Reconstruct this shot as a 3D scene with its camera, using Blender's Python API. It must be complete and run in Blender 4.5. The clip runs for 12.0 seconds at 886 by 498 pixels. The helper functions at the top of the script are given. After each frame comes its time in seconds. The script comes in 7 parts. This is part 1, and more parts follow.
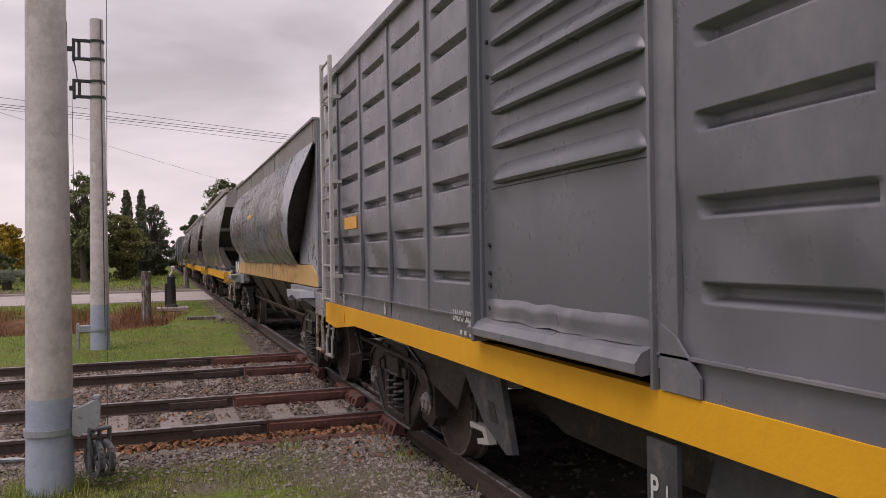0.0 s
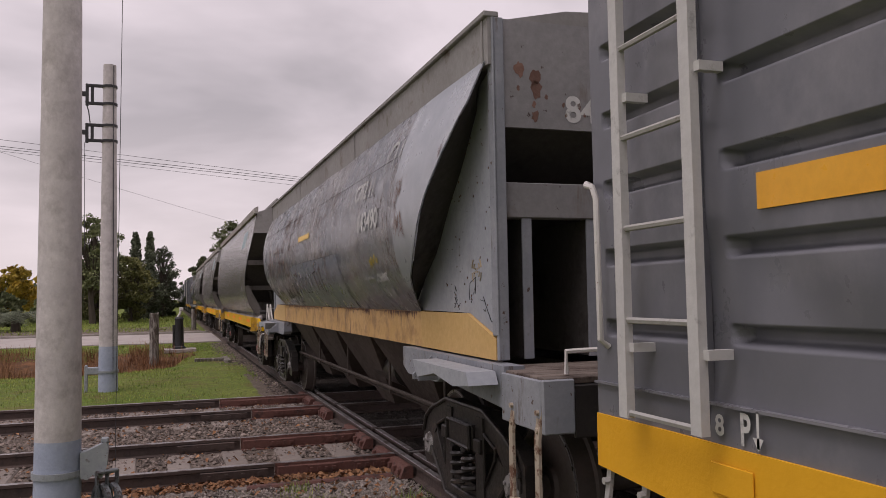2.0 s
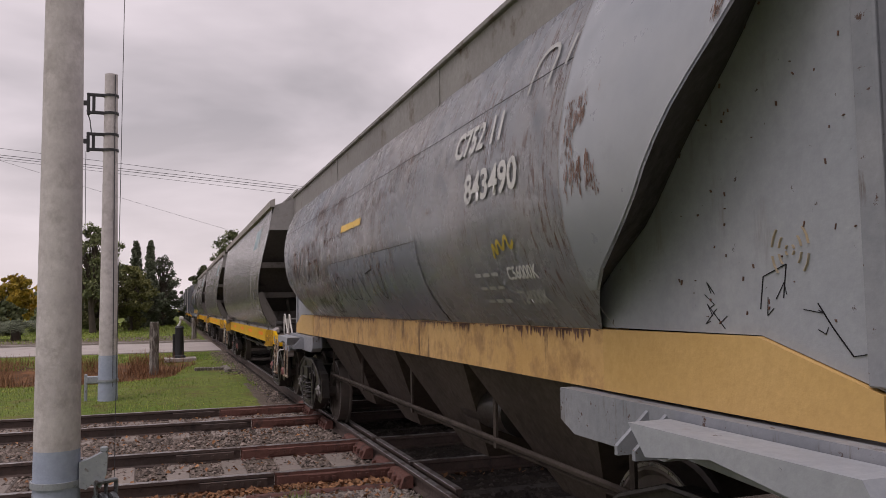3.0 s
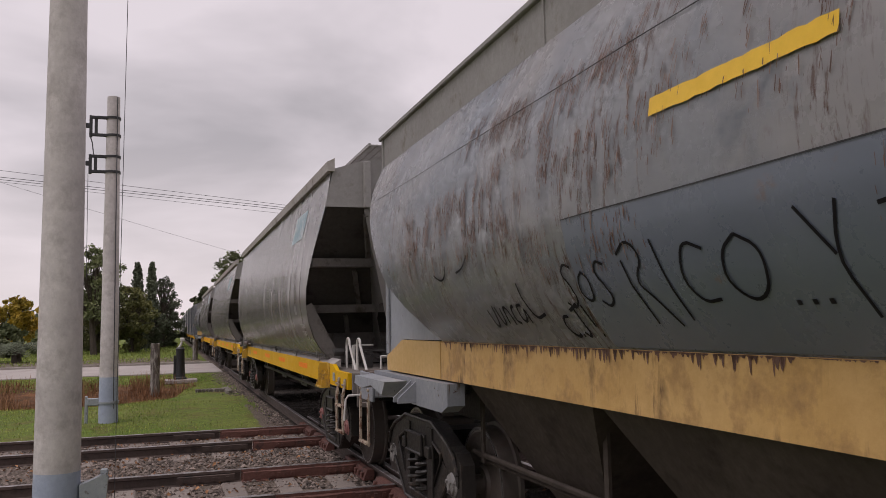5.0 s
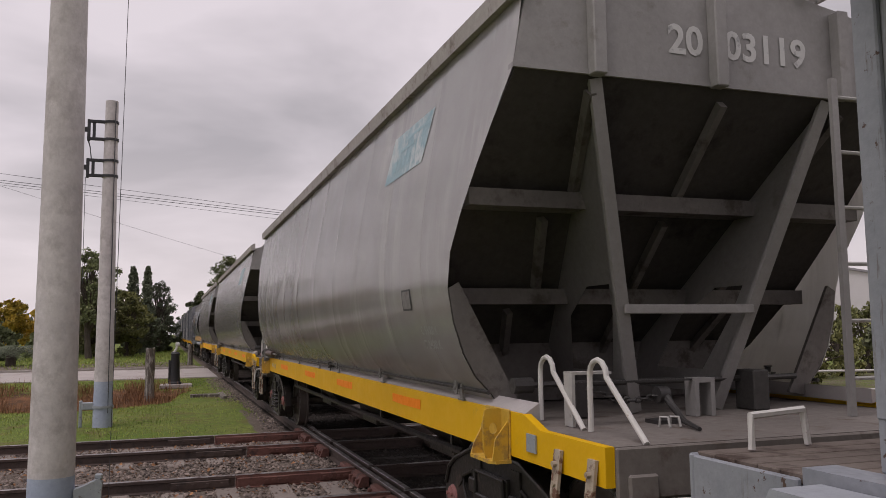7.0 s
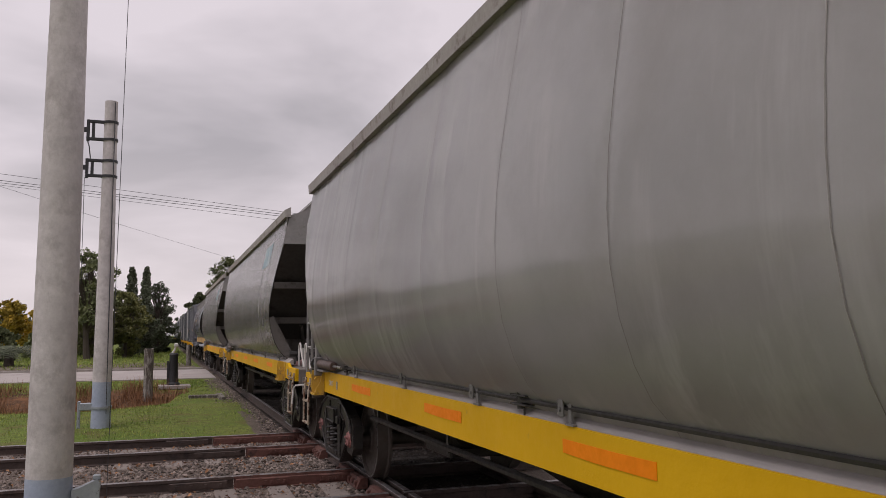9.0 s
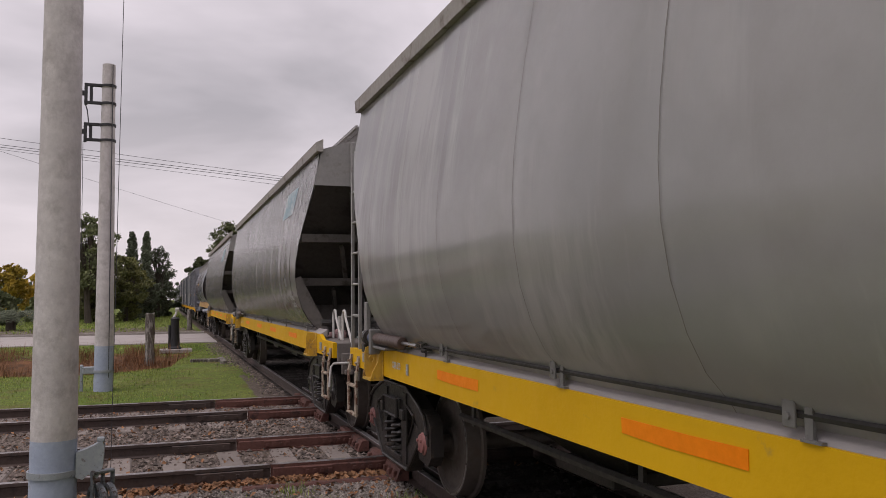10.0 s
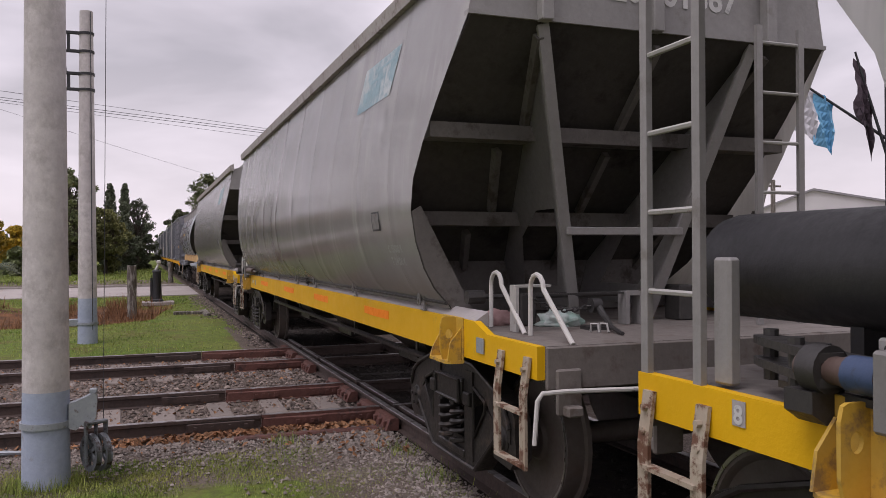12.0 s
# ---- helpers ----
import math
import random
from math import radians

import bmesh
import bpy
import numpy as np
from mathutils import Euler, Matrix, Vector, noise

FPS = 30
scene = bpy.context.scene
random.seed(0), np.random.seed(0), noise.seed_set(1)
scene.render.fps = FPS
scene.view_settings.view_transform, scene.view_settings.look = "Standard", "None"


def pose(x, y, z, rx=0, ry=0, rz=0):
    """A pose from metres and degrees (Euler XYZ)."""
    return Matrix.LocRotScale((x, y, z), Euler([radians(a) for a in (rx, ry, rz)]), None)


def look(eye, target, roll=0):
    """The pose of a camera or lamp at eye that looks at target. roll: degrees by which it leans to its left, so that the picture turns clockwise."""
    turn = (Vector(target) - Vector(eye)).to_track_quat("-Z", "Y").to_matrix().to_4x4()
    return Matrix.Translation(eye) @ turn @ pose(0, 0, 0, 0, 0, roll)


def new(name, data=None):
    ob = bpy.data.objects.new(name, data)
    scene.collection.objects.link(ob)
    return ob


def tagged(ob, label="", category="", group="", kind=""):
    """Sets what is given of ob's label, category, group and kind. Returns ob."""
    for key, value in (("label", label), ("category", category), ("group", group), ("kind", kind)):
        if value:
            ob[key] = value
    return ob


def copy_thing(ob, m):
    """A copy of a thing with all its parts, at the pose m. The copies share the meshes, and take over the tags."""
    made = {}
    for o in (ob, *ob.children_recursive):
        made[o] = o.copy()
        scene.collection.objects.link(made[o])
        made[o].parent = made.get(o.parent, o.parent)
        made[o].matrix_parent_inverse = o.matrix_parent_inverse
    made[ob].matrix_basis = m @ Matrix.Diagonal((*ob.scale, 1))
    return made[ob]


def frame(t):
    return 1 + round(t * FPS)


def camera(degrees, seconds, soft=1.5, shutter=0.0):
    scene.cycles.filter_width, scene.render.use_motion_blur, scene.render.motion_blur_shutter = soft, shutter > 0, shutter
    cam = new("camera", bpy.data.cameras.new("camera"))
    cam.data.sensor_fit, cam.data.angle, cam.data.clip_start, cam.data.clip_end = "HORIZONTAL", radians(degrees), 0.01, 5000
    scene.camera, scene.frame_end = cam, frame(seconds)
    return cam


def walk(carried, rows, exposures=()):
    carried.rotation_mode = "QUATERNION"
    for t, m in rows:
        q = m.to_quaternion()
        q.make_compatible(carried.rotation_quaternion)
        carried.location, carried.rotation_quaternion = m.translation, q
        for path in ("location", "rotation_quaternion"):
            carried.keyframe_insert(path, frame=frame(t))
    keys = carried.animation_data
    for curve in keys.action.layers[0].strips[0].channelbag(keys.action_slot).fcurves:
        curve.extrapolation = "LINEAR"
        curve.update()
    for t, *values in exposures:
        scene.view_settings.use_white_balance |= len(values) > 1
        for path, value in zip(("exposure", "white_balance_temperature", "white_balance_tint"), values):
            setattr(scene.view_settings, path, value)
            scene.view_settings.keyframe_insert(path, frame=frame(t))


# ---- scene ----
cam = camera(57.49, 12.0, soft=0.6)
PATH = [
    (0, pose(0.040, 0.023, 1.735, 90.34, 0.86, -19.22)),
    (0.5, pose(0.033, 0.017, 1.736, 91.29, 1.03, -19.36)),
    (1, pose(0.025, 0.012, 1.737, 92.16, 1.01, -19.43)),
    (1.5, pose(0.020, 0.008, 1.738, 92.61, 0.96, -18.85)),
    (2, pose(0.021, -0.001, 1.739, 93.24, 0.99, -18.69)),
    (2.5, pose(0.027, 0.006, 1.737, 93.40, 0.94, -18.45)),
    (3, pose(0.022, 0.001, 1.738, 93.90, 0.92, -18.66)),
    (5, pose(0.024, -0.020, 1.736, 95.33, 1.16, -18.55)),
    (5.5, pose(0.023, -0.023, 1.736, 95.48, 0.64, -18.75)),
    (6, pose(0.025, -0.022, 1.737, 95.56, 0.67, -18.96)),
    (6.5, pose(0.018, -0.034, 1.742, 95.70, 0.63, -18.98)),
    (7, pose(0.014, -0.033, 1.743, 95.81, 0.64, -18.85)),
    (9, pose(0.012, -0.016, 1.740, 95.92, 0.48, -18.94)),
    (9.5, pose(0.010, -0.007, 1.740, 95.70, 0.45, -19.15)),
    (10, pose(0.004, -0.007, 1.739, 93.45, 0.40, -18.96)),
    (10.5, pose(0.003, 0.022, 1.737, 91.17, 0.43, -19.12)),
    (11, pose(-0.032, 0.035, 1.736, 90.80, 0.31, -19.44)),
    (11.5, pose(-0.059, 0.023, 1.739, 90.87, 0.26, -20.05)),
    (12, pose(-0.087, 0.027, 1.732, 90.12, 0.31, -20.34)),
]
walk(cam, PATH, [(0.0, 0.12, 6620, 14), (1.5, 0.0, 6600, 14), (3.0, -0.03, 6560, 12), (5.0, -0.03, 6500, 10), (9.5, -0.06, 6450, 10), (10.5, 0.05, 6330, 10), (11.5, 0.13, 6150, 12), (12.0, 0.17, 6230, 13)])

# seconds, and the metres that the train has gone by then
TRAVEL = [
    (0, -0.297), (0.5, 1.233), (1, 2.761), (1.5, 4.287), (2, 5.821), (2.5, 7.358), (3, 8.878), (5, 14.905), (5.5, 16.399), (6, 17.890), (6.5, 19.377), (7, 20.853), (9, 26.737), (9.5, 28.206), (10, 29.674), (10.5, 31.142), (11, 32.613), (11.5, 34.078), (12, 35.536),
]


def travel(t):
    return float(np.interp(t, [r[0] for r in TRAVEL], [r[1] for r in TRAVEL]))

TRACK_X = 3.34      # centre line of the train's track
GAUGE = 1.746       # rail head centre to rail head centre
NEAR_RAIL, FAR_RAIL = TRACK_X - GAUGE / 2, TRACK_X + GAUGE / 2
CROSS_RAILS = (8.78, 10.52, 13.10, 14.70)
GROUND = -0.17

# ---- world and light: an overcast afternoon ----
world = bpy.data.worlds.new("overcast_sky")
scene.world = world
world.use_nodes = True
wn, wl = world.node_tree.nodes, world.node_tree.links
wn.clear()
w_out = wn.new("ShaderNodeOutputWorld")
w_sky = wn.new("ShaderNodeTexSky")
w_sky.sky_type, w_sky.sun_disc = "NISHITA", False
w_sky.sun_elevation, w_sky.sun_rotation = radians(64), radians(-114)
w_bg_sky = wn.new("ShaderNodeBackground")
w_bg_sky.inputs[1].default_value = 0.05
wl.new(w_sky.outputs[0], w_bg_sky.inputs[0])
w_tc = wn.new("ShaderNodeTexCoord")
w_sep = wn.new("ShaderNodeSeparateXYZ")
wl.new(w_tc.outputs["Generated"], w_sep.inputs[0])
w_add = wn.new("ShaderNodeMath")
w_add.operation, w_add.inputs[1].default_value = "ADD", 0.22
wl.new(w_sep.outputs[2], w_add.inputs[0])
w_div = wn.new("ShaderNodeVectorMath")
w_div.operation = "DIVIDE"
w_comb = wn.new("ShaderNodeCombineXYZ")
for i in range(3):
    wl.new(w_add.outputs[0], w_comb.inputs[i])
wl.new(w_tc.outputs["Generated"], w_div.inputs[0])
wl.new(w_comb.outputs[0], w_div.inputs[1])
w_noise = wn.new("ShaderNodeTexNoise")
w_noise.inputs["Scale"].default_value = 1.15
w_noise.inputs["Detail"].default_value = 5
w_noise.inputs["Roughness"].default_value = 0.5
w_noise.inputs["Distortion"].default_value = 0.35
wl.new(w_div.outputs[0], w_noise.inputs["Vector"])
w_ramp = wn.new("ShaderNodeValToRGB")
w_ramp.color_ramp.elements[0].position, w_ramp.color_ramp.elements[0].color = 0.36, (0.40, 0.37, 0.395, 1)
w_ramp.color_ramp.elements[1].position, w_ramp.color_ramp.elements[1].color = 0.60, (0.67, 0.605, 0.645, 1)
wl.new(w_noise.outputs[0], w_ramp.inputs[0])
w_hor = wn.new("ShaderNodeMapRange")
w_hor.inputs[1].default_value, w_hor.inputs[2].default_value = -0.02, 0.22
w_hor.inputs[3].default_value, w_hor.inputs[4].default_value = 1.0, 0.0
wl.new(w_sep.outputs[2], w_hor.inputs[0])
w_mix = wn.new("ShaderNodeMixRGB")
w_mix.inputs[2].default_value = (0.73, 0.645, 0.665, 1)
wl.new(w_hor.outputs[0], w_mix.inputs[0])
wl.new(w_ramp.outputs[0], w_mix.inputs[1])
w_bg_cloud = wn.new("ShaderNodeBackground")
w_bg_cloud.inputs[1].default_value = 1.22
wl.new(w_mix.outputs[0], w_bg_cloud.inputs[0])
w_blend = wn.new("ShaderNodeMixShader")
w_blend.inputs[0].default_value = 0.94
wl.new(w_bg_sky.outputs[0], w_blend.inputs[1])
wl.new(w_bg_cloud.outputs[0], w_blend.inputs[2])
wl.new(w_blend.outputs[0], w_out.inputs[0])

sun_data = bpy.data.lights.new("sun", "SUN")
sun_data.energy, sun_data.angle, sun_data.color = 1.7, radians(35), (1.0, 0.92, 0.94)
sun = new("sun", sun_data)
sun.matrix_world = look((-22, 2, 50), (0, 12, 0))
scene.view_settings.exposure = 0.0


# ---- materials ----
def surface(name, base, alt, rough=0.6, metal=0.0, big=0.8, fine=18.0, wear=None, wear_at=0.62, wear_scale=2.0,
            stretch=(1, 1, 1), bump=0.15, bump_scale=40.0, per_piece=0.0, spec=0.5, wear_soft=0.06,
            grain=0.45, streak=None, streak_at=0.54, streak_scale=(1, 16, 1.6), patch=0.9, patch_at=0.5, rough_var=0.12):
    """A worn surface: two tones mixed by a large noise, a fine grain, and patches of wear."""
    m = bpy.data.materials.new(name)
    m.use_nodes = True
    n, l = m.node_tree.nodes, m.node_tree.links
    b = n["Principled BSDF"]
    b.inputs["Metallic"].default_value = metal
    b.inputs["Specular IOR Level"].default_value = spec
    tc = n.new("ShaderNodeTexCoord")
    mp = n.new("ShaderNodeMapping")
    mp.inputs["Scale"].default_value = stretch
    l.new(tc.outputs["Object"], mp.inputs[0])

    def tex(scale, detail=4.0, rgh=0.55):
        t = n.new("ShaderNodeTexNoise")
        t.inputs["Scale"].default_value, t.inputs["Detail"].default_value, t.inputs["Roughness"].default_value = scale, detail, rgh
        l.new(mp.outputs[0], t.inputs["Vector"])
        return t.outputs[0]

    def ramp(src, a, c):
        r = n.new("ShaderNodeMapRange")
        r.inputs[1].default_value, r.inputs[2].default_value = a, c
        l.new(src, r.inputs[0])
        return r.outputs[0]

    def mix(fac, c1, c2, blend="MIX"):
        x = n.new("ShaderNodeMixRGB")
        x.blend_type = blend
        for k, v in ((0, fac), (1, c1), (2, c2)):
            if isinstance(v, (tuple, float, int)):
                x.inputs[k].default_value = (*v, 1) if isinstance(v, tuple) else v
            else:
                l.new(v, x.inputs[k])
        return x.outputs[0]

    col = mix(ramp(tex(big), 0.35, 0.65), base, alt)
    g = ramp(tex(fine, 6.0, 0.7), 0.3, 0.7)
    dark = tuple(c * 0.72 for c in base)
    gm = n.new("ShaderNodeMath")
    gm.operation, gm.inputs[1].default_value = "MULTIPLY", grain
    l.new(g, gm.inputs[0])
    col = mix(gm.outputs[0], col, dark)
    if wear:
        w = ramp(tex(wear_scale, 8.0, 0.68), wear_at - wear_soft, wear_at + wear_soft)
        col = mix(w, col, wear)
    if streak:
        mp2 = n.new("ShaderNodeMapping")
        mp2.inputs["Scale"].default_value = streak_scale
        l.new(tc.outputs["Object"], mp2.inputs[0])
        t2 = n.new("ShaderNodeTexNoise")
        t2.inputs["Scale"].default_value, t2.inputs["Detail"].default_value, t2.inputs["Roughness"].default_value = 1.0, 6.0, 0.7
        l.new(mp2.outputs[0], t2.inputs["Vector"])
        sm = n.new("ShaderNodeMath")
        sm.operation = "MULTIPLY"
        l.new(ramp(t2.outputs[0], streak_at, streak_at + 0.10), sm.inputs[0])
        l.new(ramp(tex(patch, 5.0, 0.6), patch_at, patch_at + 0.09), sm.inputs[1])
        col = mix(sm.outputs[0], col, streak)
    if per_piece:
        oi = n.new("ShaderNodeObjectInfo")
        pr = n.new("ShaderNodeMapRange")
        pr.inputs[3].default_value, pr.inputs[4].default_value = 1 - per_piece, 1 + per_piece
        l.new(oi.outputs["Random"], pr.inputs[0])
        gi = n.new("ShaderNodeNewGeometry")
        pg = n.new("ShaderNodeMapRange")
        pg.inputs[3].default_value, pg.inputs[4].default_value = 1 - per_piece, 1 + per_piece
        l.new(gi.outputs["Random Per Island"], pg.inputs[0])
        mm = n.new("ShaderNodeMath")
        mm.operation = "MULTIPLY"
        l.new(pr.outputs[0], mm.inputs[0]), l.new(pg.outputs[0], mm.inputs[1])
        hv = n.new("ShaderNodeHueSaturation")
        l.new(mm.outputs[0], hv.inputs["Value"]), l.new(col, hv.inputs["Color"])
        col = hv.outputs[0]
    l.new(col, b.inputs["Base Color"])
    rr = n.new("ShaderNodeMapRange")
    rr.inputs[3].default_value, rr.inputs[4].default_value = max(rough - rough_var, 0.05), min(rough + rough_var, 1)
    l.new(g, rr.inputs[0]), l.new(rr.outputs[0], b.inputs["Roughness"])
    if bump:
        bp = n.new("ShaderNodeBump")
        bp.inputs["Strength"].default_value, bp.inputs["Distance"].default_value = bump, 0.01
        l.new(tex(bump_scale, 3.0), bp.inputs["Height"]), l.new(bp.outputs[0], b.inputs["Normal"])
    return m


M_BOXUNDER = surface("grimy_grey_plate", (0.05, 0.05, 0.056), (0.075, 0.073, 0.08), 0.6, big=3, wear=(0.11, 0.10, 0.10), wear_at=0.62, wear_scale=6, spec=0.3)
M_BOX = surface("grey_boxcar_paint", (0.130, 0.134, 0.155), (0.172, 0.172, 0.192), 0.33, wear=(0.25, 0.243, 0.258), wear_at=0.60, wear_scale=1.2, stretch=(1, 1, 0.8), bump=0.14, bump_scale=5, fine=3.0, grain=0.35, wear_soft=0.14, streak=(0.33, 0.325, 0.335), streak_at=0.60, streak_scale=(1, 9, 11.0), patch=0.8, patch_at=0.58)
M_BOXDOOR = surface("grey_door_paint", (0.108, 0.114, 0.132), (0.13, 0.135, 0.153), 0.34, big=0.7, fine=3, grain=0.15, bump=0.08, bump_scale=4, wear=(0.18, 0.18, 0.19), wear_at=0.70, wear_scale=2.0)
M_BOXDARK = surface("dark_seam", (0.02, 0.02, 0.022), (0.03, 0.03, 0.03), 0.8)
M_SILL = surface("yellow_sill_paint", (0.72, 0.36, 0.018), (0.78, 0.40, 0.022), 0.6, spec=0.2, big=1.2, fine=8, grain=0.15, wear=(0.45, 0.25, 0.05), wear_at=0.72, wear_scale=2.5)
M_YELLOW = surface("bright_yellow_paint", (0.68, 0.385, 0.004), (0.74, 0.425, 0.006), 0.55, spec=0.2, big=1.0, fine=7, grain=0.15, wear=(0.42, 0.28, 0.07), wear_at=0.70, wear_scale=4.0)
M_ORANGE = surface("orange_reflector", (0.95, 0.24, 0.002), (0.98, 0.29, 0.004), 0.5, bump=0, spec=0.2)
M_STRIP = surface("yellow_strip_paint", (0.76, 0.46, 0.015), (0.80, 0.50, 0.02), 0.4, wear=(0.45, 0.28, 0.05), wear_at=0.66, wear_scale=6, bump=0)
M_REFLECT = surface("amber_plate", (0.78, 0.36, 0.01), (0.85, 0.42, 0.02), 0.35, bump=0)
M_CREAM = surface("faded_cream_paint", (0.58, 0.35, 0.12), (0.65, 0.415, 0.17), 0.65, big=1.0, fine=10, wear=(0.36, 0.21, 0.08), wear_at=0.56, wear_scale=4.5, wear_soft=0.08, streak=(0.13, 0.07, 0.03), streak_at=0.52, streak_scale=(1, 7, 1.3), patch=1.3, patch_at=0.48)
M_CREAMCLEAN = surface("cream_end_paint", (0.57, 0.36, 0.12), (0.62, 0.405, 0.155), 0.6, wear=(0.30, 0.20, 0.09), wear_at=0.72)
M_OLD = surface("weathered_grey_blue_skin", (0.36, 0.40, 0.46), (0.54, 0.505, 0.49), 0.27, big=0.6, fine=4, wear=(0.19, 0.22, 0.26), wear_at=0.63, wear_scale=2.0, wear_soft=0.08, bump=0.08, bump_scale=5, grain=0.3, streak=(0.15, 0.085, 0.062), streak_at=0.53, streak_scale=(1, 26, 5.5), patch=1.1, patch_at=0.48, spec=0.9)
M_OLDBLUE = surface("repainted_blue_grey_sheet", (0.125, 0.15, 0.20), (0.175, 0.195, 0.25), 0.30, big=0.8, fine=4, wear=(0.17, 0.10, 0.075), wear_at=0.68, wear_scale=3.5, wear_soft=0.05, bump=0.08, bump_scale=5, grain=0.3, spec=0.8)
M_OLDPANEL = surface("pale_grey_panel", (0.305, 0.325, 0.36), (0.375, 0.39, 0.415), 0.6, big=1.2, wear=(0.07, 0.05, 0.042), wear_at=0.665, wear_scale=12, wear_soft=0.012, streak=(0.23, 0.225, 0.22), streak_at=0.55, streak_scale=(7, 7, 0.8), patch=1.6, patch_at=0.5)
M_OLDEND = surface("stained_grey_end_paint", (0.21, 0.205, 0.208), (0.27, 0.262, 0.262), 0.65, big=1.4, wear=(0.06, 0.042, 0.035), wear_at=0.67, wear_scale=12, wear_soft=0.012, streak=(0.16, 0.125, 0.10), streak_at=0.56, streak_scale=(6, 6, 0.7), patch=1.5, patch_at=0.5)
M_OLDTOP = surface("dusty_grey_coaming", (0.23, 0.22, 0.21), (0.30, 0.29, 0.28), 0.75, wear=(0.11, 0.08, 0.06), wear_at=0.63, wear_scale=3)
M_RUSTY = surface("rust_flaked_grey", (0.22, 0.235, 0.262), (0.29, 0.30, 0.325), 0.65, big=2.5, wear=(0.075, 0.042, 0.03), wear_at=0.64, wear_scale=15, wear_soft=0.012, streak=(0.10, 0.075, 0.06), streak_at=0.56, streak_scale=(18, 18, 2.2), patch=2.2, patch_at=0.50)
# The pale upright streaks stand for sky reflections as well as dust runs.
M_NEW = surface("smooth_grey_hopper_paint", (0.56, 0.551, 0.541), (0.65, 0.631, 0.612), 0.18, big=0.5, fine=2.5, wear=(0.50, 0.475, 0.45), wear_at=0.60, wear_scale=0.8, bump=0, wear_soft=0.16, grain=0.10, spec=1.0, rough_var=0.03, streak=(0.70, 0.68, 0.66), streak_at=0.48, streak_scale=(1, 1.5, 0.16), patch=0.35, patch_at=0.42)
for m_gloss, weight in ((M_NEW, 0.7), (M_OLD, 0.35)):
    gloss = m_gloss.node_tree.nodes["Principled BSDF"]
    gloss.inputs["Coat Weight"].default_value, gloss.inputs["Coat Roughness"].default_value = weight, 0.12
M_NEWEND = surface("grey_steelwork_paint", (0.25, 0.24, 0.232), (0.30, 0.288, 0.278), 0.5, big=1.0, wear=(0.17, 0.155, 0.14), wear_at=0.66, wear_scale=3)
# Darker steelwork for the hopper ends: the recess's shade is put into its colour.
M_INNERSHADE = surface("grimy_inner_steelwork", (0.13, 0.12, 0.112), (0.175, 0.16, 0.15), 0.75, big=1.5, wear=(0.07, 0.06, 0.052), wear_at=0.58, wear_scale=4, spec=0.25)
M_CLIP = surface("dull_grey_clip_paint", (0.17, 0.165, 0.16), (0.22, 0.21, 0.20), 0.55, wear=(0.10, 0.07, 0.055), wear_at=0.64, wear_scale=10)
M_COVER = surface("dusty_cover_paint", (0.34, 0.315, 0.305), (0.40, 0.37, 0.36), 0.6, big=2.0, fine=6, grain=0.2)
# Rust brown, darkened further for the shade under the wagons.
M_CHUTE = surface("rusty_chute_steel", (0.055, 0.043, 0.036), (0.085, 0.068, 0.058), 0.75, big=1.2, wear=(0.035, 0.026, 0.022), wear_at=0.58, wear_scale=3, spec=0.3)
M_CAP = surface("dusty_cap_steel", (0.20, 0.19, 0.185), (0.30, 0.29, 0.28), 0.55, big=8, wear=(0.05, 0.04, 0.035), wear_at=0.56, wear_scale=12)
M_RUST = surface("flaking_rust", (0.12, 0.062, 0.046), (0.18, 0.105, 0.08), 0.9, big=6, bump=0.4, per_piece=0.25)
M_RUSTPALE = surface("pale_red_rust", (0.21, 0.135, 0.105), (0.27, 0.19, 0.155), 0.85, big=6, bump=0.2, per_piece=0.25)
# Paler skin colour that stands in for a reflection on the end sheet.
M_OLDSHEEN = surface("pale_blue_grey_sheet", (0.25, 0.275, 0.31), (0.35, 0.36, 0.38), 0.33, big=0.7, fine=4, grain=0.2, wear=(0.24, 0.25, 0.27), wear_at=0.66, wear_scale=2.5, wear_soft=0.1, bump=0.08, bump_scale=5, spec=0.7)
M_EAVE = surface("dusty_roof_edge", (0.34, 0.315, 0.29), (0.4, 0.375, 0.35), 0.7, wear=(0.18, 0.15, 0.13), wear_at=0.6, wear_scale=5)
# Near-black steel: the shade inside the wagon ends is painted into it.
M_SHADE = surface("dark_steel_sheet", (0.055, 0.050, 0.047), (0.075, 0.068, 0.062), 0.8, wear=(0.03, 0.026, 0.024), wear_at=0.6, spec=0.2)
M_DECK = surface("dusty_deck_steel", (0.145, 0.126, 0.113), (0.20, 0.176, 0.158), 0.85, wear=(0.10, 0.075, 0.06), wear_at=0.60, wear_scale=5)
M_PLANK = surface("dirty_platform_boards", (0.125, 0.098, 0.082), (0.18, 0.145, 0.122), 0.9, wear=(0.05, 0.032, 0.024), wear_at=0.56, wear_scale=4, per_piece=0.2)
M_BLACK = surface("black_tank_paint", (0.022, 0.022, 0.025), (0.035, 0.034, 0.036), 0.5)
M_BOGIE = surface("grimy_cast_steel", (0.018, 0.016, 0.015), (0.040, 0.035, 0.032), 0.42, fine=30, wear=(0.075, 0.056, 0.045), wear_at=0.62, wear_scale=7, spec=0.35)
M_WHEEL = surface("brown_wheel_steel", (0.075, 0.062, 0.054), (0.11, 0.092, 0.08), 0.6, metal=0.0, wear=(0.09, 0.065, 0.055), wear_at=0.6)
M_TREAD = surface("polished_tread_steel", (0.34, 0.33, 0.33), (0.42, 0.41, 0.40), 0.32, metal=0.9, bump=0)
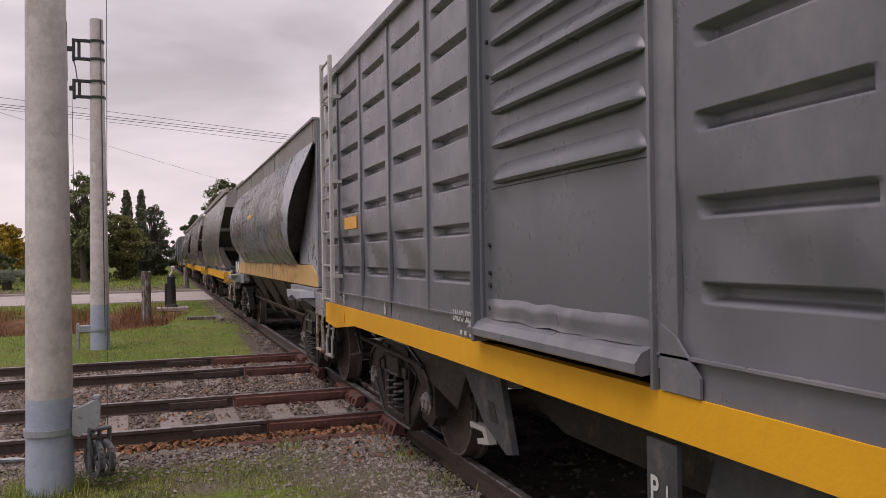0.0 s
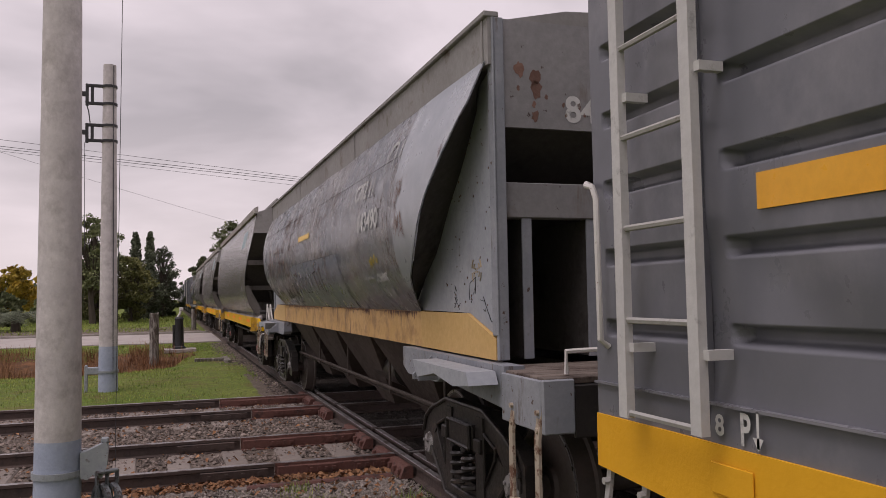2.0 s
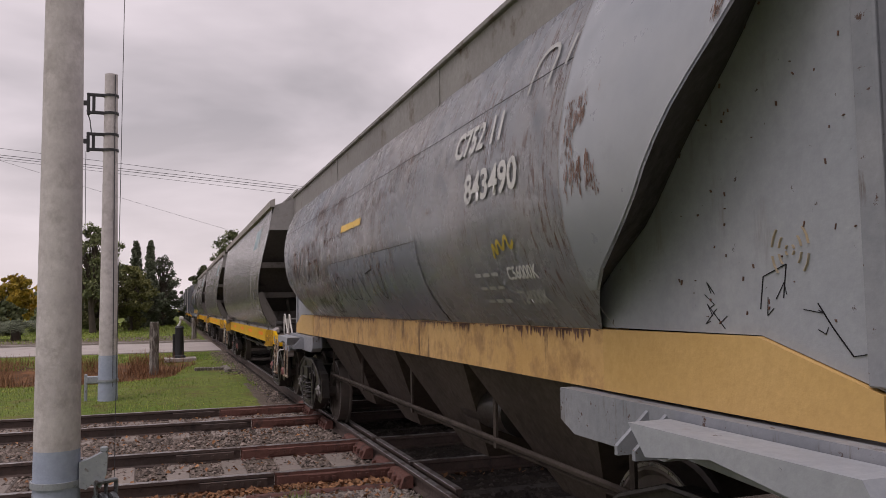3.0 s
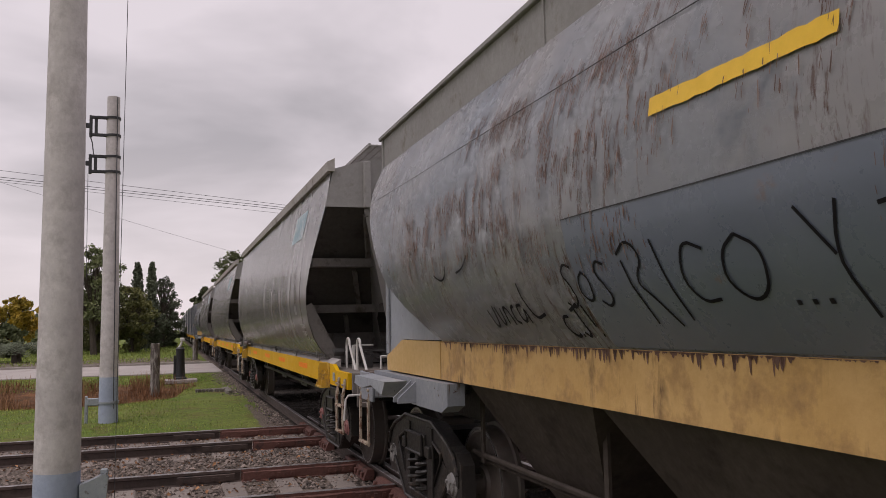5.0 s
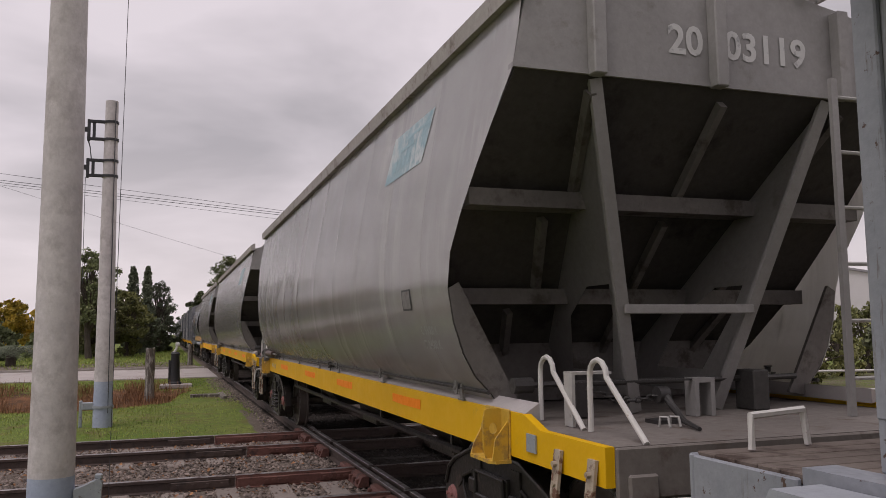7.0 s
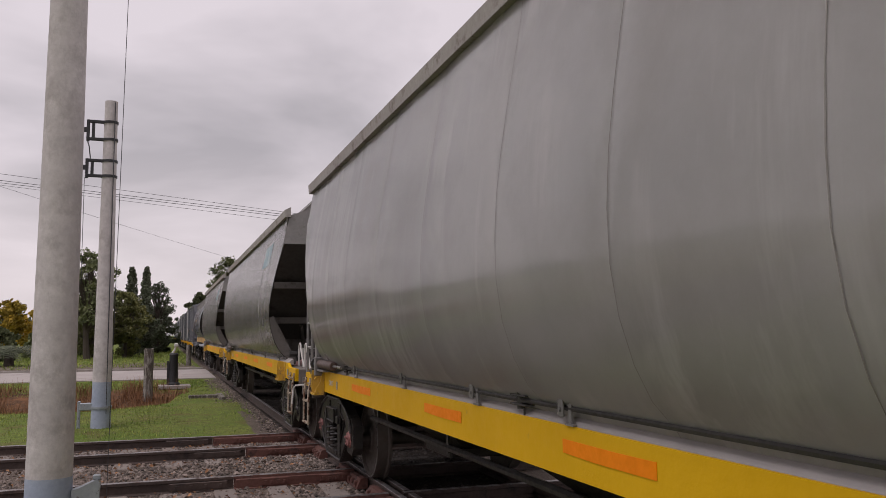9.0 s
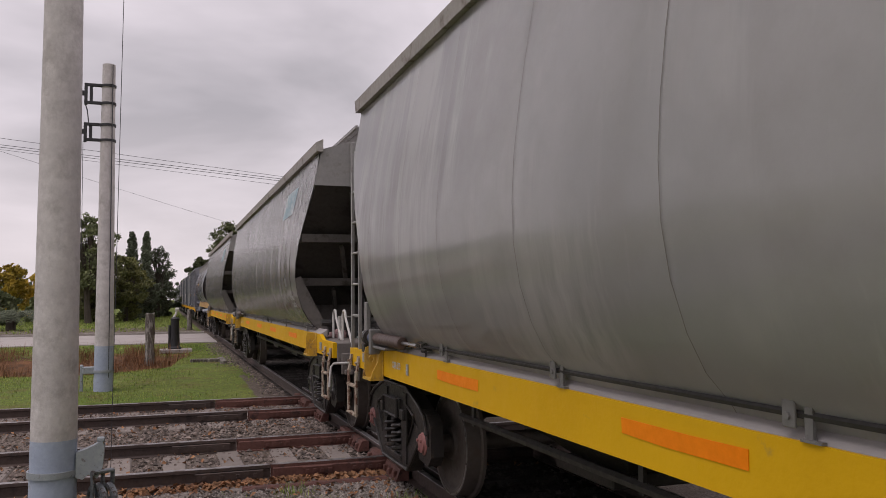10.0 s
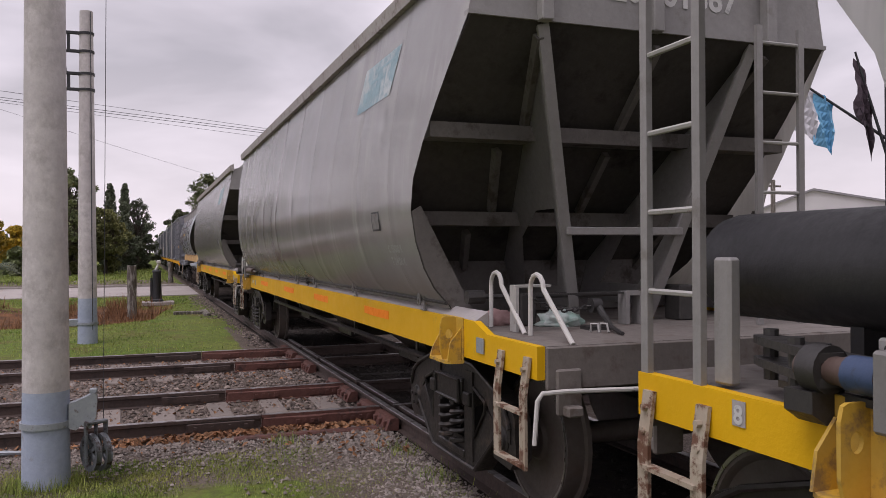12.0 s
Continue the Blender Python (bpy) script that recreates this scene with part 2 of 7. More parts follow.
M_REDCAP = surface("faded_red_cap", (0.24, 0.095, 0.088), (0.36, 0.16, 0.145), 0.6, wear=(0.10, 0.06, 0.05), wear_at=0.58, wear_scale=8)
M_WHITE = surface("white_stencil_paint", (0.62, 0.61, 0.59), (0.52, 0.52, 0.51), 0.7, wear=(0.30, 0.30, 0.30), wear_at=0.60, wear_scale=14, bump=0)
M_DIMWHITE = surface("faded_stencil_paint", (0.42, 0.42, 0.41), (0.36, 0.36, 0.355), 0.7, bump=0)
M_GRAFFITI = surface("black_marker_paint", (0.012, 0.011, 0.013), (0.022, 0.021, 0.023), 0.85, bump=0, spec=0.1)
M_OCHRE = surface("faded_ochre_spray", (0.40, 0.32, 0.20), (0.37, 0.34, 0.29), 0.7, big=9, bump=0)
M_YMARK = surface("yellow_marker_paint", (0.45, 0.34, 0.03), (0.5, 0.38, 0.05), 0.6, bump=0)
M_STEP = surface("rusty_cream_step_paint", (0.42, 0.36, 0.28), (0.34, 0.27, 0.20), 0.65, big=4, wear=(0.13, 0.06, 0.035), wear_at=0.54, wear_scale=11, wear_soft=0.04)
M_PAD = surface("scuffed_ochre_paint", (0.60, 0.36, 0.03), (0.50, 0.32, 0.06), 0.6, big=3, wear=(0.24, 0.15, 0.06), wear_at=0.58, wear_scale=7)
M_SEAM = surface("weld_line", (0.23, 0.205, 0.185), (0.32, 0.295, 0.275), 0.7, bump=0)
M_GRAVEL = surface("pale_gravel", (0.27, 0.225, 0.195), (0.42, 0.37, 0.33), 0.9, big=6, per_piece=0.4, bump=0.2)
# Stone for under the train, its colour darkened to deepen the shade there.
M_UNDERSTONE = surface("oily_dark_stone", (0.045, 0.038, 0.034), (0.08, 0.068, 0.06), 0.9, big=6, per_piece=0.4, bump=0.3)
M_HANDRAIL = surface("chipped_white_rail_paint", (0.60, 0.58, 0.55), (0.52, 0.50, 0.47), 0.5, wear=(0.16, 0.09, 0.06), wear_at=0.66, wear_scale=14, wear_soft=0.02)
M_GREYRAIL = surface("worn_grey_rail_paint", (0.36, 0.35, 0.33), (0.42, 0.41, 0.39), 0.5, wear=(0.14, 0.09, 0.07), wear_at=0.64, wear_scale=12)
M_LADDER = surface("pale_grey_ladder_paint", (0.52, 0.51, 0.50), (0.58, 0.57, 0.55), 0.5, wear=(0.28, 0.27, 0.26), wear_at=0.66, wear_scale=10)
M_TEAL = surface("teal_emblem_paint", (0.17, 0.30, 0.345), (0.27, 0.39, 0.42), 0.4, big=3.0, wear=(0.42, 0.46, 0.455), wear_at=0.53, wear_scale=5, bump=0)
M_TEALPALE = surface("pale_teal_paint", (0.22, 0.36, 0.40), (0.26, 0.40, 0.44), 0.45, bump=0)
M_ROD = surface("brown_cylinder_paint", (0.085, 0.055, 0.045), (0.12, 0.08, 0.066), 0.5)
M_SLEEVE = surface("dark_blue_sleeve", (0.035, 0.06, 0.13), (0.05, 0.08, 0.16), 0.5, wear=(0.03, 0.03, 0.035), wear_at=0.62, wear_scale=9)
M_ROD2 = surface("dark_rod_steel", (0.05, 0.047, 0.047), (0.08, 0.075, 0.07), 0.5, metal=0.4)
M_RAIL = surface("dark_rail_steel", (0.058, 0.040, 0.034), (0.085, 0.056, 0.046), 0.7, fine=30, wear=(0.035, 0.025, 0.022), wear_at=0.6, wear_scale=6)
M_RAILTOP = surface("polished_rail_head", (0.25, 0.235, 0.235), (0.34, 0.32, 0.315), 0.45, metal=0.6, wear=(0.10, 0.07, 0.06), wear_at=0.54, wear_scale=5, bump=0)
M_REDRAIL = surface("red_rust_casting", (0.105, 0.042, 0.032), (0.15, 0.065, 0.05), 0.75, fine=25, wear=(0.045, 0.024, 0.02), wear_at=0.58, wear_scale=6)
M_SLEEPER = surface("grey_concrete_sleeper", (0.20, 0.168, 0.148), (0.28, 0.24, 0.215), 0.9, fine=20, wear=(0.16, 0.13, 0.11), wear_at=0.6, wear_scale=6, per_piece=0.12)
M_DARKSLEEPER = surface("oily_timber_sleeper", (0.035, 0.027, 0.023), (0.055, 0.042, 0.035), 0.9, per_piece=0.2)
M_STONE = surface("ballast_stone", (0.10, 0.078, 0.066), (0.20, 0.162, 0.14), 0.9, big=6, per_piece=0.62, bump=0.3)
M_POLE = surface("whitewashed_concrete", (0.50, 0.465, 0.455), (0.64, 0.60, 0.585), 0.85, big=2.6, fine=16, wear=(0.36, 0.33, 0.315), wear_at=0.60, wear_scale=5.0, bump=0.7, bump_scale=26, wear_soft=0.10, stretch=(1, 1, 0.8), grain=0.6)
M_POLEBLUE = surface("pale_blue_limewash", (0.33, 0.375, 0.475), (0.40, 0.445, 0.54), 0.85, big=2.0, wear=(0.27, 0.26, 0.25), wear_at=0.66, wear_scale=6, bump=0.5, bump_scale=28)
M_GALV = surface("galvanised_fitting", (0.30, 0.33, 0.36), (0.38, 0.40, 0.42), 0.6, metal=0.3, wear=(0.10, 0.06, 0.045), wear_at=0.64, wear_scale=16)
M_PULLEY = surface("worn_pulley_steel", (0.13, 0.14, 0.15), (0.24, 0.255, 0.27), 0.5, metal=0.4, big=9, wear=(0.05, 0.035, 0.03), wear_at=0.56, wear_scale=18)
M_IRON = surface("black_iron_bracket", (0.02, 0.02, 0.023), (0.035, 0.034, 0.036), 0.6)
M_WIRE = surface("grey_wire", (0.05, 0.05, 0.055), (0.07, 0.07, 0.075), 0.6, bump=0)
M_ROAD = surface("pale_concrete_road", (0.36, 0.32, 0.30), (0.42, 0.375, 0.35), 0.9, big=0.3, wear=(0.27, 0.23, 0.21), wear_at=0.6, wear_scale=0.8)
M_STUMP = surface("weathered_timber_post", (0.075, 0.06, 0.05), (0.15, 0.13, 0.11), 0.95, stretch=(3, 3, 0.6), wear=(0.30, 0.28, 0.25), wear_at=0.53, wear_scale=5, bump=0.6)
M_BARK = surface("tree_bark", (0.06, 0.048, 0.038), (0.09, 0.07, 0.055), 0.95, bump=0.6)
M_LEAF = surface("green_leaves", (0.095, 0.115, 0.05), (0.165, 0.175, 0.075), 0.8, big=0.5, per_piece=0.4, bump=0)
M_LEAFDARK = surface("dark_conifer_leaves", (0.085, 0.10, 0.06), (0.13, 0.145, 0.09), 0.85, big=0.5, per_piece=0.35, bump=0)
M_LEAFYELLOW = surface("autumn_yellow_leaves", (0.58, 0.38, 0.03), (0.34, 0.28, 0.04), 0.8, big=0.5, per_piece=0.3, bump=0)
M_LEAFOLIVE = surface("olive_leaves", (0.13, 0.14, 0.045), (0.20, 0.19, 0.06), 0.8, big=0.6, per_piece=0.35, bump=0)
M_GRASS = surface("grass_blades", (0.125, 0.20, 0.03), (0.30, 0.30, 0.075), 0.85, big=1.3, per_piece=0.5, bump=0)
M_DRY = surface("dry_brown_grass", (0.25, 0.115, 0.05), (0.37, 0.21, 0.105), 0.9, big=0.8, per_piece=0.45, bump=0)
M_FALLEN = surface("fallen_brown_leaves", (0.19, 0.085, 0.04), (0.36, 0.19, 0.09), 0.85, big=5, per_piece=0.5, bump=0)
M_HOUSE = surface("white_house_wall", (0.55, 0.53, 0.53), (0.62, 0.60, 0.60), 0.85, big=0.4)
M_ROOF = surface("grey_house_roof", (0.25, 0.24, 0.25), (0.30, 0.29, 0.30), 0.85)
M_FLAGBLUE = surface("light_blue_cloth", (0.16, 0.40, 0.62), (0.20, 0.46, 0.68), 0.8, bump=0)
M_FLAGWHITE = surface("white_cloth", (0.66, 0.65, 0.67), (0.58, 0.57, 0.60), 0.8, bump=0)
M_FLAGDARK = surface("dark_maroon_cloth", (0.05, 0.035, 0.045), (0.08, 0.055, 0.07), 0.8, bump=0)
M_BAG = surface("plastic_bag", (0.55, 0.58, 0.56), (0.30, 0.50, 0.42), 0.3, big=9)
M_PINKBAG = surface("pink_rag", (0.42, 0.25, 0.24), (0.5, 0.33, 0.32), 0.7)


def ground_material():
    """Grass, bare earth near the rails and dry growth in the ditch, by place on the plan."""
    m = bpy.data.materials.new("grass_and_earth")
    m.use_nodes = True
    n, l = m.node_tree.nodes, m.node_tree.links
    b = n["Principled BSDF"]
    b.inputs["Roughness"].default_value = 0.95
    b.inputs["Specular IOR Level"].default_value = 0.15
    tc = n.new("ShaderNodeTexCoord")
    at = n.new("ShaderNodeAttribute")
    at.attribute_name = "bare"
    at2 = n.new("ShaderNodeAttribute")
    at2.attribute_name = "dry"

    def tex(scale, detail=6.0):
        t = n.new("ShaderNodeTexNoise")
        t.inputs["Scale"].default_value, t.inputs["Detail"].default_value = scale, detail
        t.inputs["Roughness"].default_value = 0.65
        l.new(tc.outputs["Object"], t.inputs["Vector"])
        return t.outputs[0]

    def two(fac, c1, c2, lo=0.38, hi=0.62):
        r = n.new("ShaderNodeMapRange")
        r.inputs[1].default_value, r.inputs[2].default_value = lo, hi
        l.new(fac, r.inputs[0])
        x = n.new("ShaderNodeMixRGB")
        l.new(r.outputs[0], x.inputs[0])
        for k, v in ((1, c1), (2, c2)):
            if isinstance(v, tuple):
                x.inputs[k].default_value = (*v, 1)
            else:
                l.new(v, x.inputs[k])
        return x.outputs[0]

    grass = two(tex(0.35), (0.115, 0.18, 0.028), (0.18, 0.215, 0.05))
    grass = two(tex(9.0), grass, (0.085, 0.088, 0.035), 0.42, 0.70)
    grass = two(tex(1.1), grass, (0.135, 0.115, 0.045), 0.52, 0.68)
    earth = two(tex(1.5), (0.15, 0.122, 0.10), (0.235, 0.20, 0.172))
    earth = two(tex(45.0, 8), earth, (0.095, 0.073, 0.058))
    dry = two(tex(2.0), (0.19, 0.095, 0.048), (0.075, 0.045, 0.028))

    def edge(a):
        s = n.new("ShaderNodeMath")
        s.operation = "ADD"
        t = n.new("ShaderNodeMath")
        t.operation, t.inputs[1].default_value = "MULTIPLY_ADD", 0.9
        t.inputs[2].default_value = -0.45
        l.new(tex(3.0), t.inputs[0])
        l.new(a.outputs["Fac"], s.inputs[0]), l.new(t.outputs[0], s.inputs[1])
        return s.outputs[0]

    col = two(edge(at), grass, earth, 0.4, 0.6)
    col = two(edge(at2), col, dry, 0.4, 0.6)
    # The last mask darkens the earth under the train to stand in for shade.
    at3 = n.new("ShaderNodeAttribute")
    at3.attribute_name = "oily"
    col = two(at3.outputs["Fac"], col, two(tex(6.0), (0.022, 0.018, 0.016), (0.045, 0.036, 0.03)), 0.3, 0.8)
    l.new(col, b.inputs["Base Color"])
    bp = n.new("ShaderNodeBump")
    bp.inputs["Strength"].default_value, bp.inputs["Distance"].default_value = 0.6, 0.05
    l.new(tex(30.0), bp.inputs["Height"]), l.new(bp.outputs[0], b.inputs["Normal"])
    return m


M_GROUND = ground_material()


# ---- mesh tools ----
def link(name, bm, material, parent=None, label="", smooth=False):
    me = bpy.data.meshes.new(name)
    bm.to_mesh(me)
    bm.free()
    me.materials.append(material)
    if smooth:
        for p in me.polygons:
            p.use_smooth = True
        if smooth != "all":
            me.set_sharp_from_angle(angle=radians(35))
    ob = new(name, me)
    if parent:
        ob.parent = parent
    if label:
        tagged(ob, label)
    return ob


def part(name, bm, material, parent, label="", smooth=False):
    return link(name, bm, material, parent, label, smooth)


def again(ob, m):
    """The same piece once more under the same thing, on the same mesh."""
    o = new(ob.name.split(".")[0], ob.data)
    o.parent, o.matrix_basis = ob.parent, m
    if "label" in ob:
        tagged(o, ob["label"])
    return o


def box(bm, x0, x1, y0, y1, z0, z1, bevel=0.0):
    x0, x1, y0, y1, z0, z1 = min(x0, x1), max(x0, x1), min(y0, y1), max(y0, y1), min(z0, z1), max(z0, z1)
    r = bmesh.ops.create_cube(bm, size=1, matrix=Matrix.Translation(((x0 + x1) / 2, (y0 + y1) / 2, (z0 + z1) / 2)) @ Matrix.Diagonal((x1 - x0, y1 - y0, z1 - z0, 1)))
    if bevel:
        edges = list({e for v in r["verts"] for e in v.link_edges})
        bmesh.ops.bevel(bm, geom=edges, offset=bevel, segments=1, affect="EDGES")
    return bm


def prism(bm, pts, axis, a, b):
    """A polygon of (u, v) drawn out along axis from a to b: for 'x' it is (y, z), for 'y' (x, z), for 'z' (x, y)."""
    def at(u, v, w):
        return {"x": (w, u, v), "y": (u, w, v), "z": (u, v, w)}[axis]
    lo = [bm.verts.new(at(u, v, a)) for u, v in pts]
    hi = [bm.verts.new(at(u, v, b)) for u, v in pts]
    k = len(pts)
    fs = [bm.faces.new(lo), bm.faces.new(hi[::-1])] + [bm.faces.new((lo[i], hi[i], hi[(i + 1) % k], lo[(i + 1) % k])) for i in range(k)]
    bmesh.ops.recalc_face_normals(bm, faces=fs)
    return bm


def tube(bm, pts, r, sides=8, closed=False, r_end=None):
    pts = [Vector(p) for p in pts]
    rings, prev = [], None
    for i, p in enumerate(pts):
        a, b = pts[max(i - 1, 0)], pts[min(i + 1, len(pts) - 1)]
        d = (b - a).normalized()
        if prev is None:
            prev = d.orthogonal().normalized()
        prev = (prev - d * prev.dot(d)).normalized()
        side = d.cross(prev)
        rad = r if r_end is None else r + (r_end - r) * i / (len(pts) - 1)
        rings.append([bm.verts.new(p + (prev * math.cos(t) + side * math.sin(t)) * rad) for t in [2 * math.pi * k / sides for k in range(sides)]])
    for u, v in zip(rings, rings[1:]):
        for k in range(sides):
            bm.faces.new((u[k], u[(k + 1) % sides], v[(k + 1) % sides], v[k]))
    bm.faces.new(rings[0][::-1]), bm.faces.new(rings[-1])
    return bm


def bar(bm, a, b, w, d, up=(0, 0, 1)):
    """A flat bar from a to b, w wide across and d deep."""
    a, b = Vector(a), Vector(b)
    t = (b - a).normalized()
    s = t.cross(Vector(up)).normalized()
    u = s.cross(t)
    q = [[bm.verts.new(p + s * (w / 2 * i) + u * (d / 2 * j)) for i, j in ((-1, -1), (1, -1), (1, 1), (-1, 1))] for p in (a, b)]
    fs = [bm.faces.new(q[0][::-1]), bm.faces.new(q[1])] + [bm.faces.new((q[0][k], q[0][(k + 1) % 4], q[1][(k + 1) % 4], q[1][k])) for k in range(4)]
    bmesh.ops.recalc_face_normals(bm, faces=fs)
    return bm


def lathe(bm, prof, sides=32, axis="x", at=(0, 0, 0), cap=True):
    """Rings of (along, radius) about an axis."""
    rings = []
    for u, r in prof:
        ring = []
        for k in range(sides):
            c, s = math.cos(2 * math.pi * k / sides) * r, math.sin(2 * math.pi * k / sides) * r
            p = {"x": (u, c, s), "y": (c, u, s), "z": (c, s, u)}[axis]
            ring.append(bm.verts.new(Vector(p) + Vector(at)))
        rings.append(ring)
    fs = []
    for u, v in zip(rings, rings[1:]):
        for k in range(sides):
            fs.append(bm.faces.new((u[k], u[(k + 1) % sides], v[(k + 1) % sides], v[k])))
    if cap:
        fs += [bm.faces.new(rings[0][::-1]), bm.faces.new(rings[-1])]
    bmesh.ops.recalc_face_normals(bm, faces=fs)
    return bm


def sheet(bm, grid):
    """A sheet of quads over rows of points."""
    vs = [[bm.verts.new(p) for p in row] for row in grid]
    for a, b in zip(vs, vs[1:]):
        for i in range(len(a) - 1):
            bm.faces.new((a[i], a[i + 1], b[i + 1], b[i]))
    return bm


def empty(name, at=(0, 0, 0)):
    e = new(name)
    e.location = at
    return e


def lettering(text, size, place, material, parent, name="lettering", label="", squeeze=1.0, bold=0.025):
    """Flat letters of the built-in font; place(a, b) gives the point for a across and b up."""
    cu = bpy.data.curves.new("letters", "FONT")
    cu.body, cu.size, cu.resolution_u, cu.offset = text, size, 3, size * bold
    tmp = bpy.data.objects.new("letters", cu)
    me = bpy.data.meshes.new_from_object(tmp)
    for v in me.vertices:
        v.co = place(v.co.x * squeeze, v.co.y)
    bpy.data.objects.remove(tmp)
    me.name = name
    me.materials.append(material)
    ob = new(name, me)
    ob.parent = parent
    if label:
        tagged(ob, label)
    return ob


# ---- the train ----
WAGONS, WHEELS = [], []
WHEEL_R = 0.457


def bogie(wagon, y, cap, coil_label="black coil spring"):
    """Side frames, springs, bolster and caps; its two wheelsets are parts of the wagon and turn."""
    bm = bmesh.new()
    for sx in (-1, 1):
        a, b = sx * 1.06, sx * 1.19
        prism(bm, [(-1.02, 0.60), (-0.86, 0.74), (-0.40, 0.90), (0.40, 0.90), (0.86, 0.74), (1.02, 0.60), (1.02, 0.46), (0.76, 0.56), (0.62, 0.68), (0.36, 0.76), (-0.36, 0.76), (-0.62, 0.68), (-0.76, 0.56), (-1.02, 0.46)], "x", a, b)
        prism(bm, [(-0.88, 0.52), (-0.62, 0.62), (-0.36, 0.34), (0.36, 0.34), (0.62, 0.62), (0.88, 0.52), (0.44, 0.14), (-0.44, 0.14)], "x", a, b)
        for s in (-1, 1):
            prism(bm, [(s * 1.07, 0.64), (s * 0.98, 0.72), (s * 0.70, 0.78), (s * 0.68, 0.40), (s * 0.74, 0.31), (s * 1.00, 0.29), (s * 1.09, 0.38)], "x", a + sx * 0.005, b - sx * 0.01)
            prism(bm, [(s * 0.26, 0.85), (s * 0.41, 0.85), (s * 0.41, 0.20), (s * 0.26, 0.20)], "x", a - sx * 0.01, b + sx * 0.015)
            box(bm, a, b + sx * 0.05, s * 0.30, s * 0.42, 0.60, 0.70, 0.01)
        box(bm, a - sx * 0.02, b + sx * 0.05, -0.25, 0.25, 0.60, 0.78, 0.02)
        box(bm, a - sx * 0.02, b + sx * 0.03, -0.27, 0.27, 0.20, 0.26, 0.01)
        # raised lips of the casting
        lip = b + sx * 0.008
        tube(bm, [(lip, -1.02, 0.56), (lip, -0.94, 0.70), (lip, -0.80, 0.78), (lip, -0.40, 0.905), (lip, 0.40, 0.905), (lip, 0.80, 0.78), (lip, 0.94, 0.70), (lip, 1.02, 0.56)], 0.016, 6)
        for s in (-1, 1):
            tube(bm, [(lip, s * 0.42, 0.74), (lip, s * 0.63, 0.67), (lip, s * 0.62, 0.60), (lip, s * 0.43, 0.38), (lip, s * 0.42, 0.74)], 0.013, 6)
            tube(bm, [(lip, s * 0.86, 0.50), (lip, s * 0.44, 0.155), (lip, 0, 0.15)], 0.016, 6)
        tube(bm, [(b + sx * 0.055, -0.24, 0.61), (b + sx * 0.055, -0.24, 0.77), (b + sx * 0.055, 0.24, 0.77), (b + sx * 0.055, 0.24, 0.61), (b + sx * 0.055, -0.24, 0.61)], 0.014, 6)
    box(bm, -1.1, 1.1, -0.20, 0.20, 0.58, 0.80, 0.02)
    lathe(bm, [(0.80, 0.2), (0.95, 0.2)], 16, "z")
    frame_part = part("bogie_frame", bm, M_BOGIE, wagon, "grimy black cast steel bogie frame")
    frame_part.location = (0, y, 0)
    for sx in (-1, 1):
        for dy in (-0.13, 0.11):
            bm = bmesh.new()
            turns, n = 4.5, 45
            tube(bm, [(sx * 1.17 + 0.085 * math.cos(2 * math.pi * turns * i / n), dy + 0.085 * math.sin(2 * math.pi * turns * i / n), 0.27 + 0.32 * i / n) for i in range(n + 1)], 0.019, 6)
            part("coil_spring", bm, M_BOGIE, frame_part, coil_label, True)
    for dy in (-0.88, 0.88):
        bm = bmesh.new()
        for s in (-1, 1):
            c = s * 0.873
            lathe(bm, [(c - s * 0.095, 0.30), (c - s * 0.095, WHEEL_R + 0.028), (c - s * 0.065, WHEEL_R + 0.028), (c - s * 0.055, WHEEL_R), (c + s * 0.065, WHEEL_R - 0.005), (c + s * 0.07, WHEEL_R - 0.05), (c + s * 0.062, 0.395), (c + s * 0.045, 0.38), (c + s * 0.03, 0.22), (c + s * 0.045, 0.15), (c + s * 0.07, 0.13), (c + s * 0.07, 0.06)], 48)
        lathe(bm, [(-1.2, 0.075), (1.2, 0.075)], 16)
        ws = part("wheelset", bm, M_WHEEL, wagon, "brown steel wheels on an axle", True)
        ws.location = (0, y + dy, WHEEL_R)
        ws["axle_y"] = y + dy
        for s in (-1, 1):
            bm = bmesh.new()
            c = s * 0.873
            lathe(bm, [(c + s * 0.0655, WHEEL_R - 0.012), (c + s * 0.072, WHEEL_R - 0.012), (c + s * 0.072, WHEEL_R - 0.030), (c + s * 0.0655, WHEEL_R - 0.030), (c + s * 0.0655, WHEEL_R - 0.012)], 48, cap=False)
            part("tyre_rim", bm, M_TREAD, ws, "bright worn rim", True)
        for s in (-1, 1):
            bm = bmesh.new()
            lathe(bm, [(s * 1.10, 0.105), (s * 1.185, 0.105), (s * 1.195, 0.085), (s * 1.212, 0.08), (s * 1.218, 0.05), (s * 1.220, 0.025)], 20, "x", (0, dy, 0.47))
            for k in range(3):
                t = 2 * math.pi * k / 3 + 0.5
                lathe(bm, [(s * 1.205, 0.014), (s * 1.232, 0.014)], 6, "x", (0, dy + 0.05 * math.cos(t), 0.47 + 0.05 * math.sin(t)))
            part("axle_cap", bm, cap, frame_part, "", True)
        for s in (-1, 1):
            bm = bmesh.new()
            box(bm, s * 0.80, s * 0.94, dy - math.copysign(0.52, dy), dy - math.copysign(0.60, dy), 0.32, 0.58, 0.02)
            part("brake_shoe", bm, M_BOGIE, frame_part)


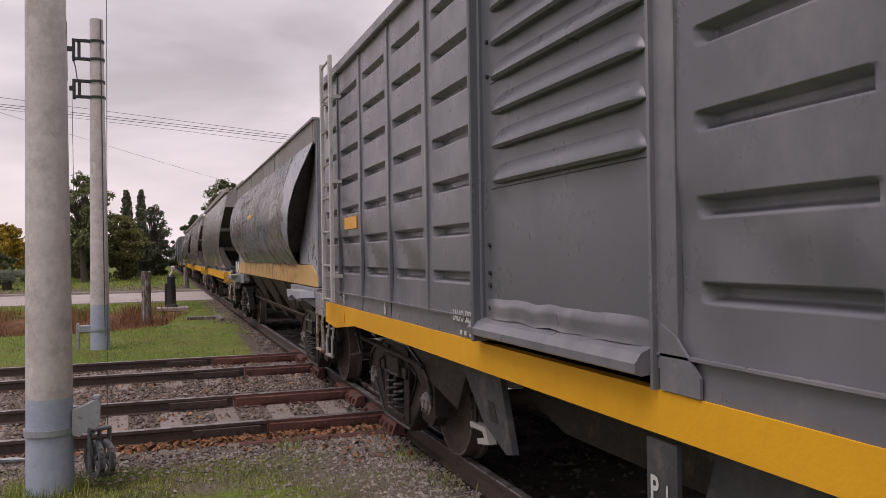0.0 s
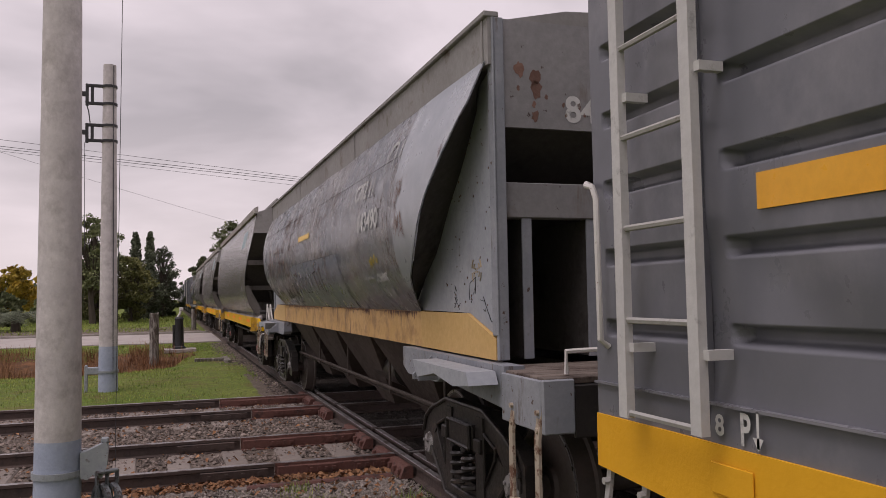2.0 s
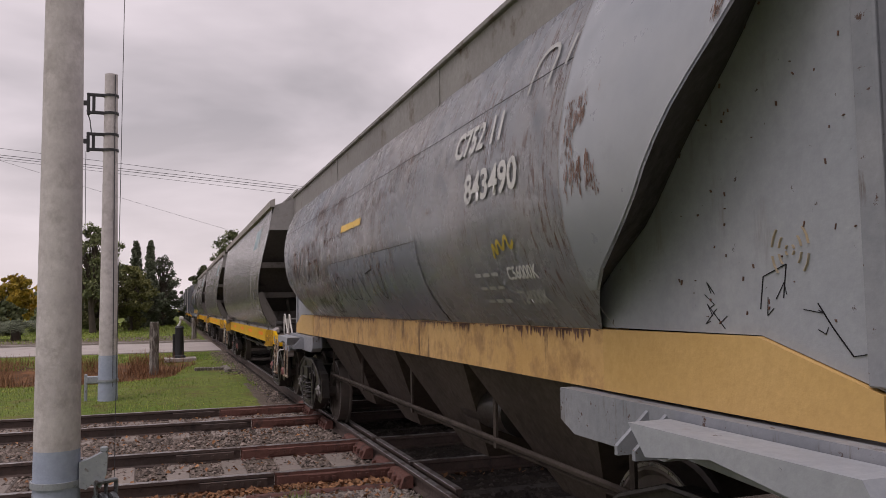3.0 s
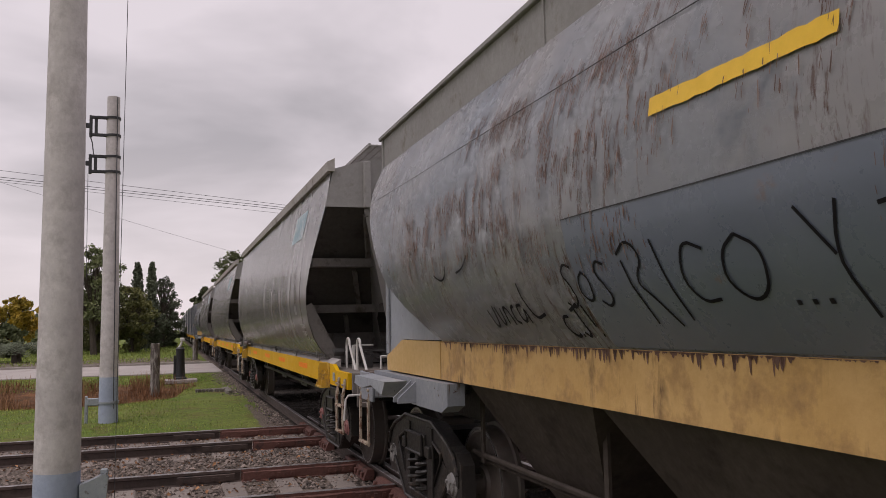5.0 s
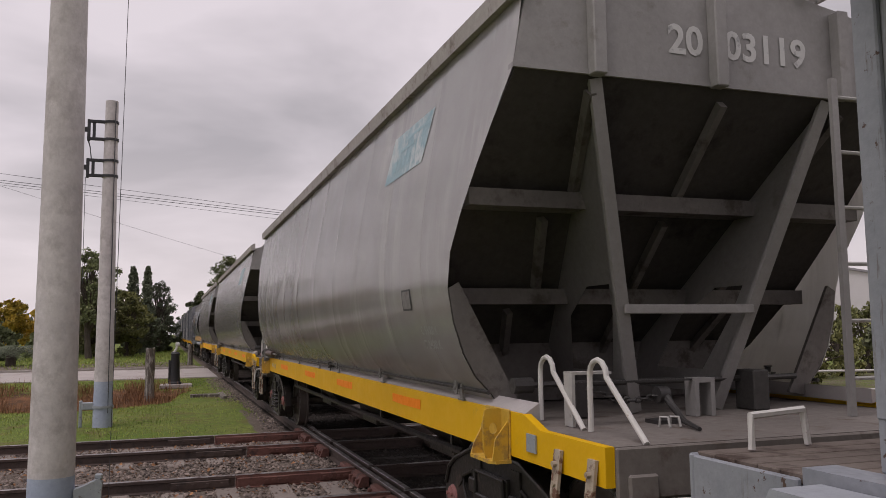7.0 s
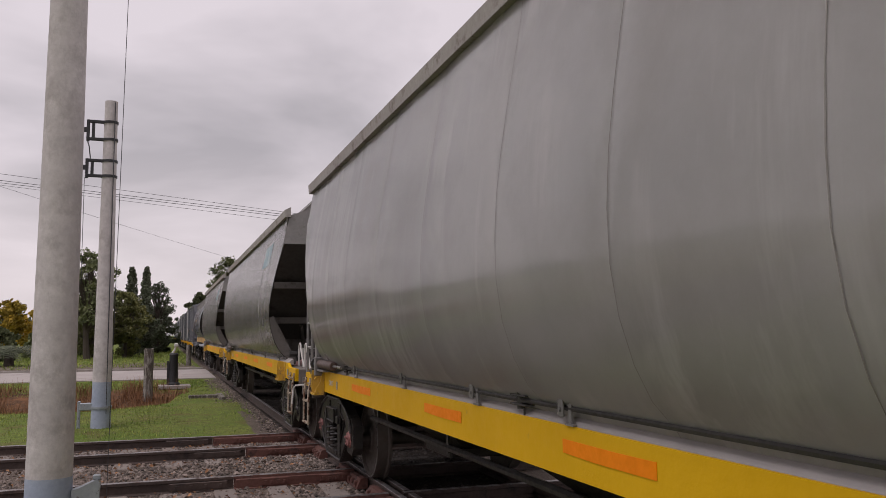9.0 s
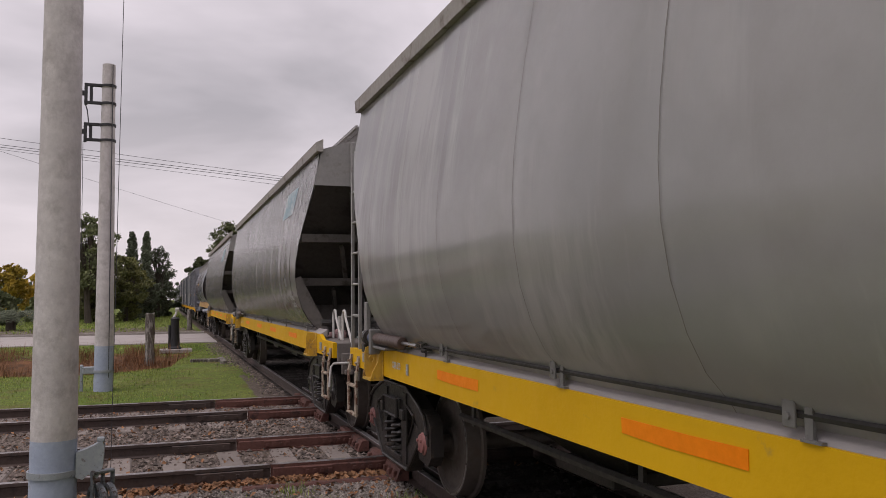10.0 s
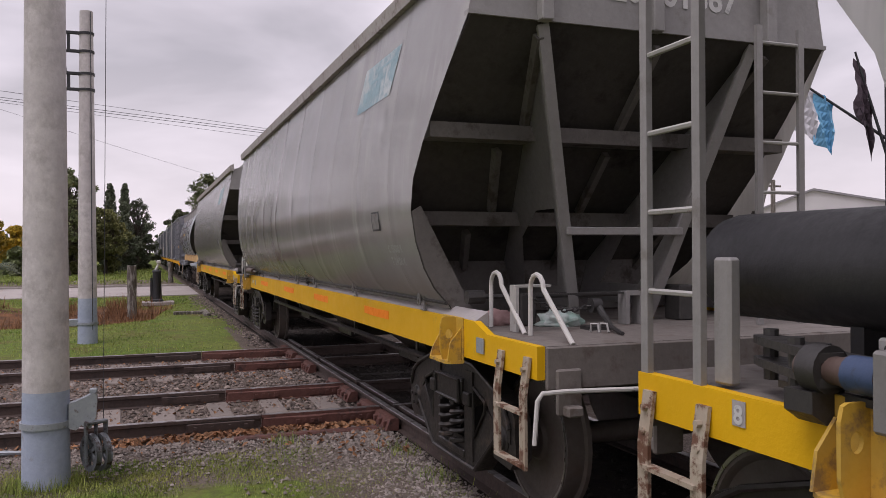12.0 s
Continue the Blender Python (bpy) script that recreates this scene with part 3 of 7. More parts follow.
def coupler(wagon, y, out):
    s = out
    bm = bmesh.new()
    box(bm, -0.16, 0.16, y - s * 0.25, y + s * 0.02, 0.72, 1.02, 0.03)
    box(bm, -0.07, 0.07, y, y + s * 0.26, 0.80, 0.94, 0.02)
    prism(bm, [(-0.16, y + s * 0.24), (0.13, y + s * 0.24), (0.15, y + s * 0.42), (0.02, y + s * 0.52), (-0.05, y + s * 0.36), (-0.17, y + s * 0.38)], "z", 0.74, 1.0)
    part("coupler", bm, M_BOGIE, wagon, "grimy knuckle coupler")
    bm = bmesh.new()
    tube(bm, [(0.35, y, 0.92), (0.34, y + s * 0.15, 0.75), (0.25, y + s * 0.30, 0.60), (0.12, y + s * 0.42, 0.58)], 0.025, 8)
    part("air_hose", bm, M_BLACK, wagon, "black rubber air hose", True)


def step_ladder(wagon, x, y0, y1, z_top, z_bot, material, wide=0.05, rung_z=()):
    """A hanging stirrup step of two flat hangers and its treads."""
    sx = -1 if x < 0 else 1
    bm = bmesh.new()
    bar(bm, (x + sx * 0.03, y0, z_bot), (x + sx * 0.03, y1, z_bot), 0.05, 0.02)
    step = part("step", bm, material, wagon, "rust-chipped stirrup step")
    q = z_top - 0.22
    for yy in (y0, y1):
        bm = bmesh.new()
        prism(bm, [(x - sx * 0.009, z_top), (x + sx * 0.009, z_top), (x + sx * 0.039, q), (x + sx * 0.039, z_bot - 0.02), (x + sx * 0.021, z_bot - 0.02), (x + sx * 0.021, q)], "y", yy - wide / 2, yy + wide / 2)
        part("hanger", bm, material, step)
    for zz in rung_z:
        bm = bmesh.new()
        bar(bm, (x + sx * 0.03, y0, zz), (x + sx * 0.03, y1, zz), 0.05, 0.02)
        part("tread", bm, material, step)
    for yy in (y0, y1):
        for zz in (z_top - 0.07, z_top - 0.17):
            bm = bmesh.new()
            lathe(bm, [(x + sx * 0.005, 0.016), (x + sx * 0.042, 0.016)], 6, "x", (0, yy, zz))
            part("bolt", bm, material, step)
    return step


def ladder(wagon, a, b, z0, z1, rungs, material, stile=0.05, label="pale grey steel ladder"):
    """A ladder between two uprights at the plan points a and b."""
    bm = bmesh.new()
    d = (Vector((*b, 0)) - Vector((*a, 0))).normalized()
    for p in (a, b):
        bar(bm, (*p, z0), (*p, z1), stile, stile * 0.6, d.cross(Vector((0, 0, 1))))
    lad = part("ladder", bm, material, wagon, label)
    for z in rungs:
        bm = bmesh.new()
        tube(bm, [(*a, z), (*b, z)], 0.013, 6)
        part("rung", bm, M_GREYRAIL, lad)
    return lad


def underframe(wagon, half, z0=0.72, z1=1.12, width=0.30):
    bm = bmesh.new()
    box(bm, -width, width, -half, half, z0, z1, 0.01)
    part("centre_sill", bm, M_BOGIE, wagon, "grimy steel centre sill")


def boxcar(y):
    """Grey ribbed boxcar with a sliding door and a yellow sill."""
    w = tagged(empty("boxcar"), "grey ribbed steel boxcar with yellow side sill rolling on the rails", "railway wagon", "wagons of the freight train")
    H, X = 5.87, 1.49
    z_bot, z_top = 1.20, 3.66
    pitch, groove = 1.0125, 0.385
    cols = [0.995 + pitch * k for k in range(5)]
    grooves = [1.592 + 0.305 * k for k in range(7)]
    # one pressed wall panel, its grooves pushed in
    us = sorted({round(v, 4) for v in [-pitch / 2, pitch / 2, -0.47, 0.47] + [s * (groove + d) for s in (-1, 1) for d in (-0.09, -0.05, -0.02, 0.0, 0.02)] + [-0.2, 0, 0.2, 0.1, -0.1, 0.3, -0.3]})
    vs = [z_bot, 1.3, 1.4, 1.5]
    for g in grooves:
        vs += [g + d for d in (-0.066, -0.056, -0.046, -0.03, -0.012, 0.006, 0.018, 0.028, 0.035, 0.042)] + [g + 0.13, g + 0.19]
    vs = sorted(v for v in vs if v < z_top - 0.03) + [z_top]

    def inset(u, v, dents):
        d = 0.0
        for g in grooves:
            q = math.hypot(max(abs(u) - (groove - 0.03), 0), (v - g) * (1.0 if v > g else 0.62))
            d = max(d, 0.068 * min(max((0.028 - q) / 0.006, 0), 1))
        return d + 0.008 * noise.noise((u * 1.7 + dents * 4, v * 1.3, 9.0)) + dents * (0.042 * (noise.noise((u * 3.1 + dents * 9, v * 3.3, 1.7)) + 0.4)) * max(0, 1 - abs(v - 1.66) / 0.42)

    def panel(dents):
        bm = bmesh.new()
        sheet(bm, [[(inset(u, v, dents), u, v) for u in us] for v in vs])
        me = bpy.data.meshes.new("wall_panel")
        bm.to_mesh(me)
        bm.free()
        me.materials.append(M_BOX)
        for p in me.polygons:
            p.use_smooth = True
        return me

    plain, dented = panel(0.0), panel(1.0)

    def end_panel(length):
        """The shorter panel at the corner of the wagon, its grooves cut to suit."""
        k = length / pitch
        bm = bmesh.new()
        sheet(bm, [[(inset(u, v, 0.0), u * k, v) for u in us] for v in vs])
        me = bpy.data.meshes.new("wall_panel")
        bm.to_mesh(me)
        bm.free()
        me.materials.append(M_BOX)
        for q in me.polygons:
            q.use_smooth = True
        return me
    short = {1: end_panel(H - 5.085), -1: end_panel(H - 4.975)}
    for side in (-1, 1):
        for s in (-1, 1):
            for k, c in enumerate(cols[:4]):
                o = new("wall_panel", dented if (s > 0 and k in (1, 2, 3)) or (s < 0 and k in (0, 2)) else plain)
                o.parent = w
                yy = s * (c + pitch / 2 + (0.04 if s > 0 else -0.07))
                o.matrix_basis = pose(side * X, yy, 0, 0, 0, 0 if side < 0 else 180)
                bm = bmesh.new()
                box(bm, side * (X + 0.016), side * (X - 0.02), yy + s * (pitch / 2 - 0.02), yy + s * (pitch / 2 + 0.02), z_bot + 0.14, z_top, 0.006)
                part("wall_seam", bm, M_BOX, w)
        for s in (-1, 1):
            o = new("wall_panel", short[s])
            o.parent = w
            o.matrix_basis = pose(side * X, s * (H + (5.085 if s > 0 else 4.975)) / 2, 0, 0, 0, 0 if side < 0 else 180)
        bm = bmesh.new()
        box(bm, side * (X + 0.02), side * (X - 0.02), -H, H, 1.335, 1.345)
        box(bm, side * (X + 0.05), side * (X - 0.06), -H, H, z_top, z_top + 0.10, 0.012)
        part("wall_trim", bm, M_BOX, w)
        # door
        bm = bmesh.new()
        box(bm, side * (X + 0.02), side * (X - 0.03), -0.78, 0.92, 1.33, 3.6)
        box(bm, side * (X + 0.05), side * (X - 0.03), 0.92, 1.045, 1.22, 3.64, 0.012)
        box(bm, side * (X + 0.10), side * (X - 0.02), 0.93, 0.965, 1.22, 3.64, 0.008)
        door = part("sliding_door", bm, M_BOXDOOR, w, "grey ribbed sliding door with dented lower edge")
        bm = bmesh.new()
        box(bm, side * (X + 0.034), side * (X - 0.02), -0.805, -0.785, 1.20, 3.64)
        box(bm, side * (X + 0.012), side * (X - 0.02), -0.93, -0.80, 1.28, 3.64, 0.004)
        prism(bm, [(-1.07, 1.205), (-1.07, 1.28), (-0.92, 1.42), (-0.83, 1.46), (-0.83, 1.205)], "x", side * (X + 0.008), side * (X + 0.020))
        part("door_flange", bm, M_BOX, door)
        for k in range(8):
            z = 2.14 + 0.193 * k
            if z > 3.5:
                break
            bm = bmesh.new()
            rows = []
            for v, k0 in ((-0.77, 0.0), (-0.75, 0.45), (-0.71, 0.85), (-0.64, 1.0), (0.62, 1.0), (0.69, 0.85), (0.735, 0.45), (0.76, 0.0)):
                rows.append([(side * (X + 0.019), v, z - 0.022 * k0), (side * (X + 0.019 + 0.040 * k0), v, z - 0.020 * k0), (side * (X + 0.019 + 0.052 * k0), v, z - 0.004 * k0), (side * (X + 0.019 + 0.048 * k0), v, z + 0.018 * k0), (side * (X + 0.019 + 0.022 * k0), v, z + 0.055 * k0), (side * (X + 0.019), v, z + 0.095 * k0)])
            sheet(bm, rows)
            part("door_rib", bm, M_BOXDOOR, door, "", True)
        for z in (2.10, 2.70):
            bm = bmesh.new()
            box(bm, side * (X + 0.02), side * (X + 0.0225), -0.77, 0.80, z - 0.0025, z + 0.0025)
            part("door_seam", bm, M_BOXDARK, door)
        for z in (1.42, 1.55, 1.62, 1.78, 2.75, 2.95):
            bm = bmesh.new()
            lathe(bm, [(side * (X + 0.02), 0.014), (side * (X + 0.034), 0.014)], 6, "x", (0, 0.83, z))
            part("door_bolt", bm, M_BOXDARK, door)
        bm = bmesh.new()
        n = 30
        rows = []
        for off, z in ((0.02, 1.475), (0.034, 1.455), (0.042, 1.425), (0.032, 1.39), (0.038, 1.36)):
            rows.append([(side * (X + 0.018 + (off - 0.018) * min(1, i / 3, (n - i) / 3) + (0.016 * noise.noise((i * 0.33, z * 7, 3.0)) if 6 < i < 24 else 0)), -0.78 + 1.70 * i / n, z + (0.012 * noise.noise((i * 0.3, 5.0, z)) if 6 < i < 24 else 0)) for i in range(n + 1)])
        sheet(bm, rows)
        part("door_lip", bm, M_BOX, door, "dented lower door lip", True)
        bm = bmesh.new()
        prism(bm, [(side * (X + 0.0), 1.37), (side * (X + 0.07), 1.34), (side * (X + 0.10), 1.30), (side * (X + 0.10), 1.262), (side * (X + 0.07), 1.25), (side * (X + 0.0), 1.26)], "y", -0.78, 1.02)
        part("door_track", bm, M_BOX, door)
        # sill
        bm = bmesh.new()
        prism(bm, [(-H, 1.20), (-H, 0.97), (-H + 0.55, 0.94), (-4.4, 1.03), (4.4, 1.03), (H - 0.55, 0.94), (H, 0.97), (H, 1.20)], "x", side * (X + 0.012), side * (X - 0.05))
        part("side_sill", bm, M_SILL, w, "flat yellow painted side sill")
        # reflector plates
        for s in (-1, 1):
            bm = bmesh.new()
            yy = s * 4.51
            box(bm, side * (X + 0.004), side * (X + 0.012), yy - 0.27, yy + 0.27, 2.0, 2.12)
            part("reflector_plate", bm, M_REFLECT, w, "amber reflector plate")
            bm = bmesh.new()
            box(bm, side * (X + 0.016), side * (X + 0.022), s * 4.84, s * 5.06, 1.03, 1.14, 0.004)
            part("maker_plate", bm, M_SILL, w)
        # end ladder on the side wall
        s = 1 if side < 0 else -1
        ladder(w, (side * (X + 0.10), s * 5.47), (side * (X + 0.10), s * 5.00), 1.24, 3.86, [1.26 + 0.365 * k for k in range(8)], M_LADDER, 0.06)
        for yy in (5.47, 5.00):
            for z in (1.5, 2.5, 3.4):
                bm = bmesh.new()
                box(bm, side * X, side * (X + 0.10), s * (yy - 0.03), s * (yy - 0.062), z, z + 0.035)
                part("ladder_bracket", bm, M_LADDER, w)
        bm = bmesh.new()
        tube(bm, [(side * (X + 0.005), s * 5.76, 1.50), (side * (X + 0.045), s * 5.76, 1.53), (side * (X + 0.05), s * 5.76, 2.15), (side * (X + 0.05), s * 5.79, 2.205), (side * (X + 0.04), s * 5.86, 2.22), (side * (X + 0.0), s * (H + 0.06), 2.24), (side * (X - 0.06), s * (H + 0.10), 2.23), (side * (X - 0.12), s * (H + 0.02), 2.20)], 0.014, 8)
        part("grab_rail", bm, M_HANDRAIL, w, "white grab rail", True)
        for s in (-1, 1):
            bm = bmesh.new()
            prism(bm, [(s * 1.68, 1.0), (s * 1.01, 1.0), (s * 0.83, 0.56), (s * 0.92, 0.54), (s * 1.27, 0.66)], "x", side * (X - 0.10), side * (X - 0.14))
            jp = part("jacking_plate", bm, M_BOXUNDER, w, "grey plate under the sill")
            # No opening is cut: a dark patch on the plate stands for the slot.
            bm = bmesh.new()
            prism(bm, [(s * 1.20, 0.82), (s * 1.10, 0.82), (s * 1.04, 0.70), (s * 1.16, 0.70)], "x", side * (X - 0.095), side * (X - 0.10))
            part("slot", bm, M_BOXDARK, jp, "dark patch for a slot's shade")
            bm = bmesh.new()
            prism(bm, [(s * 4.1, 1.0), (s * 2.0, 1.0), (s * 2.3, 0.55), (s * 3.1, 0.70)], "x", side * (X - 0.3), side * (X - 0.34))
            part("underframe_web", bm, M_BOGIE, w)
            step_ladder(w, side * (X - 0.02), s * (H - 0.06), s * (H - 0.34), 0.98, 0.60, M_GREYRAIL, 0.035)
    # a label plate near the door and the rocking key
    bm = bmesh.new()
    box(bm, -X - 0.0, -X + 0.02, -0.90, -0.70, 0.60, 1.0)
    part("label_plate", bm, M_BOXUNDER, w, "grey plate with a stencilled mark")
    # ends and roof
    for s in (-1, 1):
        bm = bmesh.new()
        box(bm, -X + 0.01, X - 0.01, s * (H - 0.06), s * H, 1.0, z_top + 0.06)
        end = part("end_wall", bm, M_BOX, w, "grey corrugated end wall")
        for k in range(6):
            z = 1.5 + 0.36 * k
            bm = bmesh.new()
            prism(bm, [(s * H, z - 0.10), (s * (H + 0.06), z - 0.03), (s * (H + 0.06), z + 0.03), (s * H, z + 0.10)], "x", -X + 0.12, X - 0.12)
            part("end_rib", bm, M_BOX, end)
        coupler(w, s * H, s)
    bm = bmesh.new()
    arc = [(-X - 0.03, z_top + 0.08), (-1.1, z_top + 0.24), (-0.5, z_top + 0.34), (0, z_top + 0.37), (0.5, z_top + 0.34), (1.1, z_top + 0.24), (X + 0.03, z_top + 0.08)]
    prism(bm, arc, "y", -H, H)
    part("roof", bm, M_BOX, w, "grey curved sheet roof")
    bm = bmesh.new()
    box(bm, -X + 0.03, X - 0.03, -H + 0.03, H - 0.03, 1.04, 1.15)
    part("floor", bm, M_BOGIE, w)
    # Sills and box added to close off the bright gap under the floor.
    for x in (-0.62, 0.62):
        bm = bmesh.new()
        prism(bm, [(-2.9, 1.03), (-2.2, 0.62), (-1.6, 0.46), (1.6, 0.46), (2.2, 0.62), (2.9, 1.03)], "x", x - 0.02, x + 0.02)
        part("fishbelly_sill", bm, M_BOGIE, w, "grimy deep underframe sill, added to darken the gap")
    bm = bmesh.new()
    box(bm, -1.15, -0.70, -2.2, -1.3, 0.55, 0.98, 0.03)
    part("brake_reservoir", bm, M_BOGIE, w, "grimy brake box, added to darken the gap")
    bm = bmesh.new()
    prism(bm, [(2.28, 0.46), (1.98, 0.47), (1.90, 0.36), (2.12, 0.32), (2.13, 0.36), (1.99, 0.39), (2.03, 0.43), (2.27, 0.42)], "x", -1.10, -1.04)
    hook = part("hook", bm, M_HANDRAIL, w, "white painted bent hook")
    bm = bmesh.new()
    box(bm, -1.08, -1.06, 2.2, 2.24, 0.45, 1.04)
    part("hook_hanger", bm, M_BOGIE, hook, "grimy hook hanger")
    underframe(w, H)
    bogie(w, -3.95, M_CAP)
    bogie(w, 3.95, M_CAP)
    bm = bmesh.new()
    tube(bm, [(-1.28, 5.3, 0.86), (-1.27, 2.9, 0.80)], 0.02, 6)
    tube(bm, [(-1.33, 5.0, 0.95), (-1.36, 4.75, 0.72), (-1.38, 5.2, 0.64)], 0.014, 6)
    part("brake_rod", bm, M_BOGIE, w, "", True)
    w.location = (TRACK_X, 0, 0)
    w["at"] = y
    WAGONS.append(w)
    return w


# skin of the new hoppers: half width by height
NEW_SKIN = [(1.25, 1.24), (1.31, 1.33), (1.42, 1.45), (1.50, 1.60), (1.565, 1.80), (1.60, 2.02), (1.605, 2.25), (1.59, 2.50), (1.56, 2.75), (1.52, 3.00), (1.475, 3.25), (1.43, 3.50), (1.395, 3.74)]


# cross welds of the side sheets along the body
SEAMS = (-5.60, -4.50, -3.30, -2.00, -0.66, 0.87, 2.36, 3.75, 4.81, 5.85)


def skin_wave(c, z, side):
    """The sheet is drawn in a little along each weld, and wavy between them."""
    return 0.006 * noise.noise((c * 1.4, z * 1.5, side * 3.0)) + 0.0012 * noise.noise((c * 4.0, z * 0.7, side * 7.0)) - sum(0.003 * max(0, 1 - abs(c - k) / 0.1) for k in SEAMS)


def skin_at(prof, z):
    return float(np.interp(z, [p[1] for p in prof], [p[0] for p in prof]))


def hopper(y, number, marks, caps):
    """Smooth grey covered hopper with a yellow sill."""
    w = tagged(empty("hopper_wagon"), "smooth grey covered grain hopper with yellow sill rolling on the rails", "railway wagon", "wagons of the freight train")
    L, E = 7.70, 6.98          # deck end and body end
    S = 1.36                   # sill half width

    def y_end(z):
        return float(np.interp(z, [1.2, 2.15, 3.25, 3.9], [6.16, 6.16, E, E]))

    def flare(c, z):
        """Along the body the sheets stand square; only their last hand's width follows the slanted end."""
        return math.copysign(min(abs(c), 5.95) + max(abs(c) - 5.95, 0) / 0.21 * (y_end(z) - 5.95), c)

    for side in (-1, 1):
        bm = bmesh.new()
        us = sorted({*np.round(np.linspace(-6.16, 6.16, 57), 3), *(round(c + d, 3) for c in SEAMS for d in (-0.09, -0.04, 0.0, 0.04, 0.09))})

        sheet(bm, [[(side * (hw + skin_wave(c, z, side)), flare(c, z), z) for c in us] for hw, z in NEW_SKIN])
        bmesh.ops.solidify(bm, geom=bm.faces[:], thickness=0.02 * side)
        part("side_skin", bm, M_NEW, w, "smooth barrel-shaped grey side sheet", True)
        for yy in SEAMS:
            bm = bmesh.new()
            sheet(bm, [[(side * (hw + skin_wave(yy, z, side) + 0.003), flare(yy + d, z), z) for d in (-0.003, 0.003)] for hw, z in NEW_SKIN])
            part("weld_seam", bm, M_SEAM, w)
        bm = bmesh.new()
        prism(bm, [(side * 1.36, 3.70), (side * 1.45, 3.70), (side * 1.46, 3.82), (side * 1.36, 3.87)], "y", -E - 0.05, E + 0.05)
        part("eave", bm, M_EAVE, w, "dusty grey roof eave")
        # sill: a channel that steps down to the end platforms
        bm = bmesh.new()
        prism(bm, [(-L, 1.19), (-L, 1.0), (L, 1.0), (L, 1.19), (L - 0.88, 1.19), (L - 1.07, 1.26), (-L + 0.92, 1.26), (-L + 0.70, 1.19)], "x", side * S, side * (S - 0.05))
        part("side_sill", bm, M_YELLOW, w, "bright yellow painted side sill")
        bm = bmesh.new()
        prism(bm, [(side * (S - 0.052), 1.235), (side * (S - 0.01), 1.256), (side * 1.25, 1.32), (side * 1.25, 1.22)], "y", -L + 0.93, L - 1.08)
        part("sill_cover", bm, M_COVER, w, "dusty sloping cover strip")
        for yy in (4.085, 1.17, -1.45, -4.265):
            bm = bmesh.new()
            prism(bm, [(yy - 0.47, 1.115), (yy - 0.47, 1.192), (yy - 0.1, 1.188), (yy + 0.47, 1.19), (yy + 0.465, 1.12), (yy + 0.1, 1.112)], "x", side * (S + 0.002), side * (S + 0.004))
            part("reflector_strip", bm, M_ORANGE, w, "bright orange reflector strip")
        # operating rod with its clips
        bm = bmesh.new()
        tube(bm, [(side * (S - 0.02), -6.2, 1.345), (side * (S - 0.02), 5.0, 1.345)], 0.015, 6)
        part("operating_rod", bm, M_ROD2, w, "dark operating rod", True)
        for yy in (4.43, 2.38, 0.46, -0.98, -3.30, -5.65):
            bm = bmesh.new()
            box(bm, side * (S - 0.004), side * (S + 0.008), yy - 0.02, yy + 0.045, 1.30, 1.432, 0.003)
            box(bm, side * 1.32, side * (S + 0.008), yy - 0.035, yy + 0.01, 1.424, 1.434)
            box(bm, side * (S - 0.02), side * (S - 0.008), yy - 0.09, yy - 0.05, 1.27, 1.385)
            box(bm, side * (S - 0.012), side * (S + 0.012), yy - 0.15, yy - 0.05, 1.263, 1.272)
            lathe(bm, [(side * (S + 0.006), 0.014), (side * (S + 0.018), 0.014)], 6, "x", (0, yy + 0.01, 1.34))
            part("rod_clip", bm, M_CLIP, w, "grey folded rod clip")
        for yy in (5.0, -0.36):
            bm = bmesh.new()
            for dz in (-0.03, 0.022):
                box(bm, side * (S - 0.055), side * (S + 0.01), yy - 0.13, yy + 0.11, 1.345 + dz, 1.355 + dz, 0.003)
            lathe(bm, [(1.295, 0.024), (1.405, 0.024)], 10, "z", (side * (S - 0.02), yy, 0))
            lathe(bm, [(1.24, 0.007), (1.30, 0.007)], 6, "z", (side * (S - 0.02), yy - 0.05, 0))
            part("clevis", bm, M_ROD2, w, "dark clevis with pin")
        for s in (-1, 1):
            # jacking pad
            bm = bmesh.new()
            ya, yb, yh = s * 6.23, s * 6.60, s * 6.47
            prism(bm, [(side * S, ya), (side * (S + 0.13), ya + s * 0.02), (side * (S + 0.13), yb - s * 0.05), (side * (S + 0.10), yb), (side * S, yb)], "z", 0.955, 0.975)
            box(bm, side * S, side * (S + 0.012), ya, yb, 0.975, 1.27, 0.003)
            prism(bm, [(side * S, 0.975), (side * (S + 0.125), 0.975), (side * (S + 0.105), 1.04), (side * (S + 0.055), 1.13), (side * (S + 0.03), 1.22), (side * S, 1.25)], "y", ya + s * 0.01, ya + s * 0.026)
            prism(bm, [(side * (S + 0.02), 0.975), (side * (S + 0.12), 0.975), (side * (S + 0.10), 1.10), (side * (S + 0.02), 1.20)], "y", yb - s * 0.02, yb - s * 0.006)
            # lifting plate with its hole
            ring = [2 * math.pi * k / 24 for k in range(24)]
            hole = [(0.066 + 0.026 * math.cos(t), 1.15 + 0.034 * math.sin(t)) for t in ring]
            rim = []
            for t in ring:
                k = min(0.064 / max(abs(math.cos(t)), 1e-6), (0.12 if math.sin(t) > 0 else 0.175) / max(abs(math.sin(t)), 1e-6))
                rim.append((0.066 + k * math.cos(t) - (0.012 if math.sin(t) > 0.8 and math.cos(t) > 0.3 else 0), 1.15 + k * math.sin(t)))
            for a in range(24):
                b = (a + 1) % 24
                quad = [(side * (S + q[0]), q[1]) for q in (hole[a], rim[a], rim[b], hole[b])]
                prism(bm, quad, "y", yh - 0.008, yh + 0.008)
            part("jacking_pad", bm, M_PAD, w, "scuffed yellow jacking pad")
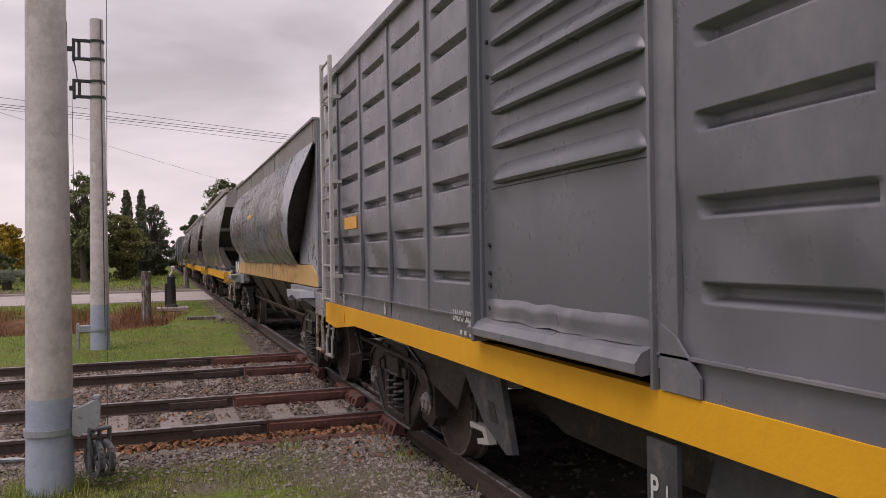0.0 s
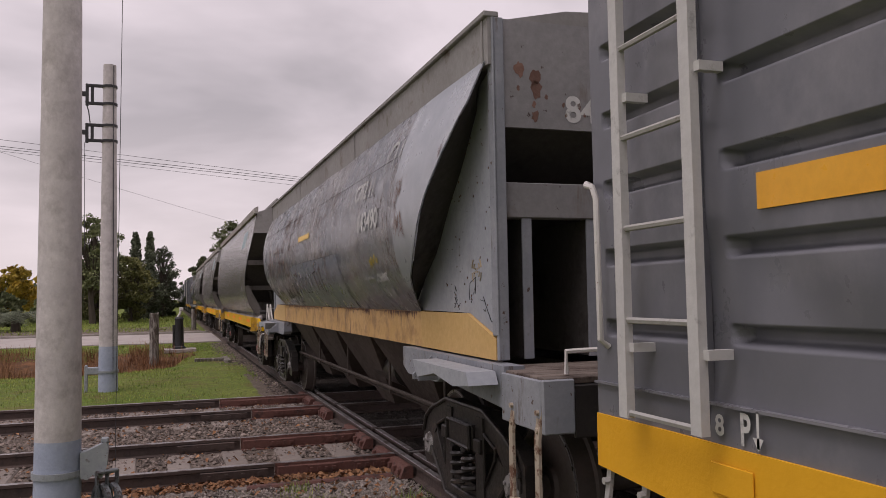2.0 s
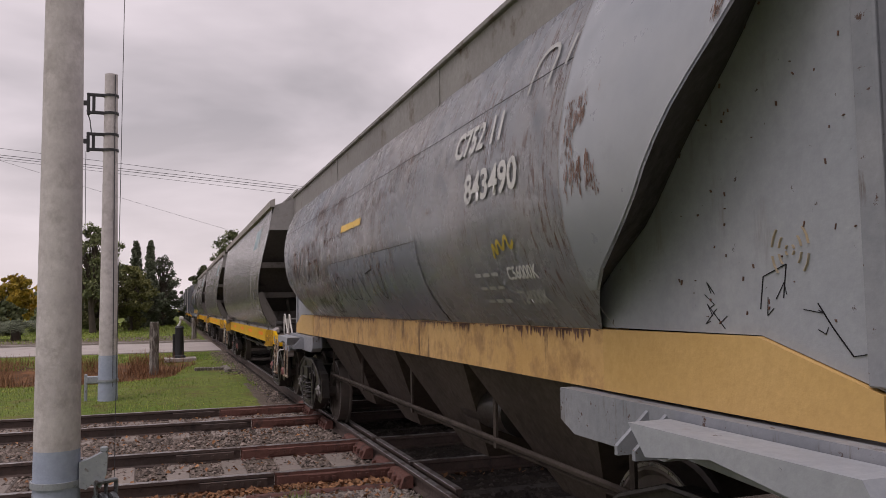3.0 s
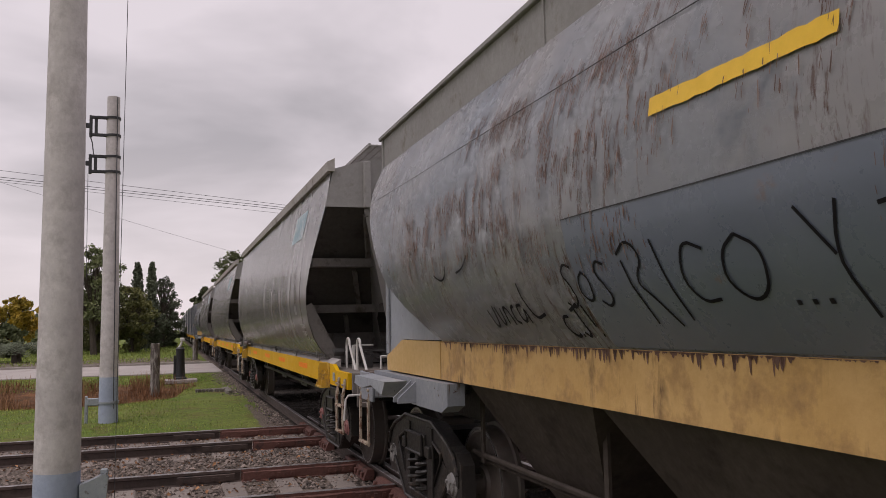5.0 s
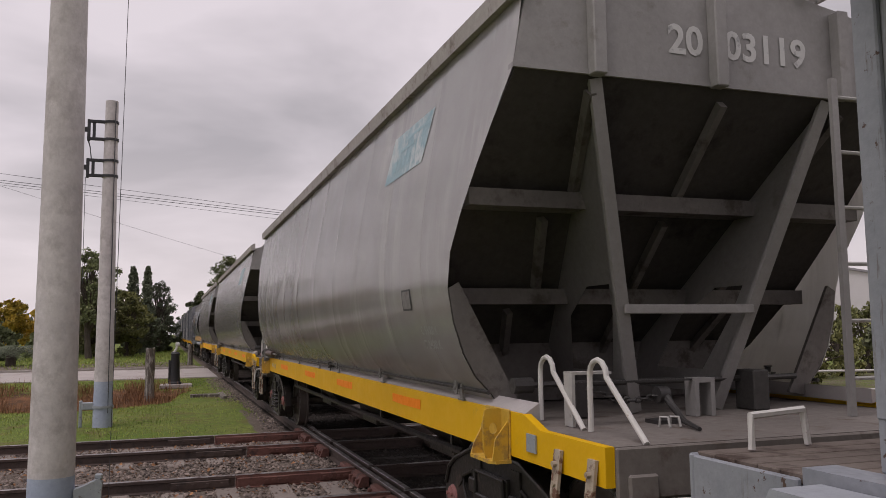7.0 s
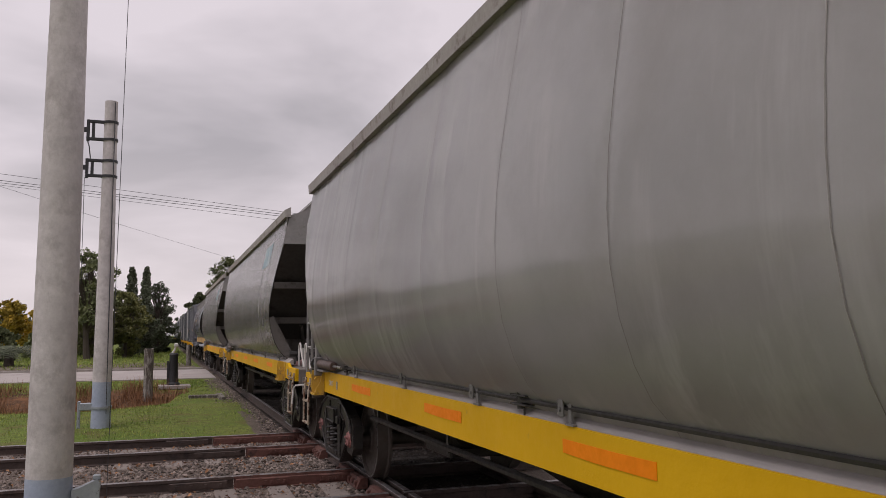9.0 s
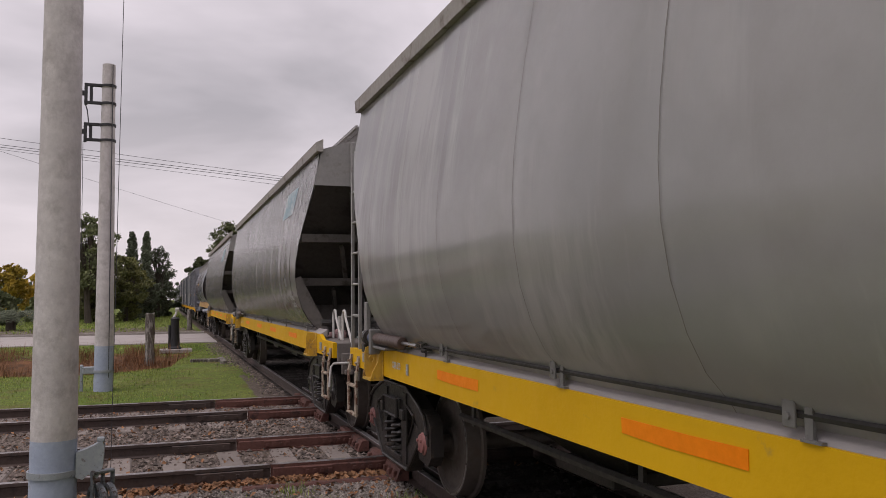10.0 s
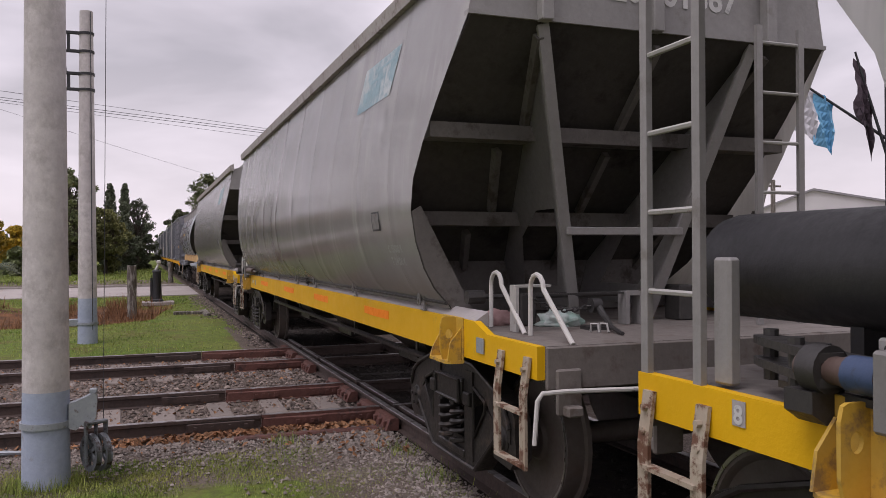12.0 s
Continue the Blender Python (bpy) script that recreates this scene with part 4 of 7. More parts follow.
            step_ladder(w, side * (S + 0.01), s * (L - 0.10), s * (L - 0.46), 1.12, 0.50, M_STEP, 0.075, (0.80,))
            if s < 0:
                bm = bmesh.new()
                box(bm, side * (S + 0.004), side * (S + 0.012), s * 6.84, s * 6.96, 1.06, 1.16)
                part("card_holder", bm, M_GALV, w)
    # gas cylinder of the gate gear on the near side, rear end
    for s, side in ((1, -1),):
        bm = bmesh.new()
        lathe(bm, [(5.44, 0.02), (5.44, 0.048), (5.47, 0.056), (6.50, 0.056), (6.54, 0.045), (6.70, 0.045)], 18, "y", (side * 1.40, 0, 1.35))
        act = part("actuator", bm, M_ROD, w, "brown actuator cylinder", True)
        bm = bmesh.new()
        lathe(bm, [(5.0, 0.016), (5.45, 0.016)], 10, "y", (side * 1.40, 0, 1.35))
        part("piston_rod", bm, M_TREAD, act, "bright steel piston rod", True)
        bm = bmesh.new()
        lathe(bm, [(6.38, 0.050), (6.38, 0.058), (6.50, 0.058), (6.50, 0.050)], 18, "y", (side * 1.40, 0, 1.35), cap=False)
        part("blue_sleeve", bm, M_SLEEVE, act, "dark blue sleeve", True)
        bm = bmesh.new()
        box(bm, side * 1.475, side * 1.27, 6.30, 6.37, 1.20, 1.44, 0.01)
        box(bm, side * 1.45, side * 1.22, 5.86, 6.30, 1.262, 1.285, 0.004)
        part("actuator_bracket", bm, M_CLIP, w)
        bm = bmesh.new()
        prism(bm, [(-1.30, 6.55), (-1.18, 6.55), (-1.10, 6.88), (-1.16, 6.95), (-1.26, 6.90)], "z", 1.27, 1.30)
        prism(bm, [(-1.33, 6.50), (-1.25, 6.50), (-1.20, 6.84), (-1.28, 6.88)], "z", 1.36, 1.385)
        lathe(bm, [(1.22, 0.035), (1.40, 0.035)], 12, "z", (-1.2, 6.82, 0))
        bar(bm, (-1.40, 6.35, 1.27), (-1.28, 6.92, 1.25), 0.03, 0.025)
        bar(bm, (-1.33, 6.46, 1.38), (-1.42, 6.36, 1.25), 0.05, 0.035)
        lathe(bm, [(6.42, 0.045), (6.55, 0.045)], 12, "y", (-1.30, 0, 1.35))
        for z in (1.295, 1.375):
            prism(bm, [(-1.45, 6.58), (-1.37, 6.56), (-1.16, 7.02), (-1.17, 7.10), (-1.24, 7.11), (-1.28, 7.04)], "z", z, z + 0.03)
        for q in ((-1.20, 7.06), (-1.33, 6.80)):
            lathe(bm, [(1.24, 0.028), (1.43, 0.028)], 10, "z", (*q, 0))
        prism(bm, [(-1.46, 1.28), (-1.33, 1.28), (-1.33, 1.19), (-1.40, 1.17), (-1.46, 1.21)], "y", 6.60, 6.72)
        part("lever", bm, M_ROD2, w, "dark steel lever gear")
        bm = bmesh.new()
        lathe(bm, [(6.58, 0.046), (6.58, 0.078), (6.66, 0.078), (6.66, 0.046)], 16, "y", (-1.40, 0, 1.35), cap=False)
        part("clamp", bm, M_ROD2, act, "dark clamp ring", True)
        bm = bmesh.new()
        lathe(bm, [(6.15, 0.02), (6.17, 0.14), (6.25, 0.215), (6.3, 0.225), (7.50, 0.225), (7.55, 0.215), (7.61, 0.14), (7.63, 0.02)], 32, "y", (-0.93, 0, 1.66))
        part("air_reservoir", bm, M_BLACK, w, "black cylindrical air reservoir", True)
        for yy in (6.25, 6.85):
            bm = bmesh.new()
            box(bm, -1.0, -0.86, yy - 0.03, yy + 0.03, 1.20, 1.46)
            part("reservoir_stand", bm, M_BLACK, w)
        bm = bmesh.new()
        box(bm, -1.31, -1.25, 7.16, 7.26, 1.20, 1.70, 0.012)
        part("stanchion", bm, M_NEWEND, w, "grey square stanchion")
        bm = bmesh.new()
        box(bm, -1.10, 0.6, 6.60, 6.68, 1.36, 1.43, 0.01)
        box(bm, -1.10, -1.03, 6.60, 6.68, 1.20, 1.40, 0.01)
        box(bm, 0.5, 0.6, 6.60, 6.68, 1.20, 1.40, 0.01)
        part("cross_bar", bm, M_GREYRAIL, w)
    # ends
    for s in (-1, 1):
        bm = bmesh.new()
        top = [(-1.37, 3.74), (-1.0, 3.86), (-0.5, 3.95), (0, 3.98), (0.5, 3.95), (1.0, 3.86), (1.37, 3.74)]
        prism(bm, [(-1.475, 3.25), *top, (1.475, 3.25)], "y", s * (E - 0.03), s * E)
        box(bm, -1.475, 1.475, s * (E - 0.06), s * (E + 0.02), 3.25, 3.28)
        end = part("end_panel", bm, M_NEWEND, w, "flat grey upper end panel")
        for x in (-0.94, -0.08, 0.90):
            bm = bmesh.new()
            box(bm, x - 0.045, x + 0.045, s * E, s * (E + 0.09), 3.24, 3.84, 0.008)
            part("end_post", bm, M_NEWEND, end)

        def slope_y(z):
            return s * (E - (3.25 - z) * 1.02)
        # The sheet's dark colour stands in for the shade under the end.
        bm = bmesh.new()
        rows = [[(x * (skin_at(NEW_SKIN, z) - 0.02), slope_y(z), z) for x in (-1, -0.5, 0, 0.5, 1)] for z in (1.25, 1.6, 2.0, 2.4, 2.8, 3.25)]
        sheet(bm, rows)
        part("slope_sheet", bm, M_SHADE, w, "sloping end sheet with shade in its colour")
        # Stiffeners and slope ribs carry the recess's shade in their colour.
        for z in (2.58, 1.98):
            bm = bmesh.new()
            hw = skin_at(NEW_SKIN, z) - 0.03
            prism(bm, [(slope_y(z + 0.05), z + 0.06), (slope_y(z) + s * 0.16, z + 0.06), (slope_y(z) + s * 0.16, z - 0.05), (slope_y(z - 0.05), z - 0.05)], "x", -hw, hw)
            part("stiffener", bm, M_INNERSHADE, w)
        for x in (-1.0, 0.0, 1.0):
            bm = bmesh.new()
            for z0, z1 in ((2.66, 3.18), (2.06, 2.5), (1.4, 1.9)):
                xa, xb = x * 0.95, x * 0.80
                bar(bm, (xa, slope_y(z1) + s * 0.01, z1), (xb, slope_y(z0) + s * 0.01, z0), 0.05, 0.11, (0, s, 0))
            part("slope_rib", bm, M_INNERSHADE, w)
        for x in (-1, 1):
            # leaning leg with its pierced web
            bm = bmesh.new()
            tx, ty, bx, by = x * 0.87 - 0.06, s * (E - 0.02), x * 0.32 - 0.06, s * 6.40
            bar(bm, (tx, ty, 3.24), (bx, by, 1.20), 0.085, 0.03, (0, s, 0))
            leg = part("end_leg", bm, M_NEWEND, w, "leaning grey end leg")
            bm = bmesh.new()

            def at(k, q):
                """k from leg top to foot, q inward towards the slope sheet."""
                z = 3.24 + (1.30 - 3.24) * k
                yl = ty + (by - ty) * k
                return Vector((tx + (bx - tx) * k, yl + (slope_y(z) - yl) * q, z))
            outer = [at(0.02, 0), at(0.3, 0), at(0.55, 0), at(0.8, 0), at(1, 0)]
            inner = [at(0.02, 1), at(0.3, 1), at(0.55, 1), at(0.8, 1), at(1, 1)]
            hole_o = [at(0.62, 0.16), at(0.72, 0.14), at(0.92, 0.18)]
            hole_i = [at(0.62, 0.5), at(0.72, 0.72), at(0.92, 0.62)]
            q = {}

            def v(p):
                key = tuple(round(c, 5) for c in p)
                if key not in q:
                    q[key] = bm.verts.new(p)
                return q[key]

            for f in ((outer[0], outer[1], inner[1], inner[0]), (outer[1], outer[2], inner[2], inner[1]),
                      (outer[2], hole_o[0], hole_i[0], inner[2]), (outer[2], outer[3], hole_o[1], hole_o[0]), (outer[3], outer[4], hole_o[2], hole_o[1]),
                      (hole_i[0], hole_i[1], inner[3], inner[2]), (hole_i[1], hole_i[2], inner[4], inner[3]), (hole_o[2], outer[4], inner[4], hole_i[2])):
                bm.faces.new([v(p) for p in f])
            bmesh.ops.solidify(bm, geom=bm.faces[:], thickness=0.015)
            part("leg_web", bm, M_NEWEND, leg)
            # flat gusset where the skin folds in, with shade in its colour
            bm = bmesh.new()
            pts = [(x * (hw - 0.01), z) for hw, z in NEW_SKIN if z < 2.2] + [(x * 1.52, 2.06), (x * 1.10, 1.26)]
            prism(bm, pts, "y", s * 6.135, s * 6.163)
            part("corner_gusset", bm, M_INNERSHADE, w)
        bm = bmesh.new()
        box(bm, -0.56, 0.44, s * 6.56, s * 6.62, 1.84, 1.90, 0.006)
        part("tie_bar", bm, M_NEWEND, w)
        # inner partition, coloured for shade, and bits on the platform
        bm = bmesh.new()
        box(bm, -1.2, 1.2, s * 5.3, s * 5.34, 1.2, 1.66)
        part("bulkhead", bm, M_INNERSHADE, w)
        bm = bmesh.new()
        box(bm, -S + 0.052, S - 0.052, s * 5.2, s * (L - 0.012), 1.14, 1.187)
        part("platform", bm, M_DECK, w, "dusty steel end platform")
        bm = bmesh.new()
        box(bm, -S + 0.052, S - 0.052, s * (L - 0.01), s * (L + 0.02), 0.94, 1.185, 0.008)
        part("end_beam", bm, M_DECK, w, "dusty grey end beam")
        for x in (-1.18, 1.18):
            bm = bmesh.new()
            box(bm, x - 0.08, x + 0.08, s * (L + 0.02), s * (L + 0.05), 0.80, 1.06, 0.01)
            box(bm, x - 0.05, x + 0.05, s * (L + 0.05), s * (L + 0.12), 0.80, 0.86, 0.01)
            part("lever_bracket", bm, M_DECK, w)
        bm = bmesh.new()
        sd = -s
        tube(bm, [(sd * -1.42, s * (L + 0.08), 0.66), (sd * -1.40, s * (L + 0.08), 0.90), (sd * -1.37, s * (L + 0.08), 0.94), (sd * -1.22, s * (L + 0.09), 0.945), (sd * -0.6, s * (L + 0.12), 0.93), (sd * -0.2, s * (L + 0.16), 0.88)], 0.014, 8)
        part("uncoupling_lever", bm, M_HANDRAIL, w, "white uncoupling lever", True)
        # hooped handrails on the deck
        hs = -1 if s < 0 else 1
        for k in range(2):
            yy = s * (L - 0.02 - 0.62 * k)
            bm = bmesh.new()
            pts = [(hs * 1.12, yy - s * 0.54, 1.19), (hs * 1.12, yy - s * 0.54, 1.48)]
            for t in range(7):
                a = math.pi * t / 6
                pts.append((hs * 1.12, yy - s * (0.45 + 0.09 * math.cos(a)), 1.49 + 0.09 * math.sin(a)))
            pts += [(hs * 1.12, yy, 1.19)]
            tube(bm, pts, 0.016, 8)
            part("hand_hoop", bm, M_HANDRAIL, w, "white painted hooped handrail", True)
        ls = 1 if s < 0 else -1
        if s < 0:
            ladder(w, (0.72, s * (E + 0.14)), (1.10, s * (E + 0.14)), 1.19, 3.34, [1.42 + 0.36 * k for k in range(6)], M_NEWEND, 0.05, "grey end ladder")
        else:
            ladder(w, (-1.34, 7.66), (-1.34, 7.30), 1.19, 3.16, [1.55 + 0.345 * k for k in range(5)], M_NEWEND, 0.05, "grey end ladder")
        bm = bmesh.new()
        tube(bm, [(-1.15, s * 6.45, 1.40), (0.9, s * 6.45, 1.40)], 0.02, 8)
        lathe(bm, [(-1.28, 0.05), (-1.15, 0.05)], 10, "x", (0, s * 6.45, 1.40))
        box(bm, 0.42, 0.55, s * 6.40, s * 6.60, 1.19, 1.46, 0.01)
        box(bm, -0.9, -0.78, s * 6.40, s * 6.55, 1.19, 1.42, 0.01)
        part("cross_shaft", bm, M_ROD2, w, "dark cross shaft on brackets")
        if s < 0:
            bm = bmesh.new()
            prism(bm, [(-1.12, 1.19), (-1.12, 1.50), (-0.86, 1.50), (-0.86, 1.485), (-1.10, 1.485), (-1.10, 1.19)], "y", -6.93, -6.83)
            part("step_bracket", bm, M_GREYRAIL, w, "pale grey folded step bracket")
            bm = bmesh.new()
            prism(bm, [(-0.15, 1.19), (-0.15, 1.43), (0.0, 1.43), (0.0, 1.19), (-0.03, 1.19), (-0.03, 1.40), (-0.12, 1.40), (-0.12, 1.19)], "y", -6.74, -6.63)
            part("gear_bracket", bm, M_NEWEND, w, "grey folded gear bracket")
            bm = bmesh.new()
            bar(bm, (-0.95, -6.70, 1.42), (-0.12, -6.70, 1.42), 0.03, 0.012)
            part("gear_rail", bm, M_ROD2, w)
            chain = None
            for k in range(13):
                f = k / 12
                at = Vector((-0.92 + 0.42 * f, -6.78 - 0.12 * f, 1.385 - 0.05 * math.sin(f * math.pi) - 0.03 * f))
                ring = [(0.026 * math.cos(t), 0.0, 0.015 * math.sin(t)) for t in np.linspace(0, 2 * math.pi, 9)]
                bm = bmesh.new()
                tube(bm, [at + Matrix.Rotation(k * 1.57, 3, "X") @ Vector(q) for q in ring], 0.007, 5)
                link_part = part("chain_link", bm, M_ROD2, chain or w, "dark chain link" if chain is None else "")
                chain = chain or link_part
            bm = bmesh.new()
            lathe(bm, [(-0.54, 0.05), (-0.47, 0.05)], 14, "x", (0, -6.90, 1.35))
            tube(bm, [(-0.50, -6.90, 1.37), (-0.49, -6.97, 1.30), (-0.53, -7.15, 1.22), (-0.58, -7.36, 1.20)], 0.028, 8, r_end=0.012)
            box(bm, -0.60, -0.42, -7.00, -6.86, 1.187, 1.21)
            part("brake_lever", bm, M_ROD2, w, "dark hand brake lever", True)
            bm = bmesh.new()
            for k in range(2):
                tube(bm, [(-0.66 + 0.07 * k, -7.10, 1.19), (-0.66 + 0.07 * k, -7.11, 1.245), (-0.63 + 0.07 * k, -7.14, 1.245), (-0.63 + 0.07 * k, -7.16, 1.19)], 0.008, 6)
            part("deck_eye", bm, M_GREYRAIL, w, "small pale deck eyes")
        coupler(w, s * L, s)
    # roof and its walkway
    bm = bmesh.new()
    prism(bm, [(-1.38, 3.74), (-1.0, 3.86), (-0.5, 3.95), (0, 3.98), (0.5, 3.95), (1.0, 3.86), (1.38, 3.74)], "y", -E + 0.031, E - 0.031)
    part("roof", bm, M_EAVE, w, "grey curved roof")
    bm = bmesh.new()
    for x in (-0.95, -0.85, -0.75, -0.65, -0.55, 0.55, 0.65, 0.75, 0.85, 0.95):
        t = 0.03 if abs(x) in (0.95, 0.55) else 0.012
        bar(bm, (x, -E - 0.25, 4.02), (x, E + 0.25, 4.02), t, t * 1.3)
    k = -E - 0.22
    while k < E + 0.25:
        bar(bm, (-0.95, k, 4.02), (-0.55, k, 4.02), 0.014, 0.02)
        bar(bm, (0.55, k, 4.02), (0.95, k, 4.02), 0.014, 0.02)
        k += 0.055
    part("roof_walkway", bm, M_NEWEND, w, "open grating roof walkway")
    # discharge chutes
    for yy in (-3.3, 0.0, 3.3):
        bm = bmesh.new()
        lo = [(-0.6, yy - 0.35, 0.62), (0.6, yy - 0.35, 0.62), (0.6, yy + 0.35, 0.62), (-0.6, yy + 0.35, 0.62)]
        hi = [(-1.3, yy - 1.6, 1.24), (1.3, yy - 1.6, 1.24), (1.3, yy + 1.6, 1.24), (-1.3, yy + 1.6, 1.24)]
        a, b = [bm.verts.new(p) for p in lo], [bm.verts.new(p) for p in hi]
        bm.faces.new(a[::-1])
        for i in range(4):
            bm.faces.new((a[i], a[(i + 1) % 4], b[(i + 1) % 4], b[i]))
        box(bm, -0.75, 0.75, yy - 0.42, yy + 0.42, 0.56, 0.65, 0.01)
        # Bogie steel, chosen dark to deepen the shade under the wagon.
        part("discharge_chute", bm, M_BOGIE, w, "grimy discharge chute, darkened for shade")
    bm = bmesh.new()
    for x in (-1.05, 1.05):
        tube(bm, [(x, -4.9, 0.78), (x, 4.9, 0.78)], 0.03, 6)
        for yy in (-4.6, -2, 2, 4.6):
            bar(bm, (x, yy, 1.05), (x, yy, 0.74), 0.05, 0.02, (1, 0, 0))
    part("brake_pipe", bm, M_ROD2, w, "", True)
    underframe(w, L, 0.72, 1.13)
    bogie(w, -5.45, caps)
    bogie(w, 5.93, caps)
    # emblem and stencils
    def on_side(y0, z0, lift=0.004):
        return lambda a, b: Vector((-(skin_at(NEW_SKIN, z0 + b) + skin_wave(y0 - a, z0 + b, -1) + lift), y0 - a, z0 + b))
    bm = bmesh.new()
    p = on_side(-4.17, 3.02)
    sheet(bm, [[p(a + b * 0.35, b) for a in np.linspace(0, 1.20, 31)] for b in np.linspace(0, 0.40, 9)])
    part("emblem", bm, M_TEAL, w, "faded teal emblem panel", True)
    for b0, b1, a0, a1 in ((0.30, 0.325, 0.50, 1.15), (0.22, 0.25, 0.35, 0.80), (0.07, 0.17, 0.20, 0.32), (0.07, 0.17, 0.36, 0.46), (0.07, 0.17, 0.50, 0.60), (0.07, 0.17, 0.64, 0.75)):
        bm = bmesh.new()
        p2 = on_side(-4.17, 3.02, 0.006)
        sheet(bm, [[p2(a + b * 0.35, b) for a in np.linspace(a0, a1, 12)] for b in (b0, b1)])
        part("emblem_bar", bm, M_TEALPALE, w)
    bm = bmesh.new()
    p = on_side(-5.06, 1.90)
    sheet(bm, [[p(a, b) for a in (0, 0.26)] for b in (0, 0.08, 0.16)])
    plate = part("data_plate", bm, M_BLACK, w, "small dark-framed data plate")
    bm = bmesh.new()
    p = on_side(-5.085, 1.915, 0.006)
    sheet(bm, [[p(a, b) for a in (0, 0.21)] for b in (0, 0.065, 0.13)])
    part("plate_face", bm, M_CLIP, plate)
    for k, (t, z) in enumerate((("C 53000 K", 1.72), ("T 24000 K", 1.62))):
        lettering(t, 0.085, on_side(-5.42, z), M_DIMWHITE, w, "weight_stencil")
    if number:
        lettering(number[:2], 0.26, lambda a, b: Vector((-0.42 + a, -E - 0.006, 3.45 + b)), M_WHITE, w, "number_stencil")
        lettering(number[3:], 0.26, lambda a, b: Vector((0.0 + a, -E - 0.006, 3.45 + b)), M_WHITE, w, "number_stencil")
    if marks:
        lettering("COMP ALTO", 0.085, lambda a, b: Vector((-S - 0.006, 5.90 - a, 1.105 + b)), M_WHITE, w, "sill_stencil", "", 0.55)
        for t, yy in (("8", 7.05), ("6", 5.43)):
            bm = bmesh.new()
            box(bm, -S - 0.003, -S - 0.006, yy + 0.032, yy - 0.038, 1.075, 1.17)
            part("number_tile", bm, M_COVER, w, "pale grey number tile")
            lettering(t, 0.10, lambda a, b: Vector((-S - 0.009, yy + 0.022 - a, 1.085 + b)), M_WHITE, w, "sill_stencil")
    # the wagon is 14.4 m long: the middle is drawn in, the ends keep their shape
    for o in w.children_recursive:
        if o.type == "MESH" and not o.name.startswith("wheelset") and not (o.parent.name.startswith(("wheelset", "bogie_frame")) or o.name.startswith("bogie_frame")):
            for q in o.data.vertices:
                q.co.y = math.copysign(abs(q.co.y) - 0.5 if abs(q.co.y) > 5.2 else abs(q.co.y) * 0.904, q.co.y)
    w.location = (TRACK_X, 0, 0)
    w["at"] = y
    WAGONS.append(w)
    return w


OLD_SKIN = [(1.26, 1.60), (1.36, 1.72), (1.46, 1.88), (1.53, 2.08), (1.56, 2.30), (1.555, 2.50), (1.52, 2.72), (1.46, 2.93), (1.38, 3.14), (1.30, 3.32)]


# strokes of hand-drawn letters, in letter heights
SCRAWL = {
    "sos": [[(0.32, 0.52), (0.18, 0.58), (0.06, 0.46), (0.2, 0.34), (0.26, 0.18), (0.1, 0.06), (-0.04, 0.14)], [(0.55, 0.46), (0.42, 0.4), (0.4, 0.22), (0.52, 0.12), (0.66, 0.22), (0.64, 0.4), (0.52, 0.46)],
            [(1.06, 0.5), (0.9, 0.56), (0.82, 0.42), (0.96, 0.3), (1.02, 0.16), (0.86, 0.06), (0.74, 0.14)]],
    "rico": [[(0.04, 0.5), (0.16, 0.0)], [(0.0, 0.55), (0.2, 0.66), (0.34, 0.5), (0.16, 0.34), (0.3, 0.2), (0.46, -0.02)], [(0.5, 0.62), (0.62, 0.02)], [(1.05, 0.5), (0.85, 0.58), (0.74, 0.34), (0.84, 0.14), (1.04, 0.16)],
             [(1.4, 0.56), (1.22, 0.46), (1.2, 0.24), (1.38, 0.12), (1.58, 0.24), (1.6, 0.46), (1.4, 0.56)]],
    "dots": [[(0.0, 0.05), (0.06, 0.05)], [(0.2, 0.05), (0.26, 0.05)], [(0.4, 0.05), (0.46, 0.05)]],
    "yn": [[(0.0, 0.62), (0.2, 0.34)], [(0.3, 0.62), (0.2, 0.34), (0.28, 0.0)], [(0.55, 0.56), (1.1, 0.62)], [(0.78, 0.62), (0.86, 0.3), (1.0, 0.02)], [(1.25, 0.6), (1.25, 0.24), (1.4, 0.1), (1.56, 0.2), (1.58, 0.6)]],
    "juncal": [[(0.0, 0.3), (0.06, 0.02), (0.2, 0.06), (0.26, 0.36)], [(0.34, 0.34), (0.36, 0.08), (0.46, 0.06), (0.52, 0.32)], [(0.6, 0.08), (0.64, 0.34), (0.78, 0.3), (0.82, 0.06)], [(1.06, 0.34), (0.92, 0.3), (0.9, 0.12), (1.04, 0.08)],
               [(1.34, 0.34), (1.16, 0.34), (1.14, 0.12), (1.3, 0.1), (1.38, 0.32), (1.42, 0.08)], [(1.5, 0.64), (1.6, 0.12), (1.98, 0.2)]],
    "cj": [[(0.3, 0.4), (0.06, 0.4), (0.0, 0.14), (0.2, 0.0), (0.36, 0.06)], [(0.42, 0.04), (0.47, 0.04)], [(0.66, 0.56), (0.78, 0.12), (0.66, 0.0), (0.54, 0.1)], [(0.5, 0.5), (0.86, 0.62)], [(1.0, 0.6), (1.12, 0.2)], [(1.16, 0.06), (1.2, 0.04)]],
}


